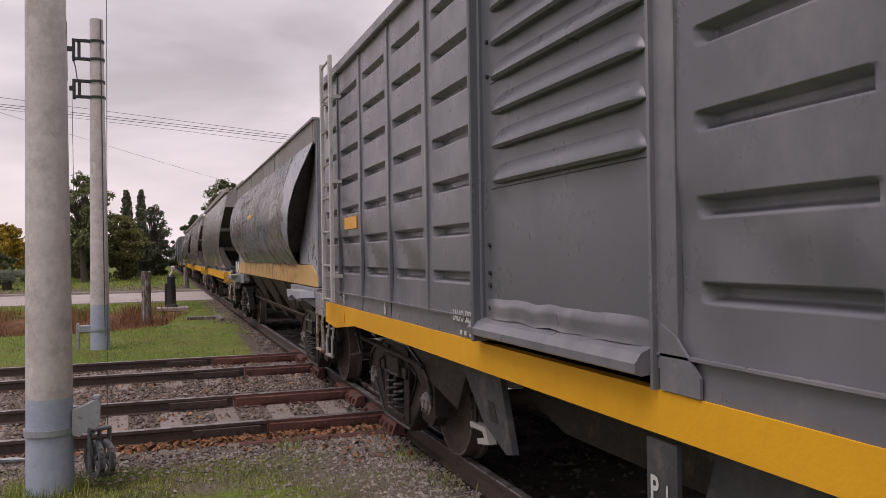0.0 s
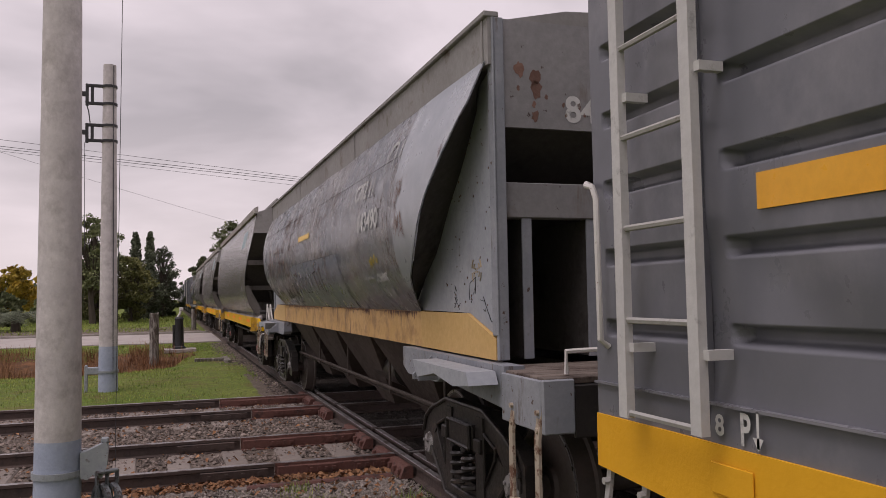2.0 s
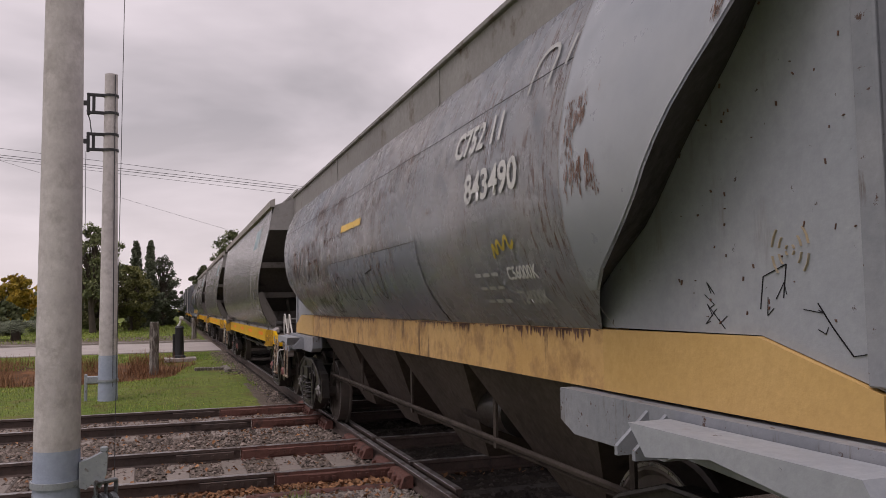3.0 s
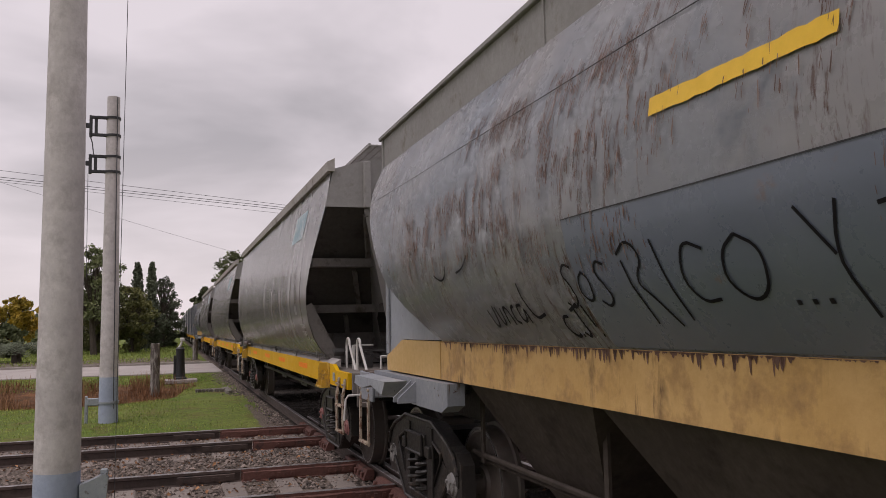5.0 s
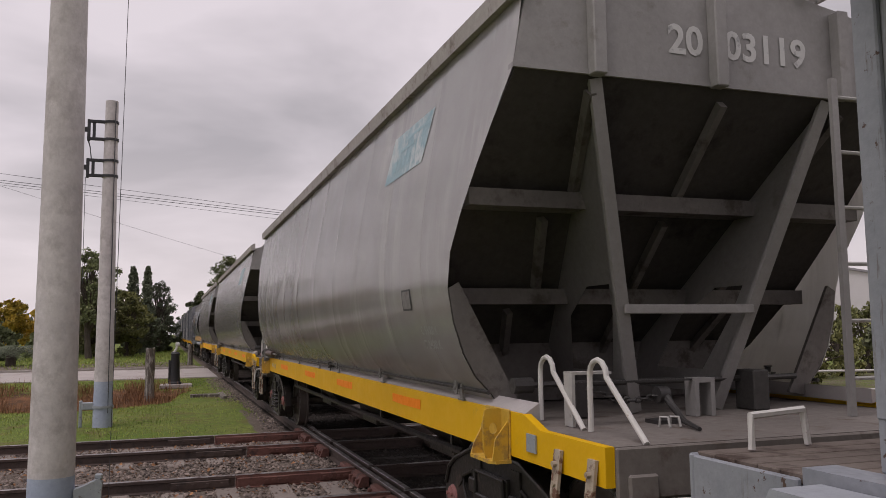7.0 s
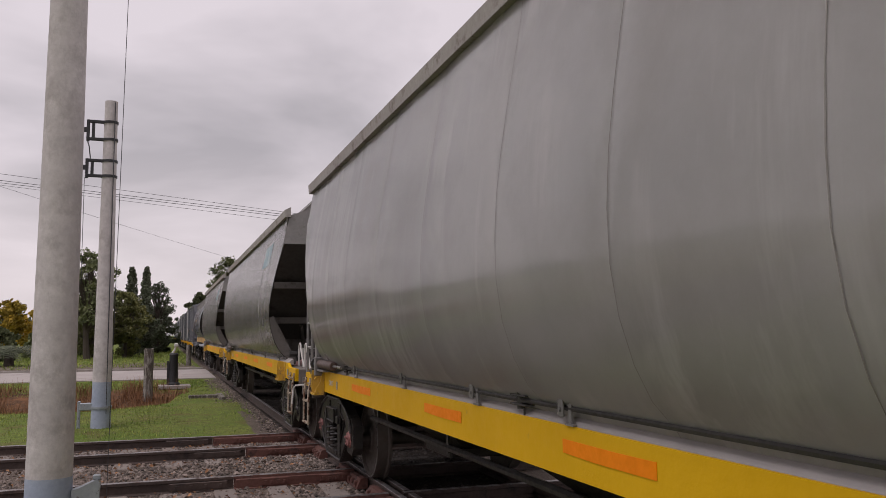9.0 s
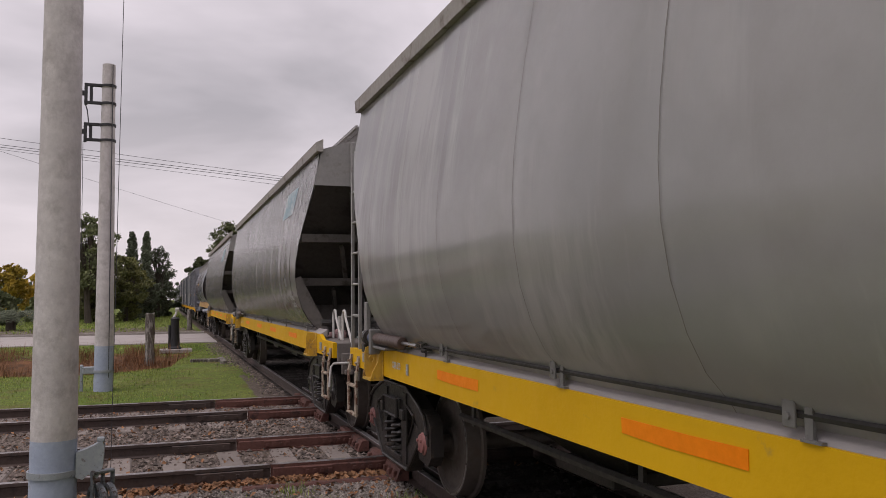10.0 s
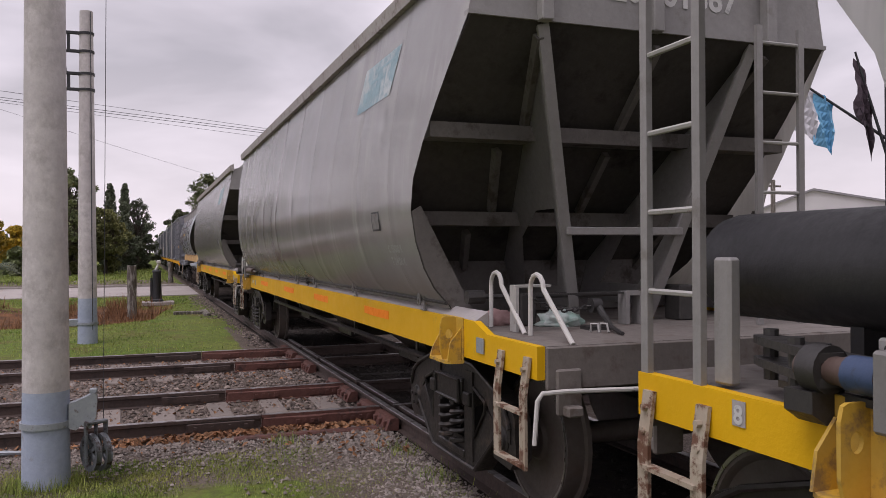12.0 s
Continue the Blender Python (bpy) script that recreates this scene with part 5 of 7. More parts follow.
def old_hopper(y, number):
    """Weathered round-sided hopper with a cream sill."""
    w = tagged(empty("hopper_wagon"), "weathered grey-blue round-sided hopper with rust streaks and cream sill", "railway wagon", "wagons of the freight train")
    L, C, B = 6.84, 5.97, 4.28

    def y_end(z):
        return float(np.interp(z, [1.60, 1.83, 2.10, 2.42, 2.70, 3.05, 3.40], [B, 4.57, 5.00, 5.30, 5.62, 5.93, 5.95]))

    def y_wave(z, u):
        return u * y_end(z)

    zs = np.linspace(1.60, 3.32, 19)
    for side in (-1, 1):
        bm = bmesh.new()
        us = np.linspace(-1, 1, 61)
        sheet(bm, [[(side * (skin_at(OLD_SKIN, z) + 0.012 * noise.noise((u * 6, z * 1.4, side * 5.0))), y_wave(z, u), z) for u in us] for z in zs])
        bmesh.ops.solidify(bm, geom=bm.faces[:], thickness=0.02 * side)
        part("side_skin", bm, M_OLD, w, "dented round-sided sheet with rust streaks", True)
        zr = np.linspace(1.61, 2.22, 9)
        bm = bmesh.new()
        sheet(bm, [[(side * (skin_at(OLD_SKIN, z) + 0.005 + 0.012 * noise.noise((yy / y_end(z) * 6, z * 1.4, side * 5.0))), yy, z) for yy in np.linspace(-2.0, 1.58, 41)] for z in zr])
        part("repaint_panel", bm, M_OLDBLUE, w, "darker blue-grey lower sheet", True)
        for zs0, u0, u1 in ((2.92, -0.765, 0.95), (2.22, -2.0 / y_end(2.22), 1.58 / y_end(2.22))):
            bm = bmesh.new()
            sheet(bm, [[(side * (skin_at(OLD_SKIN, zs0) + 0.008 + 0.012 * noise.noise((u * 6, zs0 * 1.4, side * 5.0))), y_wave(zs0, u), zs0 + d) for u in np.linspace(u0, u1, 61)] for d in (-0.003, 0.003)])
            part("weld_seam", bm, M_BOXDARK, w)
        for yy in (-4.44, -2.0, 2.1):
            bm = bmesh.new()
            sheet(bm, [[(side * (skin_at(OLD_SKIN, z) + 0.008 + 0.012 * noise.noise((yy / y_end(z) * 6, z * 1.4, side * 5.0))), yy + d, z) for d in (-0.003, 0.003)] for z in zs])
            part("weld_seam", bm, M_SEAM, w)
        bm = bmesh.new()
        box(bm, side * 1.30, side * 1.26, -C - 0.02, C + 0.02, 3.28, 3.60)
        for yy in (-5.9, -1.9, 2.2, 5.9):
            box(bm, side * 1.31, side * 1.26, yy - 0.015, yy + 0.015, 3.30, 3.61)
        box(bm, side * 1.33, side * 1.22, -C - 0.03, C + 0.03, 3.60, 3.64, 0.006)
        part("coaming", bm, M_OLDTOP, w, "stained grey top coaming")
        bm = bmesh.new()
        prism(bm, [(-B - 0.02, 1.30), (-B - 0.02, 1.60), (B + 0.02, 1.60), (B + 0.02, 1.30)], "x", side * 1.27, side * 1.22)
        part("side_sill", bm, M_CREAM, w, "rust-streaked cream side sill")
        for s in (-1, 1):
            bm = bmesh.new()
            prism(bm, [(s * (B + 0.024), 1.30), (s * (B + 0.024), 1.60), (s * 5.42, 1.60), (s * (C - 0.002), 1.44), (s * (C - 0.002), 1.30)], "x", side * 1.275, side * 1.23)
            part("end_sill_plate", bm, M_CREAMCLEAN, w, "clean cream end plate")
            bm = bmesh.new()
            prism(bm, [(s * (B - 0.2), 1.61), (s * 5.42, 1.604), (s * C, 1.444), (s * C, 3.3), (s * 5.4, 3.1), (s * 4.9, 2.4)], "x", side * 1.25, side * 1.22)
            part("corner_panel", bm, M_OLDPANEL, w, "pale grey scratched corner panel")
            bm = bmesh.new()
            box(bm, side * 1.27, side * 1.19, s * C, s * (C + 0.035), 1.30, 3.60, 0.006)
            box(bm, side * 1.275, side * 1.25, s * (C - 0.06), s * (C + 0.035), 1.46, 3.60, 0.006)
            part("corner_post", bm, M_RUSTY, w, "rust-flaked corner post")
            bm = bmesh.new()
            # closes the space between the skin's edge and the flat panel; coloured as shade
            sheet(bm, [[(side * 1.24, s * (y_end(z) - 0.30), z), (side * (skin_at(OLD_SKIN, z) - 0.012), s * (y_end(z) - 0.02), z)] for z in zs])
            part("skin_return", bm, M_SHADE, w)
            # wing below the sill
            bm = bmesh.new()
            prism(bm, [(s * 3.95, 1.285), (s * 3.95, 1.12), (s * 4.1, 1.06), (s * 4.9, 1.06), (s * 5.0, 1.10), (s * 6.25, 1.02), (s * 6.25, 1.285)], "x", side * 1.34, side * 1.20)
            part("wing_plate", bm, M_RUSTY, w, "chipped pale grey wing plate")
            bm = bmesh.new()
            prism(bm, [(s * 4.98, 1.25), (s * 6.15, 1.25), (s * 6.2, 1.17), (s * 5.9, 1.14), (s * 5.5, 1.19), (s * 5.1, 1.13)], "x", side * 1.36, side * 1.56)
            part("step_wing", bm, M_OLDPANEL, w, "bent pale grey step wing")
            for yy in (4.78, 4.92):
                bm = bmesh.new()
                prism(bm, [(side * 1.34, 1.26), (side * 1.50, 1.12), (side * 1.50, 1.08), (side * 1.34, 1.08)], "y", s * yy - 0.012, s * yy + 0.012)
                part("wing_rib", bm, M_RUSTY, w)
            step_ladder(w, side * 1.34, s * 6.78, s * 6.42, 1.14, 0.52, M_STEP, 0.055)
            bm = bmesh.new()
            tube(bm, [(side * 1.15, s * 6.72, 1.27), (side * 1.15, s * 6.72, 1.40), (side * 0.86, s * 6.76, 1.41), (side * 0.84, s * 6.76, 1.27)], 0.016, 6)
            part("deck_handle", bm, M_HANDRAIL, w, "white painted deck handle", True)
    for s in (-1, 1):
        bm = bmesh.new()
        box(bm, -1.189, 1.189, s * (C - 0.02), s * (C + 0.01), 2.86, 3.60)
        upper = part("upper_end_panel", bm, M_OLDEND, w, "rust-spotted upper end panel")
        re = random.Random(5)
        for cx, cz, r in ((-0.955, 3.20, 0.065), (-0.945, 3.12, 0.06), (-0.965, 3.025, 0.022), (-0.955, 2.945, 0.042), (-1.07, 3.26, 0.05), (-1.08, 3.13, 0.018), (-0.87, 3.08, 0.018), (-0.74, 3.035, 0.02), (-0.72, 2.96, 0.014), (-0.62, 3.03, 0.022), (-0.58, 2.97, 0.016), (-0.35, 3.06, 0.012), (0.1, 3.15, 0.03), (0.2, 3.35, 0.05), (0.6, 3.2, 0.06)):
            bm = bmesh.new()
            bm.faces.new([bm.verts.new((cx + r * re.uniform(0.5, 1.1) * math.cos(t) * 0.8, s * (C + 0.012), cz + r * re.uniform(0.6, 1.3) * math.sin(t))) for t in np.linspace(0, 2 * math.pi, 14, endpoint=False)])
            part("rust_spot", bm, M_RUST, upper, "brown rust blotch")
        bm = bmesh.new()
        box(bm, -1.189, 1.189, s * (C - 0.16), s * (C - 0.02), 2.25, 2.49, 0.006)
        part("end_crossbeam", bm, M_OLDEND, w, "pale grey end crossbeam")
        # Rib bodies take the shade colour, their front edges stay grey.
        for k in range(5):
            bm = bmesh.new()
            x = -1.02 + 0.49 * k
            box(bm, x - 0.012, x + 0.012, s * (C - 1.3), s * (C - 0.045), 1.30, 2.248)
            rib = part("end_rib", bm, M_SHADE, w, "stiffening rib with shade in its colour")
            bm = bmesh.new()
            box(bm, x - 0.035, x + 0.035, s * (C - 0.045), s * (C - 0.03), 1.30, 2.248)
            part("rib_edge", bm, M_RUSTY, rib, "grey rib edge")
        # Deep shade behind the ribs is put into this sheet's colour.
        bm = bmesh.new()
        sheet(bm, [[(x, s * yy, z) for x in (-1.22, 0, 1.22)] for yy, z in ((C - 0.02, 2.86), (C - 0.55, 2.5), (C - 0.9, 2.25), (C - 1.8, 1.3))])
        part("slope_sheet", bm, M_SHADE, w, "sloping end sheet coloured for deep shade")
        # platform of boards
        for k in range(8):
            bm = bmesh.new()
            yy = C - 0.06 + k * 0.115
            box(bm, -1.33, 1.33, s * yy, s * (yy + 0.108), 1.225, 1.262, 0.004)
            part("board", bm, M_PLANK, w)
        bm = bmesh.new()
        box(bm, -1.335, 1.335, s * 6.255, s * (L - 0.03), 1.0, 1.222)
        beam = part("end_beam", bm, M_RUSTY, w, "chipped pale grey end beam")
        for side in (-1, 1):
            bm = bmesh.new()
            box(bm, side * 1.36, side * 1.16, s * (L - 0.03), s * (L + 0.0), 0.95, 1.255, 0.008)
            part("face_plate", bm, M_RUSTY, beam)
            bm = bmesh.new()
            box(bm, side * 1.157, side * 0.30, s * (L - 0.045), s * (L - 0.012), 0.92, 1.22, 0.008)
            part("draft_plate", bm, M_BOGIE, beam, "grimy dark draft plate")
            bm = bmesh.new()
            box(bm, side * 1.363, side * 1.337, s * 6.255, s * (L - 0.033), 0.96, 1.25, 0.006)
            part("side_plate", bm, M_RUSTY, beam)
        bm = bmesh.new()
        for side in (-1, 1):
            for z in (1.02, 1.16):
                lathe(bm, [(s * (L + 0.0), 0.03), (s * (L + 0.03), 0.03)], 8, "y", (side * 0.9, 0, z))
        box(bm, -0.95, 0.95, s * L, s * (L + 0.012), 0.97, 1.21)
        part("buffer_plate", bm, M_BOGIE, w)
        coupler(w, s * L, s)
    bm = bmesh.new()
    prism(bm, [(-1.25, 3.58), (-0.7, 3.70), (0, 3.74), (0.7, 3.70), (1.25, 3.58)], "y", -C, C)
    part("roof", bm, M_OLDTOP, w, "stained grey roof")
    for yy in (-3.0, -1.0, 1.0, 3.0):
        bm = bmesh.new()
        lo = [(-0.7, yy - 0.3, 0.42), (0.7, yy - 0.3, 0.42), (0.7, yy + 0.3, 0.42), (-0.7, yy + 0.3, 0.42)]
        hi = [(-1.2, yy - 1.0, 1.35), (1.2, yy - 1.0, 1.35), (1.2, yy + 1.0, 1.35), (-1.2, yy + 1.0, 1.35)]
        a, b = [bm.verts.new(p) for p in lo], [bm.verts.new(p) for p in hi]
        bm.faces.new(a[::-1])
        for i in range(4):
            bm.faces.new((a[i], a[(i + 1) % 4], b[(i + 1) % 4], b[i]))
        part("discharge_chute", bm, M_CHUTE, w, "grimy discharge chute, darkened for shade")
    for side in (-1, 1):
        bm = bmesh.new()
        tube(bm, [(side * 1.0, -4.3, 0.72), (side * 1.0, 4.3, 0.72)], 0.022, 6)
        tube(bm, [(side * 0.95, -4.3, 0.66), (side * 0.95, 4.3, 0.66)], 0.015, 6)
        for yy in (-4.1, -2.2, 0, 2.2, 4.1):
            bar(bm, (side * 1.0, yy, 1.3), (side * 1.0, yy, 0.66), 0.05, 0.02, (1, 0, 0))
        part("operating_rod", bm, M_CHUTE, w, "rusty operating rods", True)
    bm = bmesh.new()
    lathe(bm, [(-0.5, 0.05), (-0.45, 0.19), (0.45, 0.19), (0.5, 0.05)], 20, "y", (-0.75, -1.7, 0.9))
    part("brake_cylinder", bm, M_BOGIE, w, "", True)
    underframe(w, L, 0.74, 1.2)
    bogie(w, -5.10, M_CAP)
    bogie(w, 5.20, M_CAP)

    def on_side(y0, z0, lift=0.006):
        return lambda a, b: Vector((-(skin_at(OLD_SKIN, z0 + b) + 0.012 * noise.noise(((y0 - a) / y_end(z0 + b) * 6, (z0 + b) * 1.4, -5.0)) + lift), y0 - a, z0 + b))

    def stroke(pts, y0, z0, r, material, name, label=""):
        """A hand-drawn line on the round side."""
        p = on_side(y0, z0, 0.009)
        c = [Vector((q[0], q[1])) for q in pts]
        for _ in range(2):
            c = [c[0]] + [v for a, b in zip(c, c[1:]) for v in (a * 0.75 + b * 0.25, a * 0.25 + b * 0.75)] + [c[-1]]
        bm2 = bmesh.new()
        rows = []
        for i, q in enumerate(c):
            d = (c[min(i + 1, len(c) - 1)] - c[max(i - 1, 0)])
            d = d.normalized() if d.length else Vector((1, 0))
            nrm = Vector((-d.y, d.x)) * r
            rows.append([p(*(q - nrm)), p(*(q + nrm))])
        sheet(bm2, rows)
        return part(name, bm2, material, w, label)

    if number:
        lettering("843490", 0.255, lambda a, b: Vector((-0.73 + a, -C - 0.012, 2.92 + b)), M_WHITE, w, "number_stencil", "white stencilled number", 1.0)
        lettering("843490", 0.25, on_side(-3.14, 2.36, 0.010), M_WHITE, w, "number_stencil", "white stencilled number", 1.08)
        lettering("C752 11", 0.24, on_side(-2.86, 2.68, 0.010), M_WHITE, w, "class_stencil", "", 1.0)
        lettering("C56000K", 0.105, on_side(-3.58, 1.87, 0.010), M_WHITE, w, "weight_stencil")
        lettering("T24000K", 0.105, on_side(-3.58, 1.735, 0.010), M_DIMWHITE, w, "weight_stencil")
        bm = bmesh.new()
        q = on_side(0.805, 2.53, 0.009)
        edge = random.Random(3)
        sheet(bm, [[q(a, b + edge.uniform(-0.004, 0.004)) for a in np.linspace(0, 0.955, 24)] for b in (0, 0.035, 0.07)])
        part("reflector_strip", bm, M_STRIP, w, "faded yellow strip")
        # scrawled letters
        G = 0.0085
        for word, y1, z1, k in (("sos", 1.74, 1.77, 0.43), ("rico", 1.15, 1.72, 0.54), ("dots", 0.235, 1.765, 0.35), ("yn", 0.09, 1.73, 0.55), ("juncal", 2.87, 1.70, 0.40), ("cj", 1.92, 1.655, 0.27)):
            for n0, st in enumerate(SCRAWL[word]):
                stroke([(a * k, b * k) for a, b in st], y1, z1, G if word not in ("yn", "sos", "rico") else 0.0065, M_GRAFFITI, "scrawl", "black scrawled letters")
        stroke([(0, 0.05), (0.12, 0.0), (0.22, 0.03), (0.26, 0.10)], 3.60, 2.03, 0.007, M_GRAFFITI, "scrawl")
        stroke([(0, 0.0), (0.12, 0.02), (0.24, 0.10)], 3.16, 2.07, 0.007, M_GRAFFITI, "scrawl")
        stroke([(0, 0.0), (0.03, 0.1), (0.06, 0.0), (0.10, 0.12), (0.16, 0.02), (0.22, 0.14), (0.26, 0.03), (0.32, 0.08)], -3.48, 2.0, 0.012, M_YMARK, "scrawl", "yellow scrawl")
        for r0 in range(3):
            for q0 in range(3):
                bm = bmesh.new()
                q = on_side(-3.08 - 0.13 * q0, 1.90 - 0.08 * r0, 0.010)
                sheet(bm, [[q(a, b) for a in (0, 0.10)] for b in (0, 0.022)])
                part("table_mark", bm, M_DIMWHITE, w)
        for pts in (((0.0, 0.0), (0.05, 0.22), (0.30, 0.22), (0.25, 0.0)), ((0.42, 0.05), (0.46, 0.20))):
            stroke(list(pts), -3.95, 2.86, 0.014, M_DIMWHITE, "class_mark")
        # flaking rust in clusters, rust drips on the sill, scratches on the flat corner panel
        rr = random.Random(11)

        def flecks(y0, y1, z0, z1, n, tall, material):
            """Upright slivers of rust, thick in some columns and thin in others."""
            bm2 = bmesh.new()
            for _ in range(n):
                a, b = rr.betavariate(1.6, 1.6), rr.betavariate(1.6, 1.6)
                yy, zz = y0 + (y1 - y0) * a, z0 + (z1 - z0) * b
                if 0.6 * noise.noise((yy * 17.0, zz * 2.6, 4.0)) + 0.6 * noise.noise((yy * 4.3, zz * 5.0, 7.0)) < 0.03:
                    continue
                hw, hh = rr.uniform(0.001, 0.0036), rr.uniform(0.004, tall) * rr.uniform(0.4, 1.0)
                q = on_side(yy, zz, rr.uniform(0.006, 0.010))
                lean = rr.uniform(-0.25, 0.1) * hh
                bm2.faces.new([bm2.verts.new(q(u, v)) for u, v in ((-hw + lean, -hh), (hw * 0.2 + lean, -hh * 1.3), (hw, -hh * 0.1), (hw * 0.6 - lean, hh), (-hw * 0.7 - lean, hh * 0.8))])
            tagged(part("rust_patch", bm2, material, w), "flaking rust slivers", kind="stuff")

        for y0, y1, z0, z1, n, tall in ((-4.47, -4.82, 2.18, 2.70, 900, 0.05), (-5.55, -5.62, 2.70, 2.80, 60, 0.03), (-2.30, -2.45, 2.36, 2.44, 90, 0.02), (2.0, 3.25, 2.78, 3.06, 1500, 0.045),
                                        (0.6, 2.3, 2.30, 3.05, 2600, 0.06), (2.0, 3.3, 2.12, 2.72, 2600, 0.06), (3.1, 4.5, 2.08, 2.62, 2200, 0.055), (-2.0, 0.6, 2.40, 3.10, 1800, 0.06), (-1.4, -0.2, 1.75, 2.3, 700, 0.06), (0.9, 2.2, 1.95, 2.3, 500, 0.06)):
            flecks(y0, y1, z0, z1, int(n * 0.6), tall * 0.7, M_RUST)
            flecks(y0, y1, z0, z1, n // 4, tall * 0.9, M_RUSTPALE)
        # Overlay from the end seam outward; its paleness is a painted reflection.
        bm = bmesh.new()
        sheet(bm, [[(-(skin_at(OLD_SKIN, z) + 0.0045 + 0.012 * noise.noise((yy / y_end(z) * 6, z * 1.4, -5.0))), yy, z) for yy in np.linspace(-4.44, -max(y_end(z) - 0.02, 4.46), 12)] for z in zs[2:]])
        part("end_sheet", bm, M_OLDSHEEN, w, "paler end sheet with a reflection in its colour", True)
        bm = bmesh.new()
        for _ in range(900):
            yy, d, hw = rr.uniform(-B, B), 0.008 + rr.random() ** 5 * 0.07, rr.uniform(0.004, 0.018)
            if noise.noise((yy * 1.2, 0.5, 2.0)) < -0.15:
                d *= 0.3
            bm.faces.new([bm.verts.new(p) for p in ((-1.2725, yy + hw, 1.598), (-1.2725, yy - hw, 1.598), (-1.2725, yy - hw * 0.3, 1.598 - d), (-1.2725, yy + hw * 0.3, 1.598 - d * 0.8))])
        tagged(part("rust_drips", bm, M_RUST, w), "dark rust drips along the sill", kind="stuff")

        def scratch(y0, z0, pts, r, material, name):
            bm2 = bmesh.new()
            for (a, b), (c, d) in zip(pts, pts[1:]):
                bar(bm2, (-1.252, y0 - a, z0 + b), (-1.252, y0 - c, z0 + d), r, 0.003)
            part(name, bm2, material, w)

        for _ in range(9):
            scratch(rr.choice((-5.08, -5.2, -5.5, -5.82)) + rr.gauss(0, 0.05), rr.gauss(1.72, 0.05), [(0, 0), (rr.uniform(-.05, .05), rr.uniform(-.05, .06)), (rr.uniform(-.08, .08), rr.uniform(-.05, .06))], 0.0014, M_GRAFFITI, "scratch")
        scratch(-5.42, 1.70, [(0, 0), (0.02, 0.12), (0.14, 0.16), (0.12, 0.04)], 0.003, M_GRAFFITI, "scratch")
        scratch(-5.70, 1.72, [(0, 0), (0.06, -0.08), (0.14, -0.17), (0.20, -0.16)], 0.004, M_GRAFFITI, "scratch")
        for r0 in (0.02, 0.055, 0.09):
            for s0 in (0, math.pi):
                arc = [(r0 * math.cos(s0 + t), r0 * 1.2 * math.sin(s0 + t)) for t in np.linspace(-0.8, 0.8, 6)]
                scratch(-5.584, 1.908, arc, 0.014, M_OCHRE, "painted_mark")
        for _ in range(60):
            scratch(rr.uniform(-5.95, -4.9), rr.uniform(1.65, 2.9), [(0, 0), (rr.uniform(-.008, .008), rr.uniform(-.02, .02))], rr.uniform(0.004, 0.012), M_RUST, "rust_spot")
    w.location = (TRACK_X, 0, 0)
    w["at"] = y
    WAGONS.append(w)
    return w


first_boxcar = boxcar(3.196)
old_a = old_hopper(16.755, True)
hop_a = hopper(31.44, "20 03119", True, M_REDCAP)
hop_b = hopper(46.83, "20 01667", True, M_BOGIE)


def litter(w, x, y, r, material, name, label):
    """A crumpled bag lying on a wagon's platform."""
    bm = bmesh.new()
    bmesh.ops.create_icosphere(bm, subdivisions=3, radius=r)
    for v in bm.verts:
        k = 1 + 0.5 * noise.noise(v.co * 22.0) + 0.35 * noise.noise(v.co * 55.0)
        v.co = Vector((v.co.x * 1.4 * k, v.co.y * k, max(v.co.z * 0.7 * k, -r * 0.35)))
    o = part(name, bm, material, w, label, "all")
    o.location = (x, y, 1.187 + r * 0.35)
    return o


def follow(model, y):
    """Another wagon like one that is built, at y metres along the train."""
    o = copy_thing(model, pose(TRACK_X, 0, 0))
    o["at"] = y
    WAGONS.append(o)
    return o


follow(hop_b, 62.22)
litter(hop_b, -0.62, -6.12, 0.11, M_BAG, "plastic_bag", "crumpled white and green plastic bag")
litter(hop_b, -1.0, -5.85, 0.10, M_PINKBAG, "rag", "crumpled pink rag")
follow(old_a, 76.95)
for k in range(9):
    follow(first_boxcar, 90.3 + 12.6 * k)


def boxcar_marks(w):
    X = 1.49
    def at(y0, z0, lift=0.006):
        return lambda a, b: Vector((-X - lift, y0 - a, z0 + b))
    lettering("SALIO 583", 0.10, at(1.49, 1.305, 0.02), M_WHITE, w, "stencil", "white stencilled words", 0.75)
    lettering("8", 0.10, at(5.04, 1.235, 0.01), M_WHITE, w, "stencil")
    lettering("P", 0.15, at(4.91, 1.22, 0.01), M_WHITE, w, "stencil", "", 0.7)
    lettering("6", 0.16, at(3.26, 1.225, 0.01), M_WHITE, w, "stencil", "", 0.8)
    lettering("P", 0.14, at(-0.725, 0.76, 0.004), M_WHITE, w, "stencil", "", 0.8)
    for y0, z0, lift in ((4.815, 1.22, 0.02), (-0.835, 0.72, 0.006)):
        bm = bmesh.new()
        sheet(bm, [[(-X - lift, y0, z0), (-X - lift, y0 - 0.012, z0)], [(-X - lift, y0, z0 + 0.12), (-X - lift, y0 - 0.012, z0 + 0.12)]])
        sheet(bm, [[(-X - lift, y0 + 0.02, z0 + 0.035), (-X - lift, y0 - 0.032, z0 + 0.035)], [(-X - lift, y0 - 0.004, z0 - 0.005), (-X - lift, y0 - 0.008, z0 - 0.005)]])
        part("arrow_mark", bm, M_WHITE, w)
    for k in range(3):
        bm = bmesh.new()
        box(bm, -X - 0.016, -X - 0.02, 1.36 - 0.08 * k, 1.325 - 0.08 * k, 1.222, 1.25)
        part("date_mark", bm, M_WHITE, w)


boxcar_marks(first_boxcar)


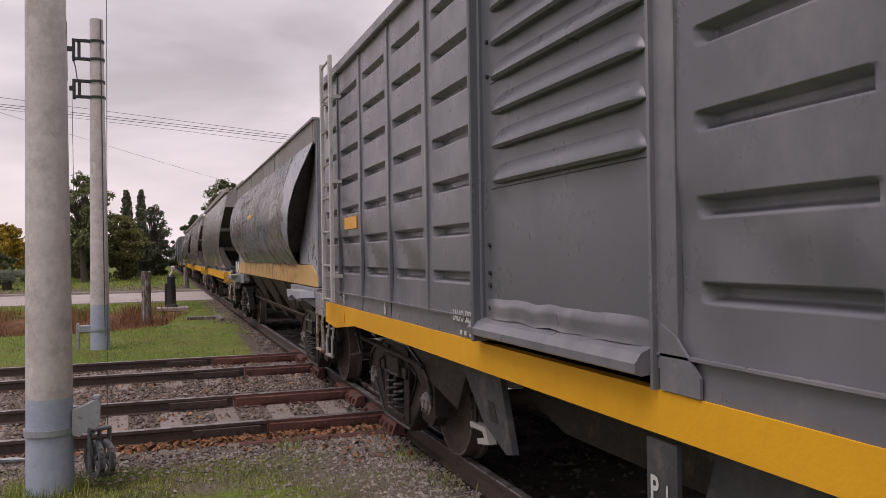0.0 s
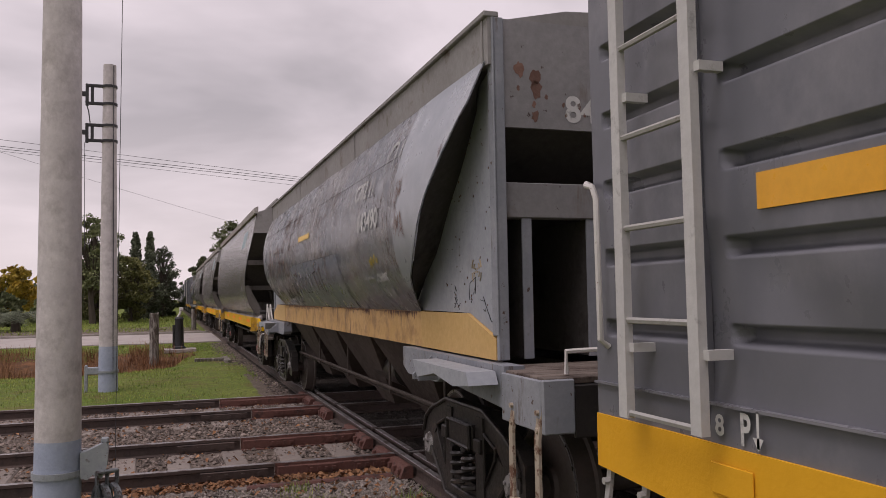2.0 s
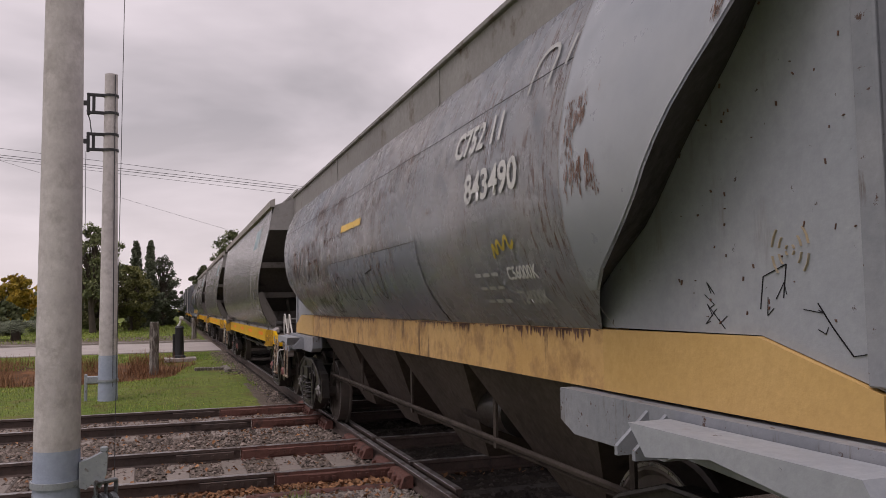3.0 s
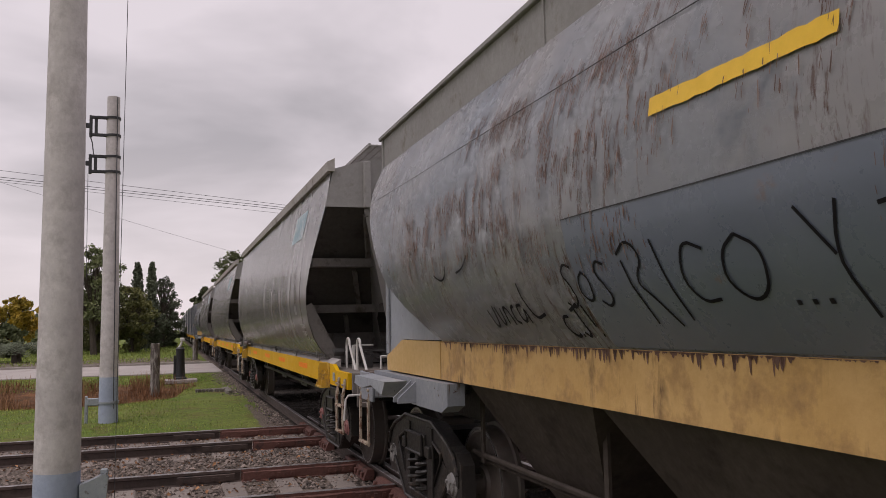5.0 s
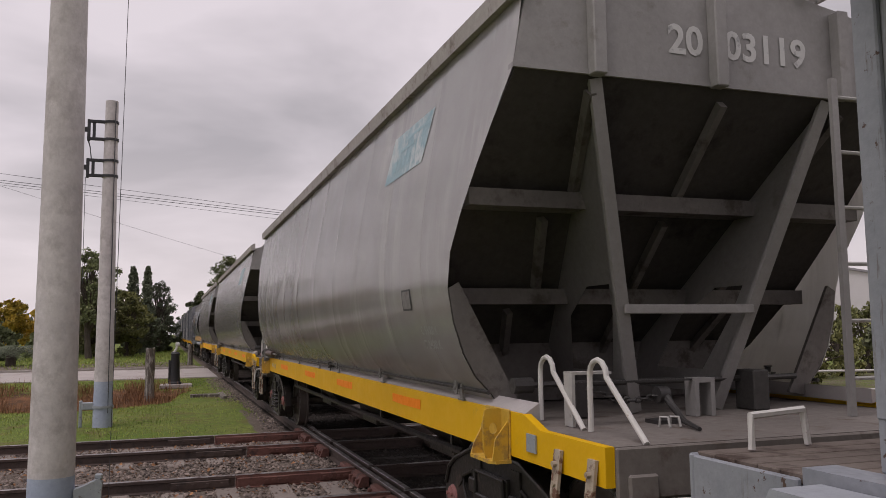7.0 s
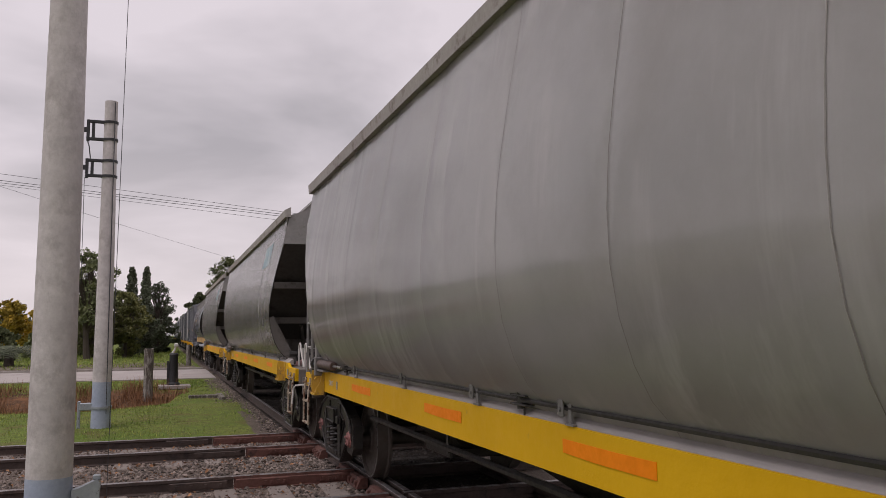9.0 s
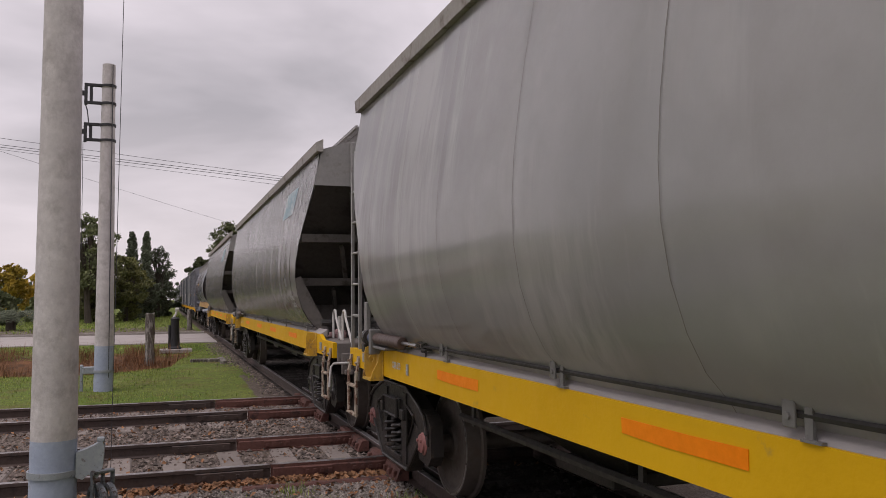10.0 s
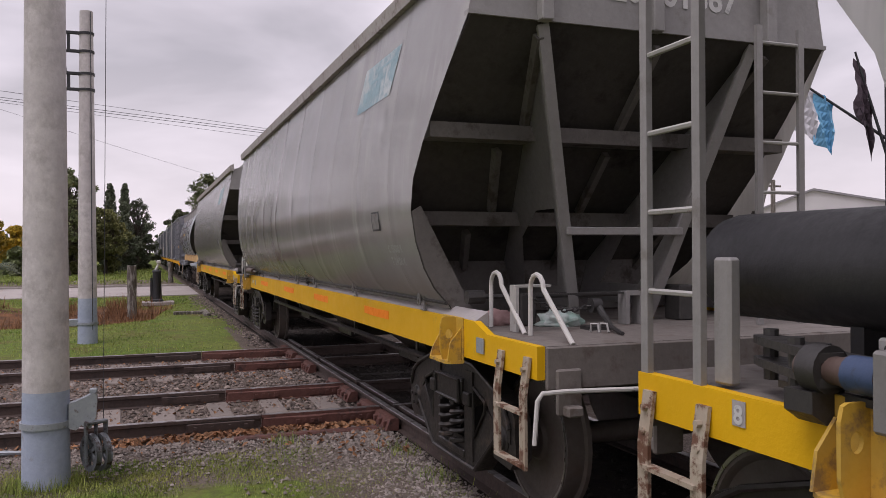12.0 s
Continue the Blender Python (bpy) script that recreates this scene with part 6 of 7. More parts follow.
def torn_sheet(w):
    """A torn plastic sheet near the coupling, hanging in folds from an added rod."""
    bm = bmesh.new()
    rows = []
    for j in range(9):
        v = j / 8
        rows.append([(-1.08 + 0.34 * u + 0.03 * math.sin(7 * v + 5 * u), 6.42 + 0.04 * math.sin(11 * u + 3 * v) + 0.03 * noise.noise((u * 4, v * 4, 2.0)),
                      1.10 - v * (0.10 + 0.30 * u) + 0.03 * noise.noise((u * 5, v * 3, 6.0))) for u in np.linspace(0, 1, 11)])
    sheet(bm, rows)
    bmesh.ops.solidify(bm, geom=bm.faces[:], thickness=0.004)
    # Rod added only to hold up the sheet.
    bm2 = bmesh.new()
    tube(bm2, [(-0.3, 5.88, 0.95), (-0.4, 6.30, 1.04), (-0.72, 6.42, 1.09), (-1.08, 6.42, 1.10)], 0.014, 6)
    part("uncoupling_rod", bm2, M_BOGIE, w, "added rod that holds the torn sheet", True)
    part("torn_plastic_sheet", bm, M_FLAGWHITE, w, "torn white plastic sheet", True)


torn_sheet(first_boxcar)


# ---- the ground ----
def ditch_side(x, y):
    """1 inside the ditch, which ends in a slanting bank short of the track."""
    edge = -0.1 + (y - 23.5) * 0.19 + 0.5 * noise.noise((y * 0.5, x * 0.4, 3.0))
    return min(max((edge - x) / 0.9, 0), 1)


def ground_z(x, y):
    z = GROUND + 0.02 * noise.noise((x * 0.5, y * 0.5, 0.3))
    ditch = math.exp(-((y - 27.5) / 4.0) ** 4) * ditch_side(x, y)
    ditch *= 0.75 + 0.5 * noise.noise((x * 0.35, y * 0.35, 8.0))
    z -= 0.78 * ditch
    if 15.5 < y < 24 and x < 2.0:
        z += 0.10 * math.sin((y - 15.5) / 8.5 * math.pi)
    return z


def lay_ground():
    xs = sorted({*np.round(np.linspace(-12, 2.0, 71), 3), *np.round(np.linspace(2.0, 9, 36), 3), -20, -30, -45, -70, -110, -200, -500, -1500, 14, 20, 30, 45, 70, 120, 250, 600, 1500})
    ys = sorted({*np.round(np.linspace(2, 37, 120), 3), *np.round(np.linspace(37, 60, 24), 3), -5, -10, -20, -40, -90, -250, -800, 70, 85, 110, 150, 220, 350, 700, 1500, 3000})
    bm = bmesh.new()
    sheet(bm, [[(x, y, ground_z(x, y)) for x in xs] for y in ys])
    g = tagged(link("ground", bm, M_GROUND, None, "", "all"), "grassy trackside ground with bare earth and a dry ditch", "ground", kind="structure")
    me = g.data
    bare, dry, shaded_at = (me.attributes.new(k, "FLOAT", "POINT") for k in ("bare", "dry", "oily"))
    for i, v in enumerate(me.vertices):
        x, y = v.co.x, v.co.y
        b = 0.0
        if 7.3 < y < 15.6:
            b = 1.0
        elif y <= 7.3:
            b = 0.30 + 0.6 * max(0, min(1, (x - 0.9) / 0.8)) + (0.25 if y > 6.9 else 0)
        if x > 1.7 + (0.3 if y > 20 else 0) and x < 6 and y < 200:
            b = 1.0
        if 46.5 < y < 60 and x < 2:
            b = 0.62
        if x >= 6 and y < 30:
            b = 0.5
        bare.data[i].value = b
        # Painted shade: the strip between the train's rails.
        shaded_at.data[i].value = 1.0 if 2.4 < x < 4.4 and y < 36.5 else 0.0
        dry.data[i].value = 0.95 * math.exp(-((y - 28.2 + 1.6 * noise.noise((x * 0.5, 3.0, 1.0))) / 4.2) ** 4) * ditch_side(x - 0.2, y) if x > -60 else 0.0
    return g


lay_ground()

bm = bmesh.new()
prism(bm, [(-300, 36.6), (NEAR_RAIL - 0.25, 37.2), (NEAR_RAIL - 0.25, 46.6), (-300, 47.4)], "z", GROUND - 0.2, GROUND + 0.035)
tagged(link("road", bm, M_ROAD), "pale concrete level crossing road", "road", kind="structure")
bm = bmesh.new()
prism(bm, [(FAR_RAIL + 0.25, 37.2), (80, 36.6), (80, 47.4), (FAR_RAIL + 0.25, 46.6)], "z", GROUND - 0.2, GROUND + 0.035)
tagged(link("road", bm, M_ROAD), "pale concrete level crossing road", "road", kind="structure")
bm = bmesh.new()
prism(bm, [(-300, 47.6), (NEAR_RAIL - 0.4, 46.8), (NEAR_RAIL - 0.4, 47.1), (-300, 47.9)], "z", GROUND - 0.2, GROUND + 0.13)
tagged(link("kerb", bm, M_ROAD), "pale concrete kerb along the road", "kerb", kind="structure")

# ---- rails ----
RAIL_WEB = [(-0.065, -0.165), (0.065, -0.165), (0.065, -0.15), (0.012, -0.135), (0.012, -0.05), (0.034, -0.038), (0.034, -0.006), (-0.034, -0.006), (-0.034, -0.038), (-0.012, -0.05), (-0.012, -0.135), (-0.065, -0.15)]
RAIL_TOP = [(-0.034, -0.006), (0.034, -0.006), (0.03, 0.0), (-0.03, 0.0)]


def rail(axis, at, a, b, web=None, name="rail", label="rust-brown rail with polished head", lift=0.0):
    bm = bmesh.new()
    prism(bm, [(u + at, v + lift) for u, v in RAIL_WEB], axis, a, b)
    r = tagged(link(name, bm, web or M_RAIL), label, "rail", "rails of the crossing tracks")
    bm = bmesh.new()
    prism(bm, [(u + at, v + lift) for u, v in RAIL_TOP], axis, a, b)
    part("rail_head", bm, M_RAILTOP, r, "worn shiny running surface")
    return r


def fishplate(parent, at, c, half, material, label):
    """A bolted plate on each side of the rail at y = at, about x = c."""
    for s in (-1, 1):
        bm2 = bmesh.new()
        prism(bm2, [(at + s * 0.049, -0.135), (at + s * 0.058, -0.13), (at + s * 0.062, -0.05), (at + s * 0.049, -0.042)], "x", c - half, c + half)
        for k in range(4):
            p = c - half + half * (0.25 + 0.5 * k)
            box(bm2, p - 0.018, p + 0.018, at + s * 0.055, at + s * 0.078, -0.108, -0.072)
        part("fishplate", bm2, material, parent, label)


for x in (NEAR_RAIL, FAR_RAIL):
    rail("y", x, -25, 420)
for a, b in zip((7.2, *CROSS_RAILS), (*CROSS_RAILS, 16.2)):
    rail("y", NEAR_RAIL + 0.15, a + 0.09, b - 0.09, label="rust-brown inner check rail")
for y, joint in zip(CROSS_RAILS, (1.08, 0.87, 1.25, 0.85)):
    r = rail("x", y, -60, joint - 0.004)
    fishplate(r, y, joint - 0.42, 0.34, M_RAIL, "bolted fishplate")
    r = rail("x", y, joint + 0.004, NEAR_RAIL - 0.085, M_REDRAIL, label="red-rusted crossing rail casting")
    fishplate(r, y, joint + 0.5, 0.16, M_REDRAIL, "bolted casting lug")
    fishplate(r, y, NEAR_RAIL - 0.36, 0.18, M_REDRAIL, "bolted casting lug")
    bm = bmesh.new()
    box(bm, joint + 0.02, NEAR_RAIL - 0.10, y - 0.048, y + 0.048, -0.150, -0.036, 0.01)
    part("casting_web", bm, M_REDRAIL, r, "solid rusted casting")
    rail("x", y, NEAR_RAIL + 0.085, FAR_RAIL - 0.085)
    rail("x", y, FAR_RAIL + 0.085, 40)
    # castings that hold the corner of the crossing
    for s in (-1, 1):
        bm = bmesh.new()
        yy = y + s * 0.36
        prism(bm, [(NEAR_RAIL - 0.19, -0.15), (NEAR_RAIL - 0.05, -0.15), (NEAR_RAIL - 0.05, -0.03), (NEAR_RAIL - 0.09, -0.02), (NEAR_RAIL - 0.14, -0.03)], "y", yy - 0.28, yy + 0.28)
        for k in range(3):
            p = yy - 0.18 + 0.18 * k
            box(bm, NEAR_RAIL - 0.20, NEAR_RAIL - 0.15, p - 0.03, p + 0.03, -0.12, -0.06, 0.008)
        tagged(link("crossing_casting", bm, M_REDRAIL), "red-rusted bolted crossing casting beside the rail", "rail casting", "castings of the rail crossing")
bm = bmesh.new()
box(bm, 0.75, 2.25, 8.30, 8.42, -0.2, -0.13, 0.02)
tagged(link("steel_bar", bm, M_REDRAIL), "rusted steel bar lying by the rail", "bar")

# sleepers of the two crossing tracks
sleeper_mesh = None
for y0, y1 in ((CROSS_RAILS[0], CROSS_RAILS[1]), (CROSS_RAILS[2], CROSS_RAILS[3])):
    for k in range(34):
        x = 2.0 - 0.62 * k + random.uniform(-0.03, 0.03)
        if sleeper_mesh is None:
            bm = bmesh.new()
            box(bm, -0.13, 0.13, -1.32, 1.32, -0.12, 0.0, 0.015)
            o = link("sleeper", bm, M_SLEEPER)
            sleeper_mesh = o.data
        else:
            o = new("sleeper", sleeper_mesh)
        o.location = (x, (y0 + y1) / 2 + random.uniform(-0.04, 0.04), -0.146 + random.uniform(-0.012, 0.0))
        o.rotation_euler = (0, 0, radians(random.uniform(-2, 2)))
        tagged(o, "grey concrete sleeper half sunk in ballast", "sleeper", "sleepers of the crossing tracks")
dark_mesh = None
for k in range(64):
    y = 1.0 + 0.62 * k
    if any(abs(y - c) < 0.35 for c in CROSS_RAILS) or 36.4 < y:
        continue
    if dark_mesh is None:
        bm = bmesh.new()
        box(bm, -1.35, 1.35, -0.12, 0.12, -0.12, 0.0, 0.015)
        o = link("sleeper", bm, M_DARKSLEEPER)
        dark_mesh = o.data
    else:
        o = new("sleeper", dark_mesh)
    o.location = (TRACK_X, y, -0.172)
    tagged(o, "dark timber sleeper under the train", "sleeper", "sleepers under the train")


# ---- scattered stuff ----
def scatter(name, material, spots, make, label, category):
    verts, faces = [], []
    for s in spots:
        vs, fs = make(*s)
        k = len(verts)
        verts += vs
        faces += [tuple(k + i for i in f) for f in fs]
    me = bpy.data.meshes.new(name)
    me.from_pydata(verts, [], faces)
    me.materials.append(material)
    o = new(name, me)
    return tagged(o, label, category, kind="stuff")


ROCK_F = [(0, 2, 4), (2, 1, 4), (1, 3, 4), (3, 0, 4), (2, 0, 5), (1, 2, 5), (3, 1, 5), (0, 3, 5)]


def rock(x, y, z, r):
    a = random.uniform(0, 6.3)
    ca, sa = math.cos(a), math.sin(a)
    vs = []
    for p in ((1, 0, 0), (-1, 0, 0), (0, 1, 0), (0, -1, 0), (0, 0, 1), (0, 0, -1)):
        k = r * random.uniform(0.65, 1.25)
        px, py, pz = p[0] * k + random.uniform(-.25, .25) * r, p[1] * k * 0.8 + random.uniform(-.25, .25) * r, p[2] * k * 0.7
        vs.append((x + px * ca - py * sa, y + px * sa + py * ca, z + pz))
    return vs, ROCK_F


def near_rail(y):
    return any(abs(y - c) < 0.05 for c in CROSS_RAILS)


rng = random.Random(4)
spots = []
while len(spots) < 26000:
    x, y = rng.uniform(-7, 2.4), rng.uniform(8.2, 15.4)
    if near_rail(y):
        continue
    if CROSS_RAILS[0] - 0.1 < y < CROSS_RAILS[1] + .1 or CROSS_RAILS[2] - .1 < y < CROSS_RAILS[3] + .1:
        if (2.0 - x + 0.16) % 0.62 < 0.30 and rng.random() < (0.97 if 0.05 < y - CROSS_RAILS[0] < 1.05 or 0.05 < y - CROSS_RAILS[2] < 0.8 else 0.15):
            continue
    spots.append((x, y, GROUND + rng.uniform(-0.01, 0.02), rng.uniform(0.012, 0.042)))
# Stones under the train, with shade put into their colour.
oily = []
for k in range(7000):
    x, y = rng.uniform(2.5, 4.2), rng.uniform(4, 34)
    if not near_rail(y):
        oily.append((x, y, GROUND + rng.uniform(-0.02, 0.0), rng.uniform(0.02, 0.05)))
gravel = []
for k in range(9000):
    x = 2.38 - abs(rng.gauss(0, 0.6))
    gravel.append((x, rng.uniform(3.0, 8.3), GROUND + rng.uniform(-0.01, 0.015), rng.uniform(0.007, 0.030)))
for k in range(2500):
    x = 2.3 - abs(rng.gauss(0, 0.35))
    spots.append((x, rng.uniform(15.3, 36), GROUND + rng.uniform(-0.01, 0.02), rng.uniform(0.012, 0.04)))
for k in range(6500):
    gravel.append((rng.uniform(-3, 2.2), 8.6 - abs(rng.gauss(0, 0.55)), GROUND + rng.uniform(-0.005, 0.012), rng.uniform(0.008, 0.028)))
scatter("ballast", M_STONE, spots, rock, "grey-brown ballast stones between the rails", "ballast")
scatter("gravel", M_GRAVEL, gravel, rock, "pale fine gravel in patchy grass", "gravel")
scatter("ballast", M_UNDERSTONE, oily, rock, "oily ballast stones under the train, darkened for shade", "ballast")


def blade(x, y, z, h, w):
    a, b = rng.uniform(0, 6.3), rng.uniform(-0.5, 0.5)
    dx, dy = math.cos(a) * w, math.sin(a) * w
    lx, ly = math.cos(a + 1.57 + b) * h * rng.uniform(0.1, 0.7), math.sin(a + 1.57 + b) * h * rng.uniform(0.1, 0.7)
    return [(x - dx, y - dy, z), (x + dx, y + dy, z), (x + lx, y + ly, z + h)], [(0, 1, 2)]


spots = []
for k in range(300000):
    if len(spots) > 150000:
        break
    x, y = rng.uniform(-4, 2.3), rng.uniform(3.6, 8.4)
    f = 1.2 * noise.noise((x * 1.3, y * 1.3, 2.0)) + 0.62 - 0.55 * max(0, (x - 0.9) / 1.4) - (0.7 if y > 7.9 else 0)
    if rng.random() < f:
        spots.append((x, y, GROUND - 0.01, rng.uniform(0.010, 0.042), rng.uniform(0.003, 0.0055)))
for cx, cy in ((2.25, 6.4), (2.3, 5.3), (2.2, 7.3), (1.2, 8.1), (2.35, 4.6)):
    for k in range(160):
        spots.append((cx + rng.gauss(0, 0.10), cy + rng.gauss(0, 0.16), GROUND - 0.01, rng.uniform(0.03, 0.12), 0.005))
for k in range(700):
    a, d = rng.uniform(0, 6.3), rng.gauss(0.24, 0.06)
    spots.append((-0.86 + d * math.cos(a), 7.33 + d * math.sin(a), GROUND - 0.01, rng.uniform(0.04, 0.16), 0.004))
for k in range(80000):
    x, y = rng.uniform(-9, 2.2), rng.uniform(15.2, 33.0)
    f = noise.noise((x * 0.6, y * 0.6, 5.0)) + 0.7 - 0.8 * max(0, (x - 0.9) / 1.2) - (1.2 * ditch_side(x, y) if y > 22.5 else 0)
    if rng.random() < f:
        spots.append((x, y, ground_z(x, y) - 0.01, rng.uniform(0.02, 0.07), rng.uniform(0.004, 0.009)))
for k in range(16000):
    x, y = rng.uniform(-14, 1.6), rng.uniform(31.5, 36.4)
    spots.append((x, y, ground_z(x, y) - 0.01, rng.uniform(0.03, 0.10), rng.uniform(0.006, 0.014)))
for k in range(30000):
    x, y = rng.uniform(-25, 1.8), rng.uniform(52, 120)
    spots.append((x, y, GROUND - 0.02, rng.uniform(0.05, 0.16), rng.uniform(0.02, 0.05)))
scatter("grass", M_GRASS, spots, blade, "short patchy green grass on the verge", "grass")
spots = []
for k in range(42000):
    x, y = rng.uniform(-11, 0.9), rng.uniform(22.6, 32.8)
    f = (0.55 + 1.6 * noise.noise((x * 0.8, y * 0.5, 6.0)) - max(0, (24.6 - y) * 0.5)) * ditch_side(x, y)
    if rng.random() < f:
        spots.append((x, y, ground_z(x, y) - 0.02, (0.08 + 0.45 * rng.random() ** 2), rng.uniform(0.006, 0.016)))
scatter("dry_weeds", M_DRY, spots, blade, "dry brown weeds in the ditch", "weeds")


def leaf(x, y, z, r):
    a, t, u = rng.uniform(0, 6.3), rng.uniform(-0.7, 0.7), rng.uniform(-0.7, 0.7)
    c, s = math.cos(a) * r, math.sin(a) * r
    return [(x + c, y + s, z + t * r), (x - s * 0.6, y + c * 0.6, z + u * r + 0.01), (x - c, y - s, z - t * r), (x + s * 0.6, y - c * 0.6, z - u * r + 0.008)], [(0, 1, 2, 3)]


spots = [(rng.gauss(0.7, 1.0), 8.58 + rng.gauss(0, 0.10), GROUND + 0.03, rng.uniform(0.02, 0.045)) for k in range(900)]
spots += [(rng.uniform(-4, 2.2), rng.uniform(7.9, 14.8), GROUND + 0.03, rng.uniform(0.012, 0.036)) for k in range(1200)]
spots += [(rng.uniform(1.5, 2.3), rng.uniform(7.2, 8.6), GROUND + 0.03, rng.uniform(0.02, 0.04)) for k in range(90)]
scatter("fallen_leaves", M_FALLEN, [s for s in spots if not near_rail(s[1])], leaf, "fallen brown leaves along the rail", "leaves")


# ---- poles ----
def pole(x, y, r0, r1, height, paint_z, lean):
    p = tagged(empty("utility_pole", (x, y, GROUND - 0.05)), "round whitewashed concrete pole with pale blue foot", "pole", "concrete poles")
    n = 24

    def rad(z):
        return r0 + (r1 - r0) * z / height
    for name, z0, z1, m, lab in (("foot", 0, paint_z, M_POLEBLUE, "pale blue limewashed foot"), ("shaft", paint_z, height, M_POLE, "whitewashed shaft")):
        bm = bmesh.new()
        zs = np.linspace(z0, z1, 14)
        lathe(bm, [(z, rad(z) + 0.002 * noise.noise((z * 2, x, 0))) for z in zs], n, "z")
        part(name, bm, m, p, lab, True)
    p.rotation_euler = (0, radians(lean), 0)
    return p, rad


P1 = pole(-0.842, 7.35, 0.184, 0.124, 8.0, 0.83, 0.1)[0]
bm = bmesh.new()
lathe(bm, [(0.535, 0.183), (0.535, 0.197), (0.585, 0.197), (0.585, 0.183)], 24, "z", cap=False)
box(bm, 0.17, 0.24, -0.04, 0.03, 0.53, 0.60, 0.01)
part("pole_band", bm, M_GALV, P1, "rusted steel band")
bm = bmesh.new()
prism(bm, [(0.175, 0.52), (0.175, 0.72), (0.24, 0.74), (0.37, 0.80), (0.39, 0.76), (0.38, 0.60), (0.34, 0.50), (0.27, 0.54), (0.23, 0.50)], "y", -0.09, 0.02)
box(bm, 0.33, 0.39, -0.07, -0.01, 0.79, 0.83, 0.008)
part("bracket", bm, M_GALV, P1, "pale blue cast bracket")

pul = tagged(empty("pulley_block", (-0.47, 7.27, 0.12)), "grey steel double pulley block hanging from a pole bracket", "pulley")
for k, dx in enumerate((-0.03, 0.05)):
    bm = bmesh.new()
    lathe(bm, [(-0.022, 0.155), (-0.012, 0.142), (0.012, 0.142), (0.022, 0.155), (0.022, 0.12), (0.008, 0.11), (-0.008, 0.11), (-0.022, 0.12), (-0.022, 0.155)], 28, cap=False)
    lathe(bm, [(-0.025, 0.03), (0.025, 0.03)], 12)
    for q in range(5):
        a = 2 * math.pi * q / 5
        bar(bm, (0, 0.02 * math.cos(a), 0.02 * math.sin(a)), (0, 0.115 * math.cos(a), 0.115 * math.sin(a)), 0.03, 0.014, (1, 0, 0))
    o = part("pulley_wheel", bm, M_PULLEY, pul, "worn grey spoked pulley wheel", True)
    o.matrix_basis = pose(dx, 0, -0.03, 0, 0, 28)
bm = bmesh.new()
for dx in (-0.075, 0.01, 0.095):
    bar(bm, (dx, 0.0, 0.22), (dx, 0.0, -0.12), 0.05, 0.012, (1, 0, 0))
box(bm, -0.08, 0.10, -0.03, 0.03, 0.20, 0.23, 0.008)
o = part("yoke", bm, M_PULLEY, pul, "grey yoke plates")
o.matrix_basis = pose(0, 0, 0, 0, 0, 28)

# slack cables lying near the pole
for k in range(4):
    bm = bmesh.new()
    z = GROUND + 0.02 + 0.008 * k
    tube(bm, [(-2.1, 8.30 + 0.05 * k, z), (-1.6, 8.50 - 0.03 * k, z + 0.03), (-1.3, 8.58 - 0.06 * k, z + 0.02 * (k % 2)), (-1.08, 8.44 - 0.02 * k, z + 0.01)], 0.012, 6)
    tagged(link("cable", bm, M_GALV, None, "", True), "pale grey cable lying slack in the grass", "cable", "slack cables by the pole")

P2, rad2 = pole(-1.155, 17.85, 0.19, 0.125, 6.83, 1.03, 0.0)
for z in (6.35, 5.98, 5.53, 5.21):
    bm = bmesh.new()
    lathe(bm, [(z, rad2(z) + 0.002), (z, rad2(z) + 0.02), (z + 0.05, rad2(z) + 0.02), (z + 0.05, rad2(z) + 0.002)], 20, "z", cap=False)
    part("pole_band", bm, M_IRON, P2, "black iron band")
for z0, z1 in ((6.01, 6.38), (5.24, 5.56)):
    bm = bmesh.new()
    for z in (z0, z1):
        box(bm, -0.42, -0.10, -0.03, 0.03, z - 0.025, z + 0.035, 0.006)
    box(bm, -0.36, -0.30, -0.02, 0.02, z0, z1, 0.005)
    box(bm, -0.46, -0.40, -0.03, 0.03, z0 - 0.05, z1 + 0.04, 0.01)
    box(bm, -0.58 if z0 > 6 else -0.52, -0.42, -0.025, 0.025, (z0 + z1) / 2 - 0.04, (z0 + z1) / 2 + 0.06, 0.01)
    part("insulator_bracket", bm, M_IRON, P2, "black iron insulator bracket")
bm = bmesh.new()
tube(bm, [(-0.56, 0, 5.55), (-0.56, 0, 6.75)], 0.016, 6)
tube(bm, [(-0.46, 0, 6.05), (-0.40, 0, 5.85), (-0.37, 0, 5.6), (-0.46, 0, 5.5)], 0.012, 6)
tube(bm, [(-0.47, 0, 5.2), (-0.46, 0, 3.0)], 0.006, 5)
tube(bm, [(0.10, -0.15, 0.4), (0.085, -0.13, 6.8)], 0.010, 5)
part("lead_wire", bm, M_WIRE, P2, "dark lead wires", True)
bm = bmesh.new()
lathe(bm, [(0.50, rad2(0.5) + 0.002), (0.50, rad2(0.5) + 0.018), (0.55, rad2(0.5) + 0.018), (0.55, rad2(0.5) + 0.002)], 20, "z", cap=False)
box(bm, -0.40, -0.17, -0.06, 0.03, 0.47, 0.62, 0.015)
box(bm, -0.44, -0.38, -0.04, 0.02, 0.10, 0.66, 0.012)
part("bracket", bm, M_GALV, P2, "grey cast bracket with hanging rod")


def wire(pts, r, label="thin grey overhead wire"):
    bm2 = bmesh.new()
    tube(bm2, pts, r, 5)
    return tagged(link("overhead_wire", bm2, M_WIRE), label, "wire", "overhead wires")


def span(a, b, sag, r, n=14):
    a, b = Vector(a), Vector(b)
    wire([a.lerp(b, k / n) - Vector((0, 0, sag * 4 * (k / n) * (1 - k / n))) for k in range(n + 1)], r)


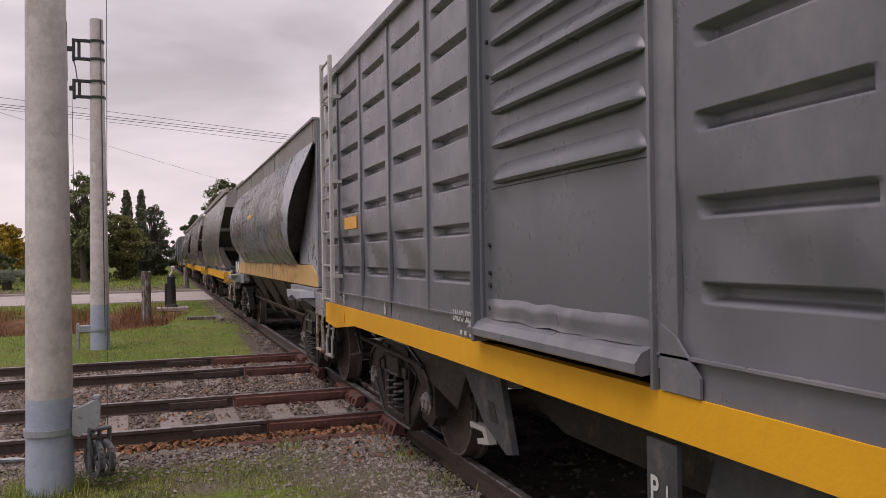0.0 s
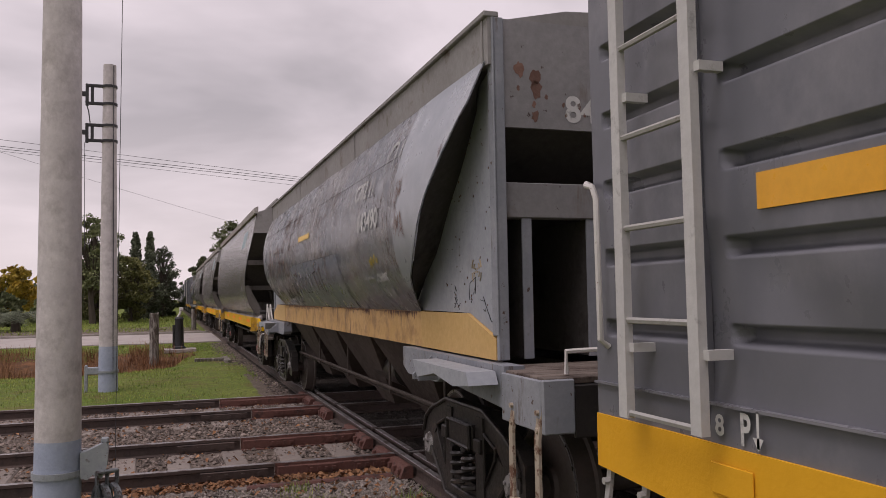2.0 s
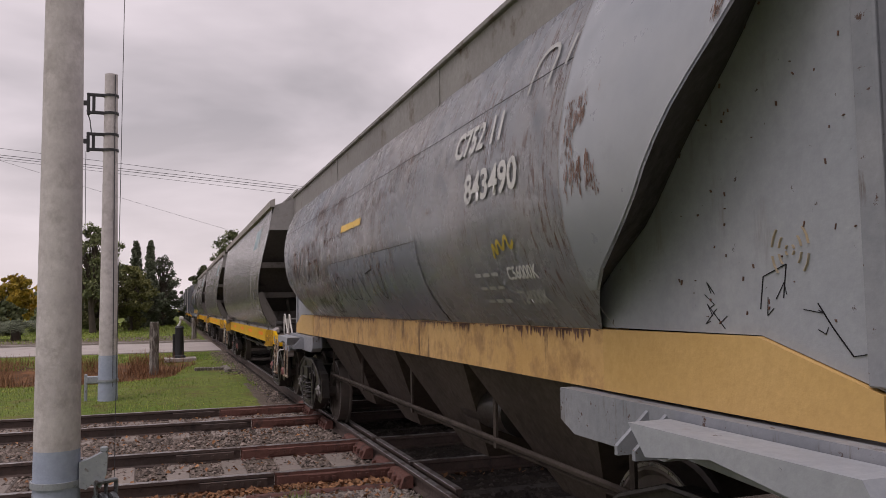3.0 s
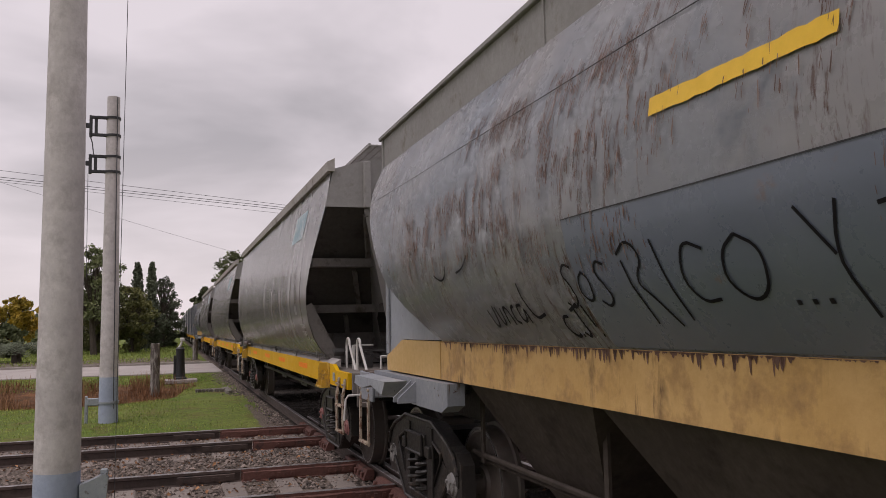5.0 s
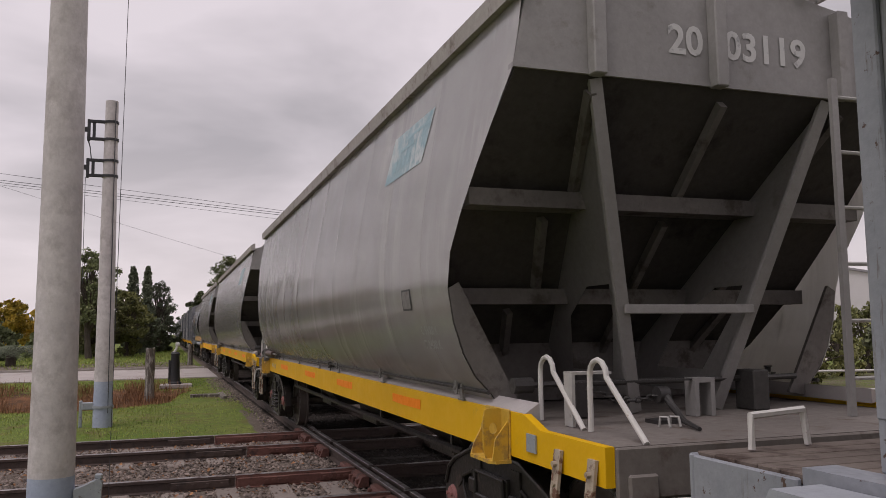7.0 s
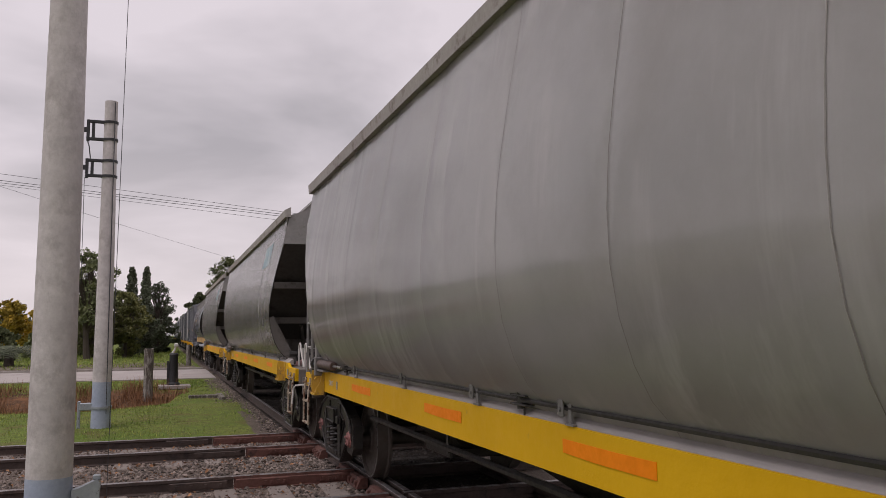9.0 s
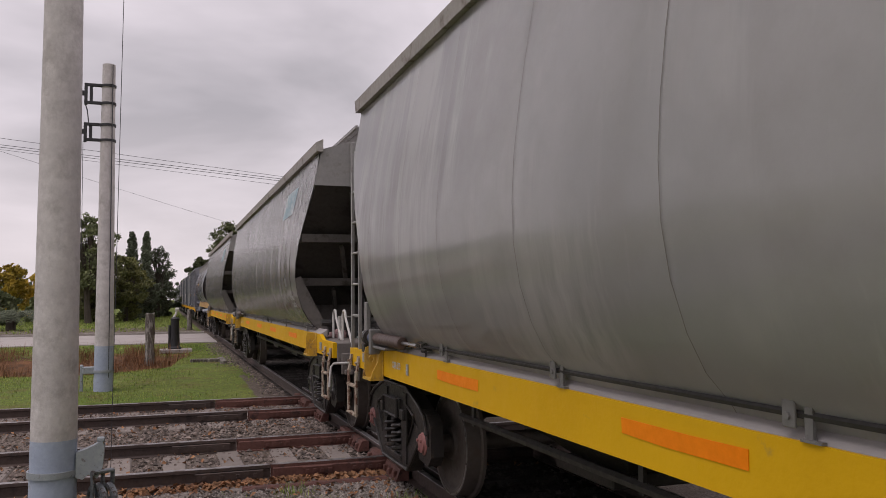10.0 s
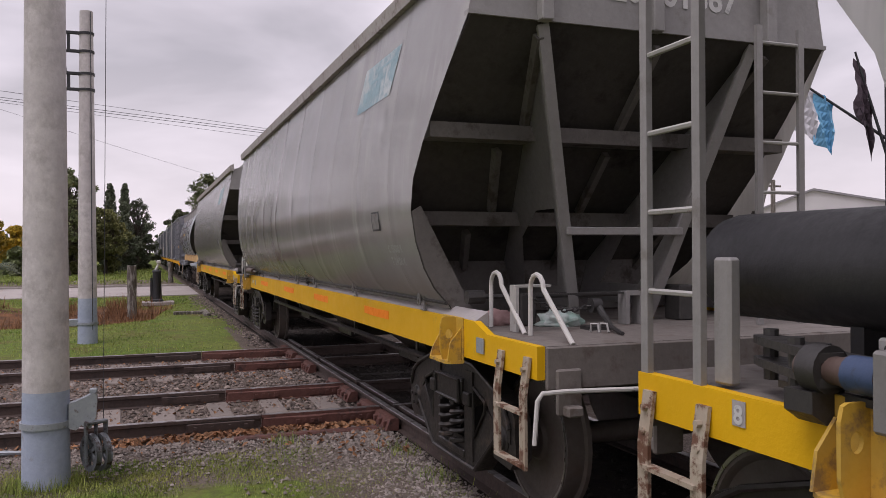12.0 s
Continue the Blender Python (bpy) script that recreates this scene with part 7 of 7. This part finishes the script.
def ray_at(az, el, d):
    a, e = radians(az), radians(el)
    return (d * math.sin(a), d * math.cos(a), 1.734 + d * math.tan(e))


for el0, el1, r in ((10.05, 8.35, 0.011), (9.65, 8.2, 0.014), (9.5, 8.05, 0.014), (9.35, 7.75, 0.009)):
    a, b = Vector(ray_at(-9.34, el0, 48)), Vector(ray_at(8.96, el1, 48))
    d = b - a
    span(a - d * 1.4, b + d * 1.4, 0.0, r)
a, b = Vector(ray_at(-5.52, 8.27, 60)), Vector(ray_at(3.24, 5.6, 70))
span(a - (b - a) * 2, b + (b - a) * 0.6, 0.25, 0.009)
# stay wire that runs down to the pulley
wire([(-0.42, 7.60, 0.0), (-0.415, 7.55, 0.5), (-0.33, 7.55, 9.0)], 0.003, "thin steel stay wire with a hook")

# ---- posts by the crossing ----
def old_post(x, y, h, r, label):
    bm2 = bmesh.new()
    rings = []
    for k in range(9):
        z = h * k / 8
        rings.append([bm2.verts.new((r * (1 + 0.12 * noise.noise((math.cos(t) * 2, math.sin(t) * 2, z * 2))) * math.cos(t), r * math.sin(t), z + (0.05 * noise.noise((t, 1, 0)) if k == 8 else 0))) for t in [2 * math.pi * q / 12 for q in range(12)]])
    for u, v in zip(rings, rings[1:]):
        for q in range(12):
            bm2.faces.new((u[q], u[(q + 1) % 12], v[(q + 1) % 12], v[q]))
    bm2.faces.new(rings[-1])
    o = tagged(link("timber_post", bm2, M_STUMP, None, "", True), label, "post", "old posts by the crossing")
    o.location = (x, y, ground_z(x, y) - 0.02)
    return o


old_post(-0.47, 29.7, 1.80, 0.155, "weathered grey round timber post in dry weeds")
old_post(1.48, 53.0, 1.30, 0.15, "weathered dark timber post beyond the road")
sig = tagged(empty("signal_post", (0.38, 32.5, ground_z(0.38, 32.5))), "short black iron signal post with white top on a concrete slab", "signal post")
bm = bmesh.new()
box(bm, -0.55, 0.62, -0.45, 0.45, -0.05, 0.10, 0.02)
part("slab", bm, M_ROAD, sig, "pale concrete slab")
bm = bmesh.new()
lathe(bm, [(0.10, 0.24), (0.16, 0.24), (0.20, 0.18), (1.16, 0.15), (1.24, 0.17), (1.30, 0.12)], 16, "z")
box(bm, -0.24, -0.16, -0.06, 0.06, 0.1, 1.0, 0.01)
part("body", bm, M_IRON, sig, "black iron body", True)
bm = bmesh.new()
tube(bm, [(-0.05, 0, 1.28), (0.03, 0, 1.42), (0.06, 0, 1.56)], 0.05, 8, r_end=0.035)
box(bm, -0.01, 0.15, -0.05, 0.05, 1.52, 1.66, 0.03)
part("cap", bm, M_HANDRAIL, sig, "white painted cap", True)
bm = bmesh.new()
box(bm, 0.75, 1.75, 25.7, 25.95, GROUND - 0.02, GROUND + 0.10, 0.02)
tagged(link("board", bm, M_STUMP), "grey weathered board lying on the grass", "board")
bm = bmesh.new()
box(bm, 1.6, 1.78, 24.9, 26.6, GROUND - 0.02, GROUND + 0.09, 0.02)
tagged(link("board", bm, M_STUMP), "grey weathered board lying by the ballast", "board")


# ---- trees ----
def leaves(bm_list, c, r, n, size, squash=1.0):
    for _ in range(n):
        while True:
            p = Vector((rng.uniform(-1, 1), rng.uniform(-1, 1), rng.uniform(-1, 1)))
            if p.length < 1:
                break
        p = p * (0.55 + 0.45 * p.length)
        bm_list.append((c[0] + p.x * r, c[1] + p.y * r, c[2] + p.z * r * squash, size * rng.uniform(0.6, 1.3)))


def big_leaf(x, y, z, r):
    a = Vector((rng.gauss(0, 1), rng.gauss(0, 1), rng.gauss(0, 1))).normalized()
    b = a.orthogonal().normalized()
    c = a.cross(b)
    o = Vector((x, y, z))
    return [tuple(o + b * r), tuple(o + c * r * 0.6), tuple(o - b * r), tuple(o - c * r * 0.6)], [(0, 1, 2, 3)]


def tree(name, x, y, h, spread, material, label, clumps=26, per=60, size=0.16, bare=0.25, cone=False):
    t = tagged(empty(name, (x, y, GROUND - 0.05)), label, "tree", "trees beyond the road")
    bm2 = bmesh.new()
    tube(bm2, [(0, 0, 0), (rng.uniform(-.1, .1) * h * 0.3, 0, h * 0.35), (rng.uniform(-.1, .1) * h * .4, rng.uniform(-.1, .1) * h * .3, h * (0.92 if cone else 0.72))], h * 0.026 + 0.05, 8, r_end=0.03)
    spots2 = []
    for k in range(clumps):
        if cone:
            f = k / clumps
            z = h * (0.08 + 0.92 * f)
            rad = spread * (1 - f) ** 0.75 + 0.12
            a = k * 2.4
            c = (rad * 0.5 * math.cos(a), rad * 0.5 * math.sin(a), z)
            leaves(spots2, c, rad * 0.62 + 0.1, per, size, 1.5)
        else:
            a = rng.uniform(0, 6.3)
            f = rng.random() ** 0.7
            z = h * (bare + (1 - bare) * rng.random())
            env = spread * math.sin(min(max((z / h - bare) / (1 - bare), 0.05), 0.97) * math.pi) ** 0.5
            c = (env * f * math.cos(a), env * f * math.sin(a), z * 0.95)
            leaves(spots2, c, spread * rng.uniform(0.09, 0.27), per, size, 0.8)
            tube(bm2, [(0, 0, h * rng.uniform(0.2, 0.5)), (c[0] * 0.55, c[1] * 0.55, c[2] * 0.85), c], 0.012 * h * 0.5 + 0.015, 5, r_end=0.012)
    part("trunk", bm2, M_BARK, t, "brown trunk and limbs")
    cr = scatter("crown", material, spots2, big_leaf, "", "")
    cr.parent = t
    for key in ("category", "kind"):
        if key in cr:
            del cr[key]
    return t


tree("broadleaf_tree", -5.9, 72, 9.2, 2.6, M_LEAF, "tall thin-crowned broadleaf tree on the grass", 90, 70, 0.13, 0.30)
tree("broadleaf_tree", -5.6, 76, 6.4, 3.0, M_LEAFOLIVE, "dense olive-green broadleaf tree", 110, 110, 0.12, 0.06)
tree("broadleaf_tree", -3.3, 78, 6.0, 2.1, M_LEAFOLIVE, "dense green broadleaf tree", 100, 110, 0.12, 0.06)
tree("cypress_tree", -3.0, 82, 8.4, 0.95, M_LEAFDARK, "dark leaning cypress tree", 34, 110, 0.15, cone=True)
tree("cypress_tree", -1.95, 92, 9.2, 0.95, M_LEAFDARK, "dark slender cypress tree", 38, 110, 0.15, cone=True)
tree("conifer_tree", -0.75, 94, 8.0, 1.9, M_LEAFDARK, "dark ragged conifer tree", 110, 60, 0.10, 0.05)
tree("conifer_tree", -0.2, 98, 5.6, 2.2, M_LEAFDARK, "dark bushy conifer tree", 70, 90, 0.13, 0.03)
tree("conifer_tree", -2.6, 90, 5.2, 2.2, M_LEAFDARK, "dark bushy conifer tree", 70, 90, 0.13, 0.03)
tree("broadleaf_tree", 7.9, 108, 12.2, 3.2, M_LEAF, "tall broadleaf tree behind the train", 120, 80, 0.15, 0.2)
tree("broadleaf_tree", 4.6, 118, 8.0, 2.2, M_LEAF, "broadleaf tree behind the train", 50, 110, 0.22, 0.2)
for x, y, h, s in ((-13.2, 80, 5.2, 2.2), (-11.3, 84, 4.6, 2.2), (-16.5, 82, 6.0, 2.6), (-10.2, 90, 4.2, 1.8)):
    tree("autumn_tree", x, y, h, s, M_LEAFYELLOW, "small tree with yellow autumn leaves", 60, 100, 0.16, 0.12)
for x, y, h, s in ((-12.0, 70, 2.6, 1.6), (-9.6, 74, 2.4, 1.5), (-14.5, 68, 2.4, 1.6), (-7.0, 86, 4.5, 2.4), (-8.6, 95, 5.0, 2.4)):
    tree("garden_tree", x, y, h, s, M_LEAF, "low bushy green tree", 44, 100, 0.17, 0.03)
def cycad(x, y, r):
    """A ground palm: arching fronds of paired leaflets from one crown."""
    t = tagged(empty("ground_palm", (x, y, GROUND - 0.02)), "low ground palm with arching dark green fronds on the grass", "palm", "palms beyond the road")
    bm2 = bmesh.new()
    lathe(bm2, [(0, r * 0.16), (r * 0.35, r * 0.13), (r * 0.42, r * 0.05)], 10, "z")
    part("stem", bm2, M_BARK, t)
    for k in range(30):
        a, up = k * 2.4, rng.uniform(0.5, 1.25)
        spine = []
        for i in range(9):
            f = i / 8
            spine.append(Vector((math.cos(a) * r * f * 1.05, math.sin(a) * r * f * 1.05, r * (0.35 + up * f - (up + 0.35) * 0.8 * f ** 2.2))))
        side = Vector((-math.sin(a), math.cos(a), 0))
        bm2 = bmesh.new()
        for i in range(1, 9):
            for j in (0.0, 0.5):
                o = spine[i - 1].lerp(spine[i], j)
                d = (spine[i] - spine[i - 1]).normalized()
                ln = r * 0.30 * math.sin(min((i + j) / 9, 1) * math.pi * 0.85 + 0.3)
                for sg in (-1, 1):
                    bm2.faces.new([bm2.verts.new(q) for q in (o, o + d * r * 0.035, o + side * sg * ln + d * ln * 0.5 - Vector((0, 0, ln * 0.25)))])
        part("frond", bm2, M_LEAFDARK, t)
    return t


cycad(-9.3, 58, 2.0)
cycad(-11.6, 61, 1.8)
# far woods closing the view
spots = []
for k in range(13000):
    a = rng.uniform(-130, 75)
    if -2.2 < a < 1.2 and rng.random() < 0.9:
        continue
    d = rng.uniform(230, 330)
    top = 7 + 4 * noise.noise((a * 0.25, 1.0, 0)) + 2 * noise.noise((a * 1.1, 4.0, 0))
    spots.append((d * math.sin(radians(a)), d * math.cos(radians(a)), rng.uniform(-0.2, max(top, 2)), rng.uniform(0.8, 1.7)))
scatter("far_woods", M_LEAF, spots, big_leaf, "distant line of green trees", "woods")

# ---- things on the far side of the track ----
house = tagged(empty("house", (52, 50, GROUND)), "low white house with a grey gabled roof", "house")
bm = bmesh.new()
prism(bm, [(-7, 0), (-7, 4.6), (-1.5, 6.6), (7, 4.9), (7, 0)], "y", 0, 9)
part("wall", bm, M_HOUSE, house, "white rendered wall")
bm = bmesh.new()
prism(bm, [(-7.2, 4.5), (-1.5, 6.62), (7.2, 4.85), (7.2, 5.0), (-1.5, 6.8), (-7.2, 4.66)], "y", -0.2, 9.2)
part("roof", bm, M_ROOF, house, "grey roof")
house.rotation_euler = (0, 0, radians(-40))
bm = bmesh.new()
box(bm, 40.5, 40.75, 44.2, 44.45, GROUND, 6.5, 0.03)
box(bm, 39.9, 41.3, 44.28, 44.38, 6.0, 6.12)
tagged(link("utility_pole", bm, M_STUMP), "thin timber utility pole far behind the house", "pole")
for x, y, h, s, m in ((22.5, 24.5, 2.7, 1.7, M_LEAFOLIVE), (19.8, 21.2, 2.5, 1.5, M_LEAFOLIVE), (25.0, 25.2, 2.8, 1.7, M_LEAFOLIVE), (27.5, 26.2, 2.9, 1.8, M_LEAFOLIVE), (30.5, 27.0, 3.0, 1.9, M_LEAFOLIVE), (18.4, 23.0, 2.6, 1.4, M_LEAF), (13.3, 11.4, 2.9, 0.9, M_LEAF)):
    tree("garden_tree", x, y, h, s, m, "bushy olive-green garden tree behind a fence", 30, 60, 0.10, 0.03)
fence = tagged(empty("rail_fence", (13.2, 14.4, GROUND)), "low white painted tubular rail fence", "fence")
for k in range(8):
    bm = bmesh.new()
    tube(bm, [(-1.2 + 1.1 * k, -0.25 * k, 0), (-1.2 + 1.1 * k, -0.25 * k, 0.98)], 0.03, 8)
    part("post", bm, M_HANDRAIL, fence)
for z in (0.55, 0.96):
    bm = bmesh.new()
    tube(bm, [(-1.2, 0, z), (6.5, -1.75, z)], 0.025, 8)
    part("rail", bm, M_HANDRAIL, fence)
bm = bmesh.new()
box(bm, 11.5, 21, 15.4, 15.9, GROUND, GROUND + 0.18, 0.02)
tagged(link("kerb", bm, M_ROAD), "pale concrete kerb beyond the track", "kerb", kind="structure")


def flag(x, y, z0, tip, cloth, label):
    f = tagged(empty("flag", (x, y, z0)), label, "flag", "flags beside the track")
    bm2 = bmesh.new()
    tube(bm2, [(0, 0, 0), tip], 0.022, 8, r_end=0.014)
    part("flagpole", bm2, M_IRON, f, "dark flagpole", True)
    t = Vector(tip)
    u = Vector((t.x, t.y, 0)).normalized()
    for m, a0, a1 in cloth:
        bm2 = bmesh.new()
        rows = []
        for i in range(9):
            q = a0 + (a1 - a0) * i / 8
            p = t * q
            rows.append([p + Vector((0.03 * math.sin(i * 1.3 + j), 0.05 * math.sin(i * 0.9 + j * 1.1), -0.10 * j)) for j in range(8)])
        sheet(bm2, rows)
        part("cloth", bm2, m, f)
    return f


stand = tagged(empty("flag_mast", (9.35, 8.15, GROUND)), "dark mast carrying two slanted flags", "mast")
bm = bmesh.new()
tube(bm, [(0, 0, 0), (0, 0, 4.2)], 0.05, 10)
part("shaft", bm, M_IRON, stand, "", True)
flag(9.33, 8.15, 3.2, (-0.95, 0.75, 0.95), [(M_FLAGBLUE, 0.55, 0.72), (M_FLAGWHITE, 0.72, 0.97)], "light blue and white flag on a slanted dark pole")
flag(9.33, 8.15, 2.95, (-0.35, 0.2, 1.45), [(M_FLAGDARK, 0.45, 0.95)], "dark maroon flag on a dark pole")


def motions():
    for w in WAGONS:
        walk(w, [(t, pose(TRACK_X, w["at"] - s, 0)) for t, s in TRAVEL])
        for o in w.children:
            if o.name.startswith("wheelset"):
                y = o["axle_y"]
                walk(o, [(k * 0.2, pose(0, y, WHEEL_R) @ Matrix.Rotation((travel(k * 0.2) - travel(0)) / WHEEL_R, 4, "X")) for k in range(61)])


motions()
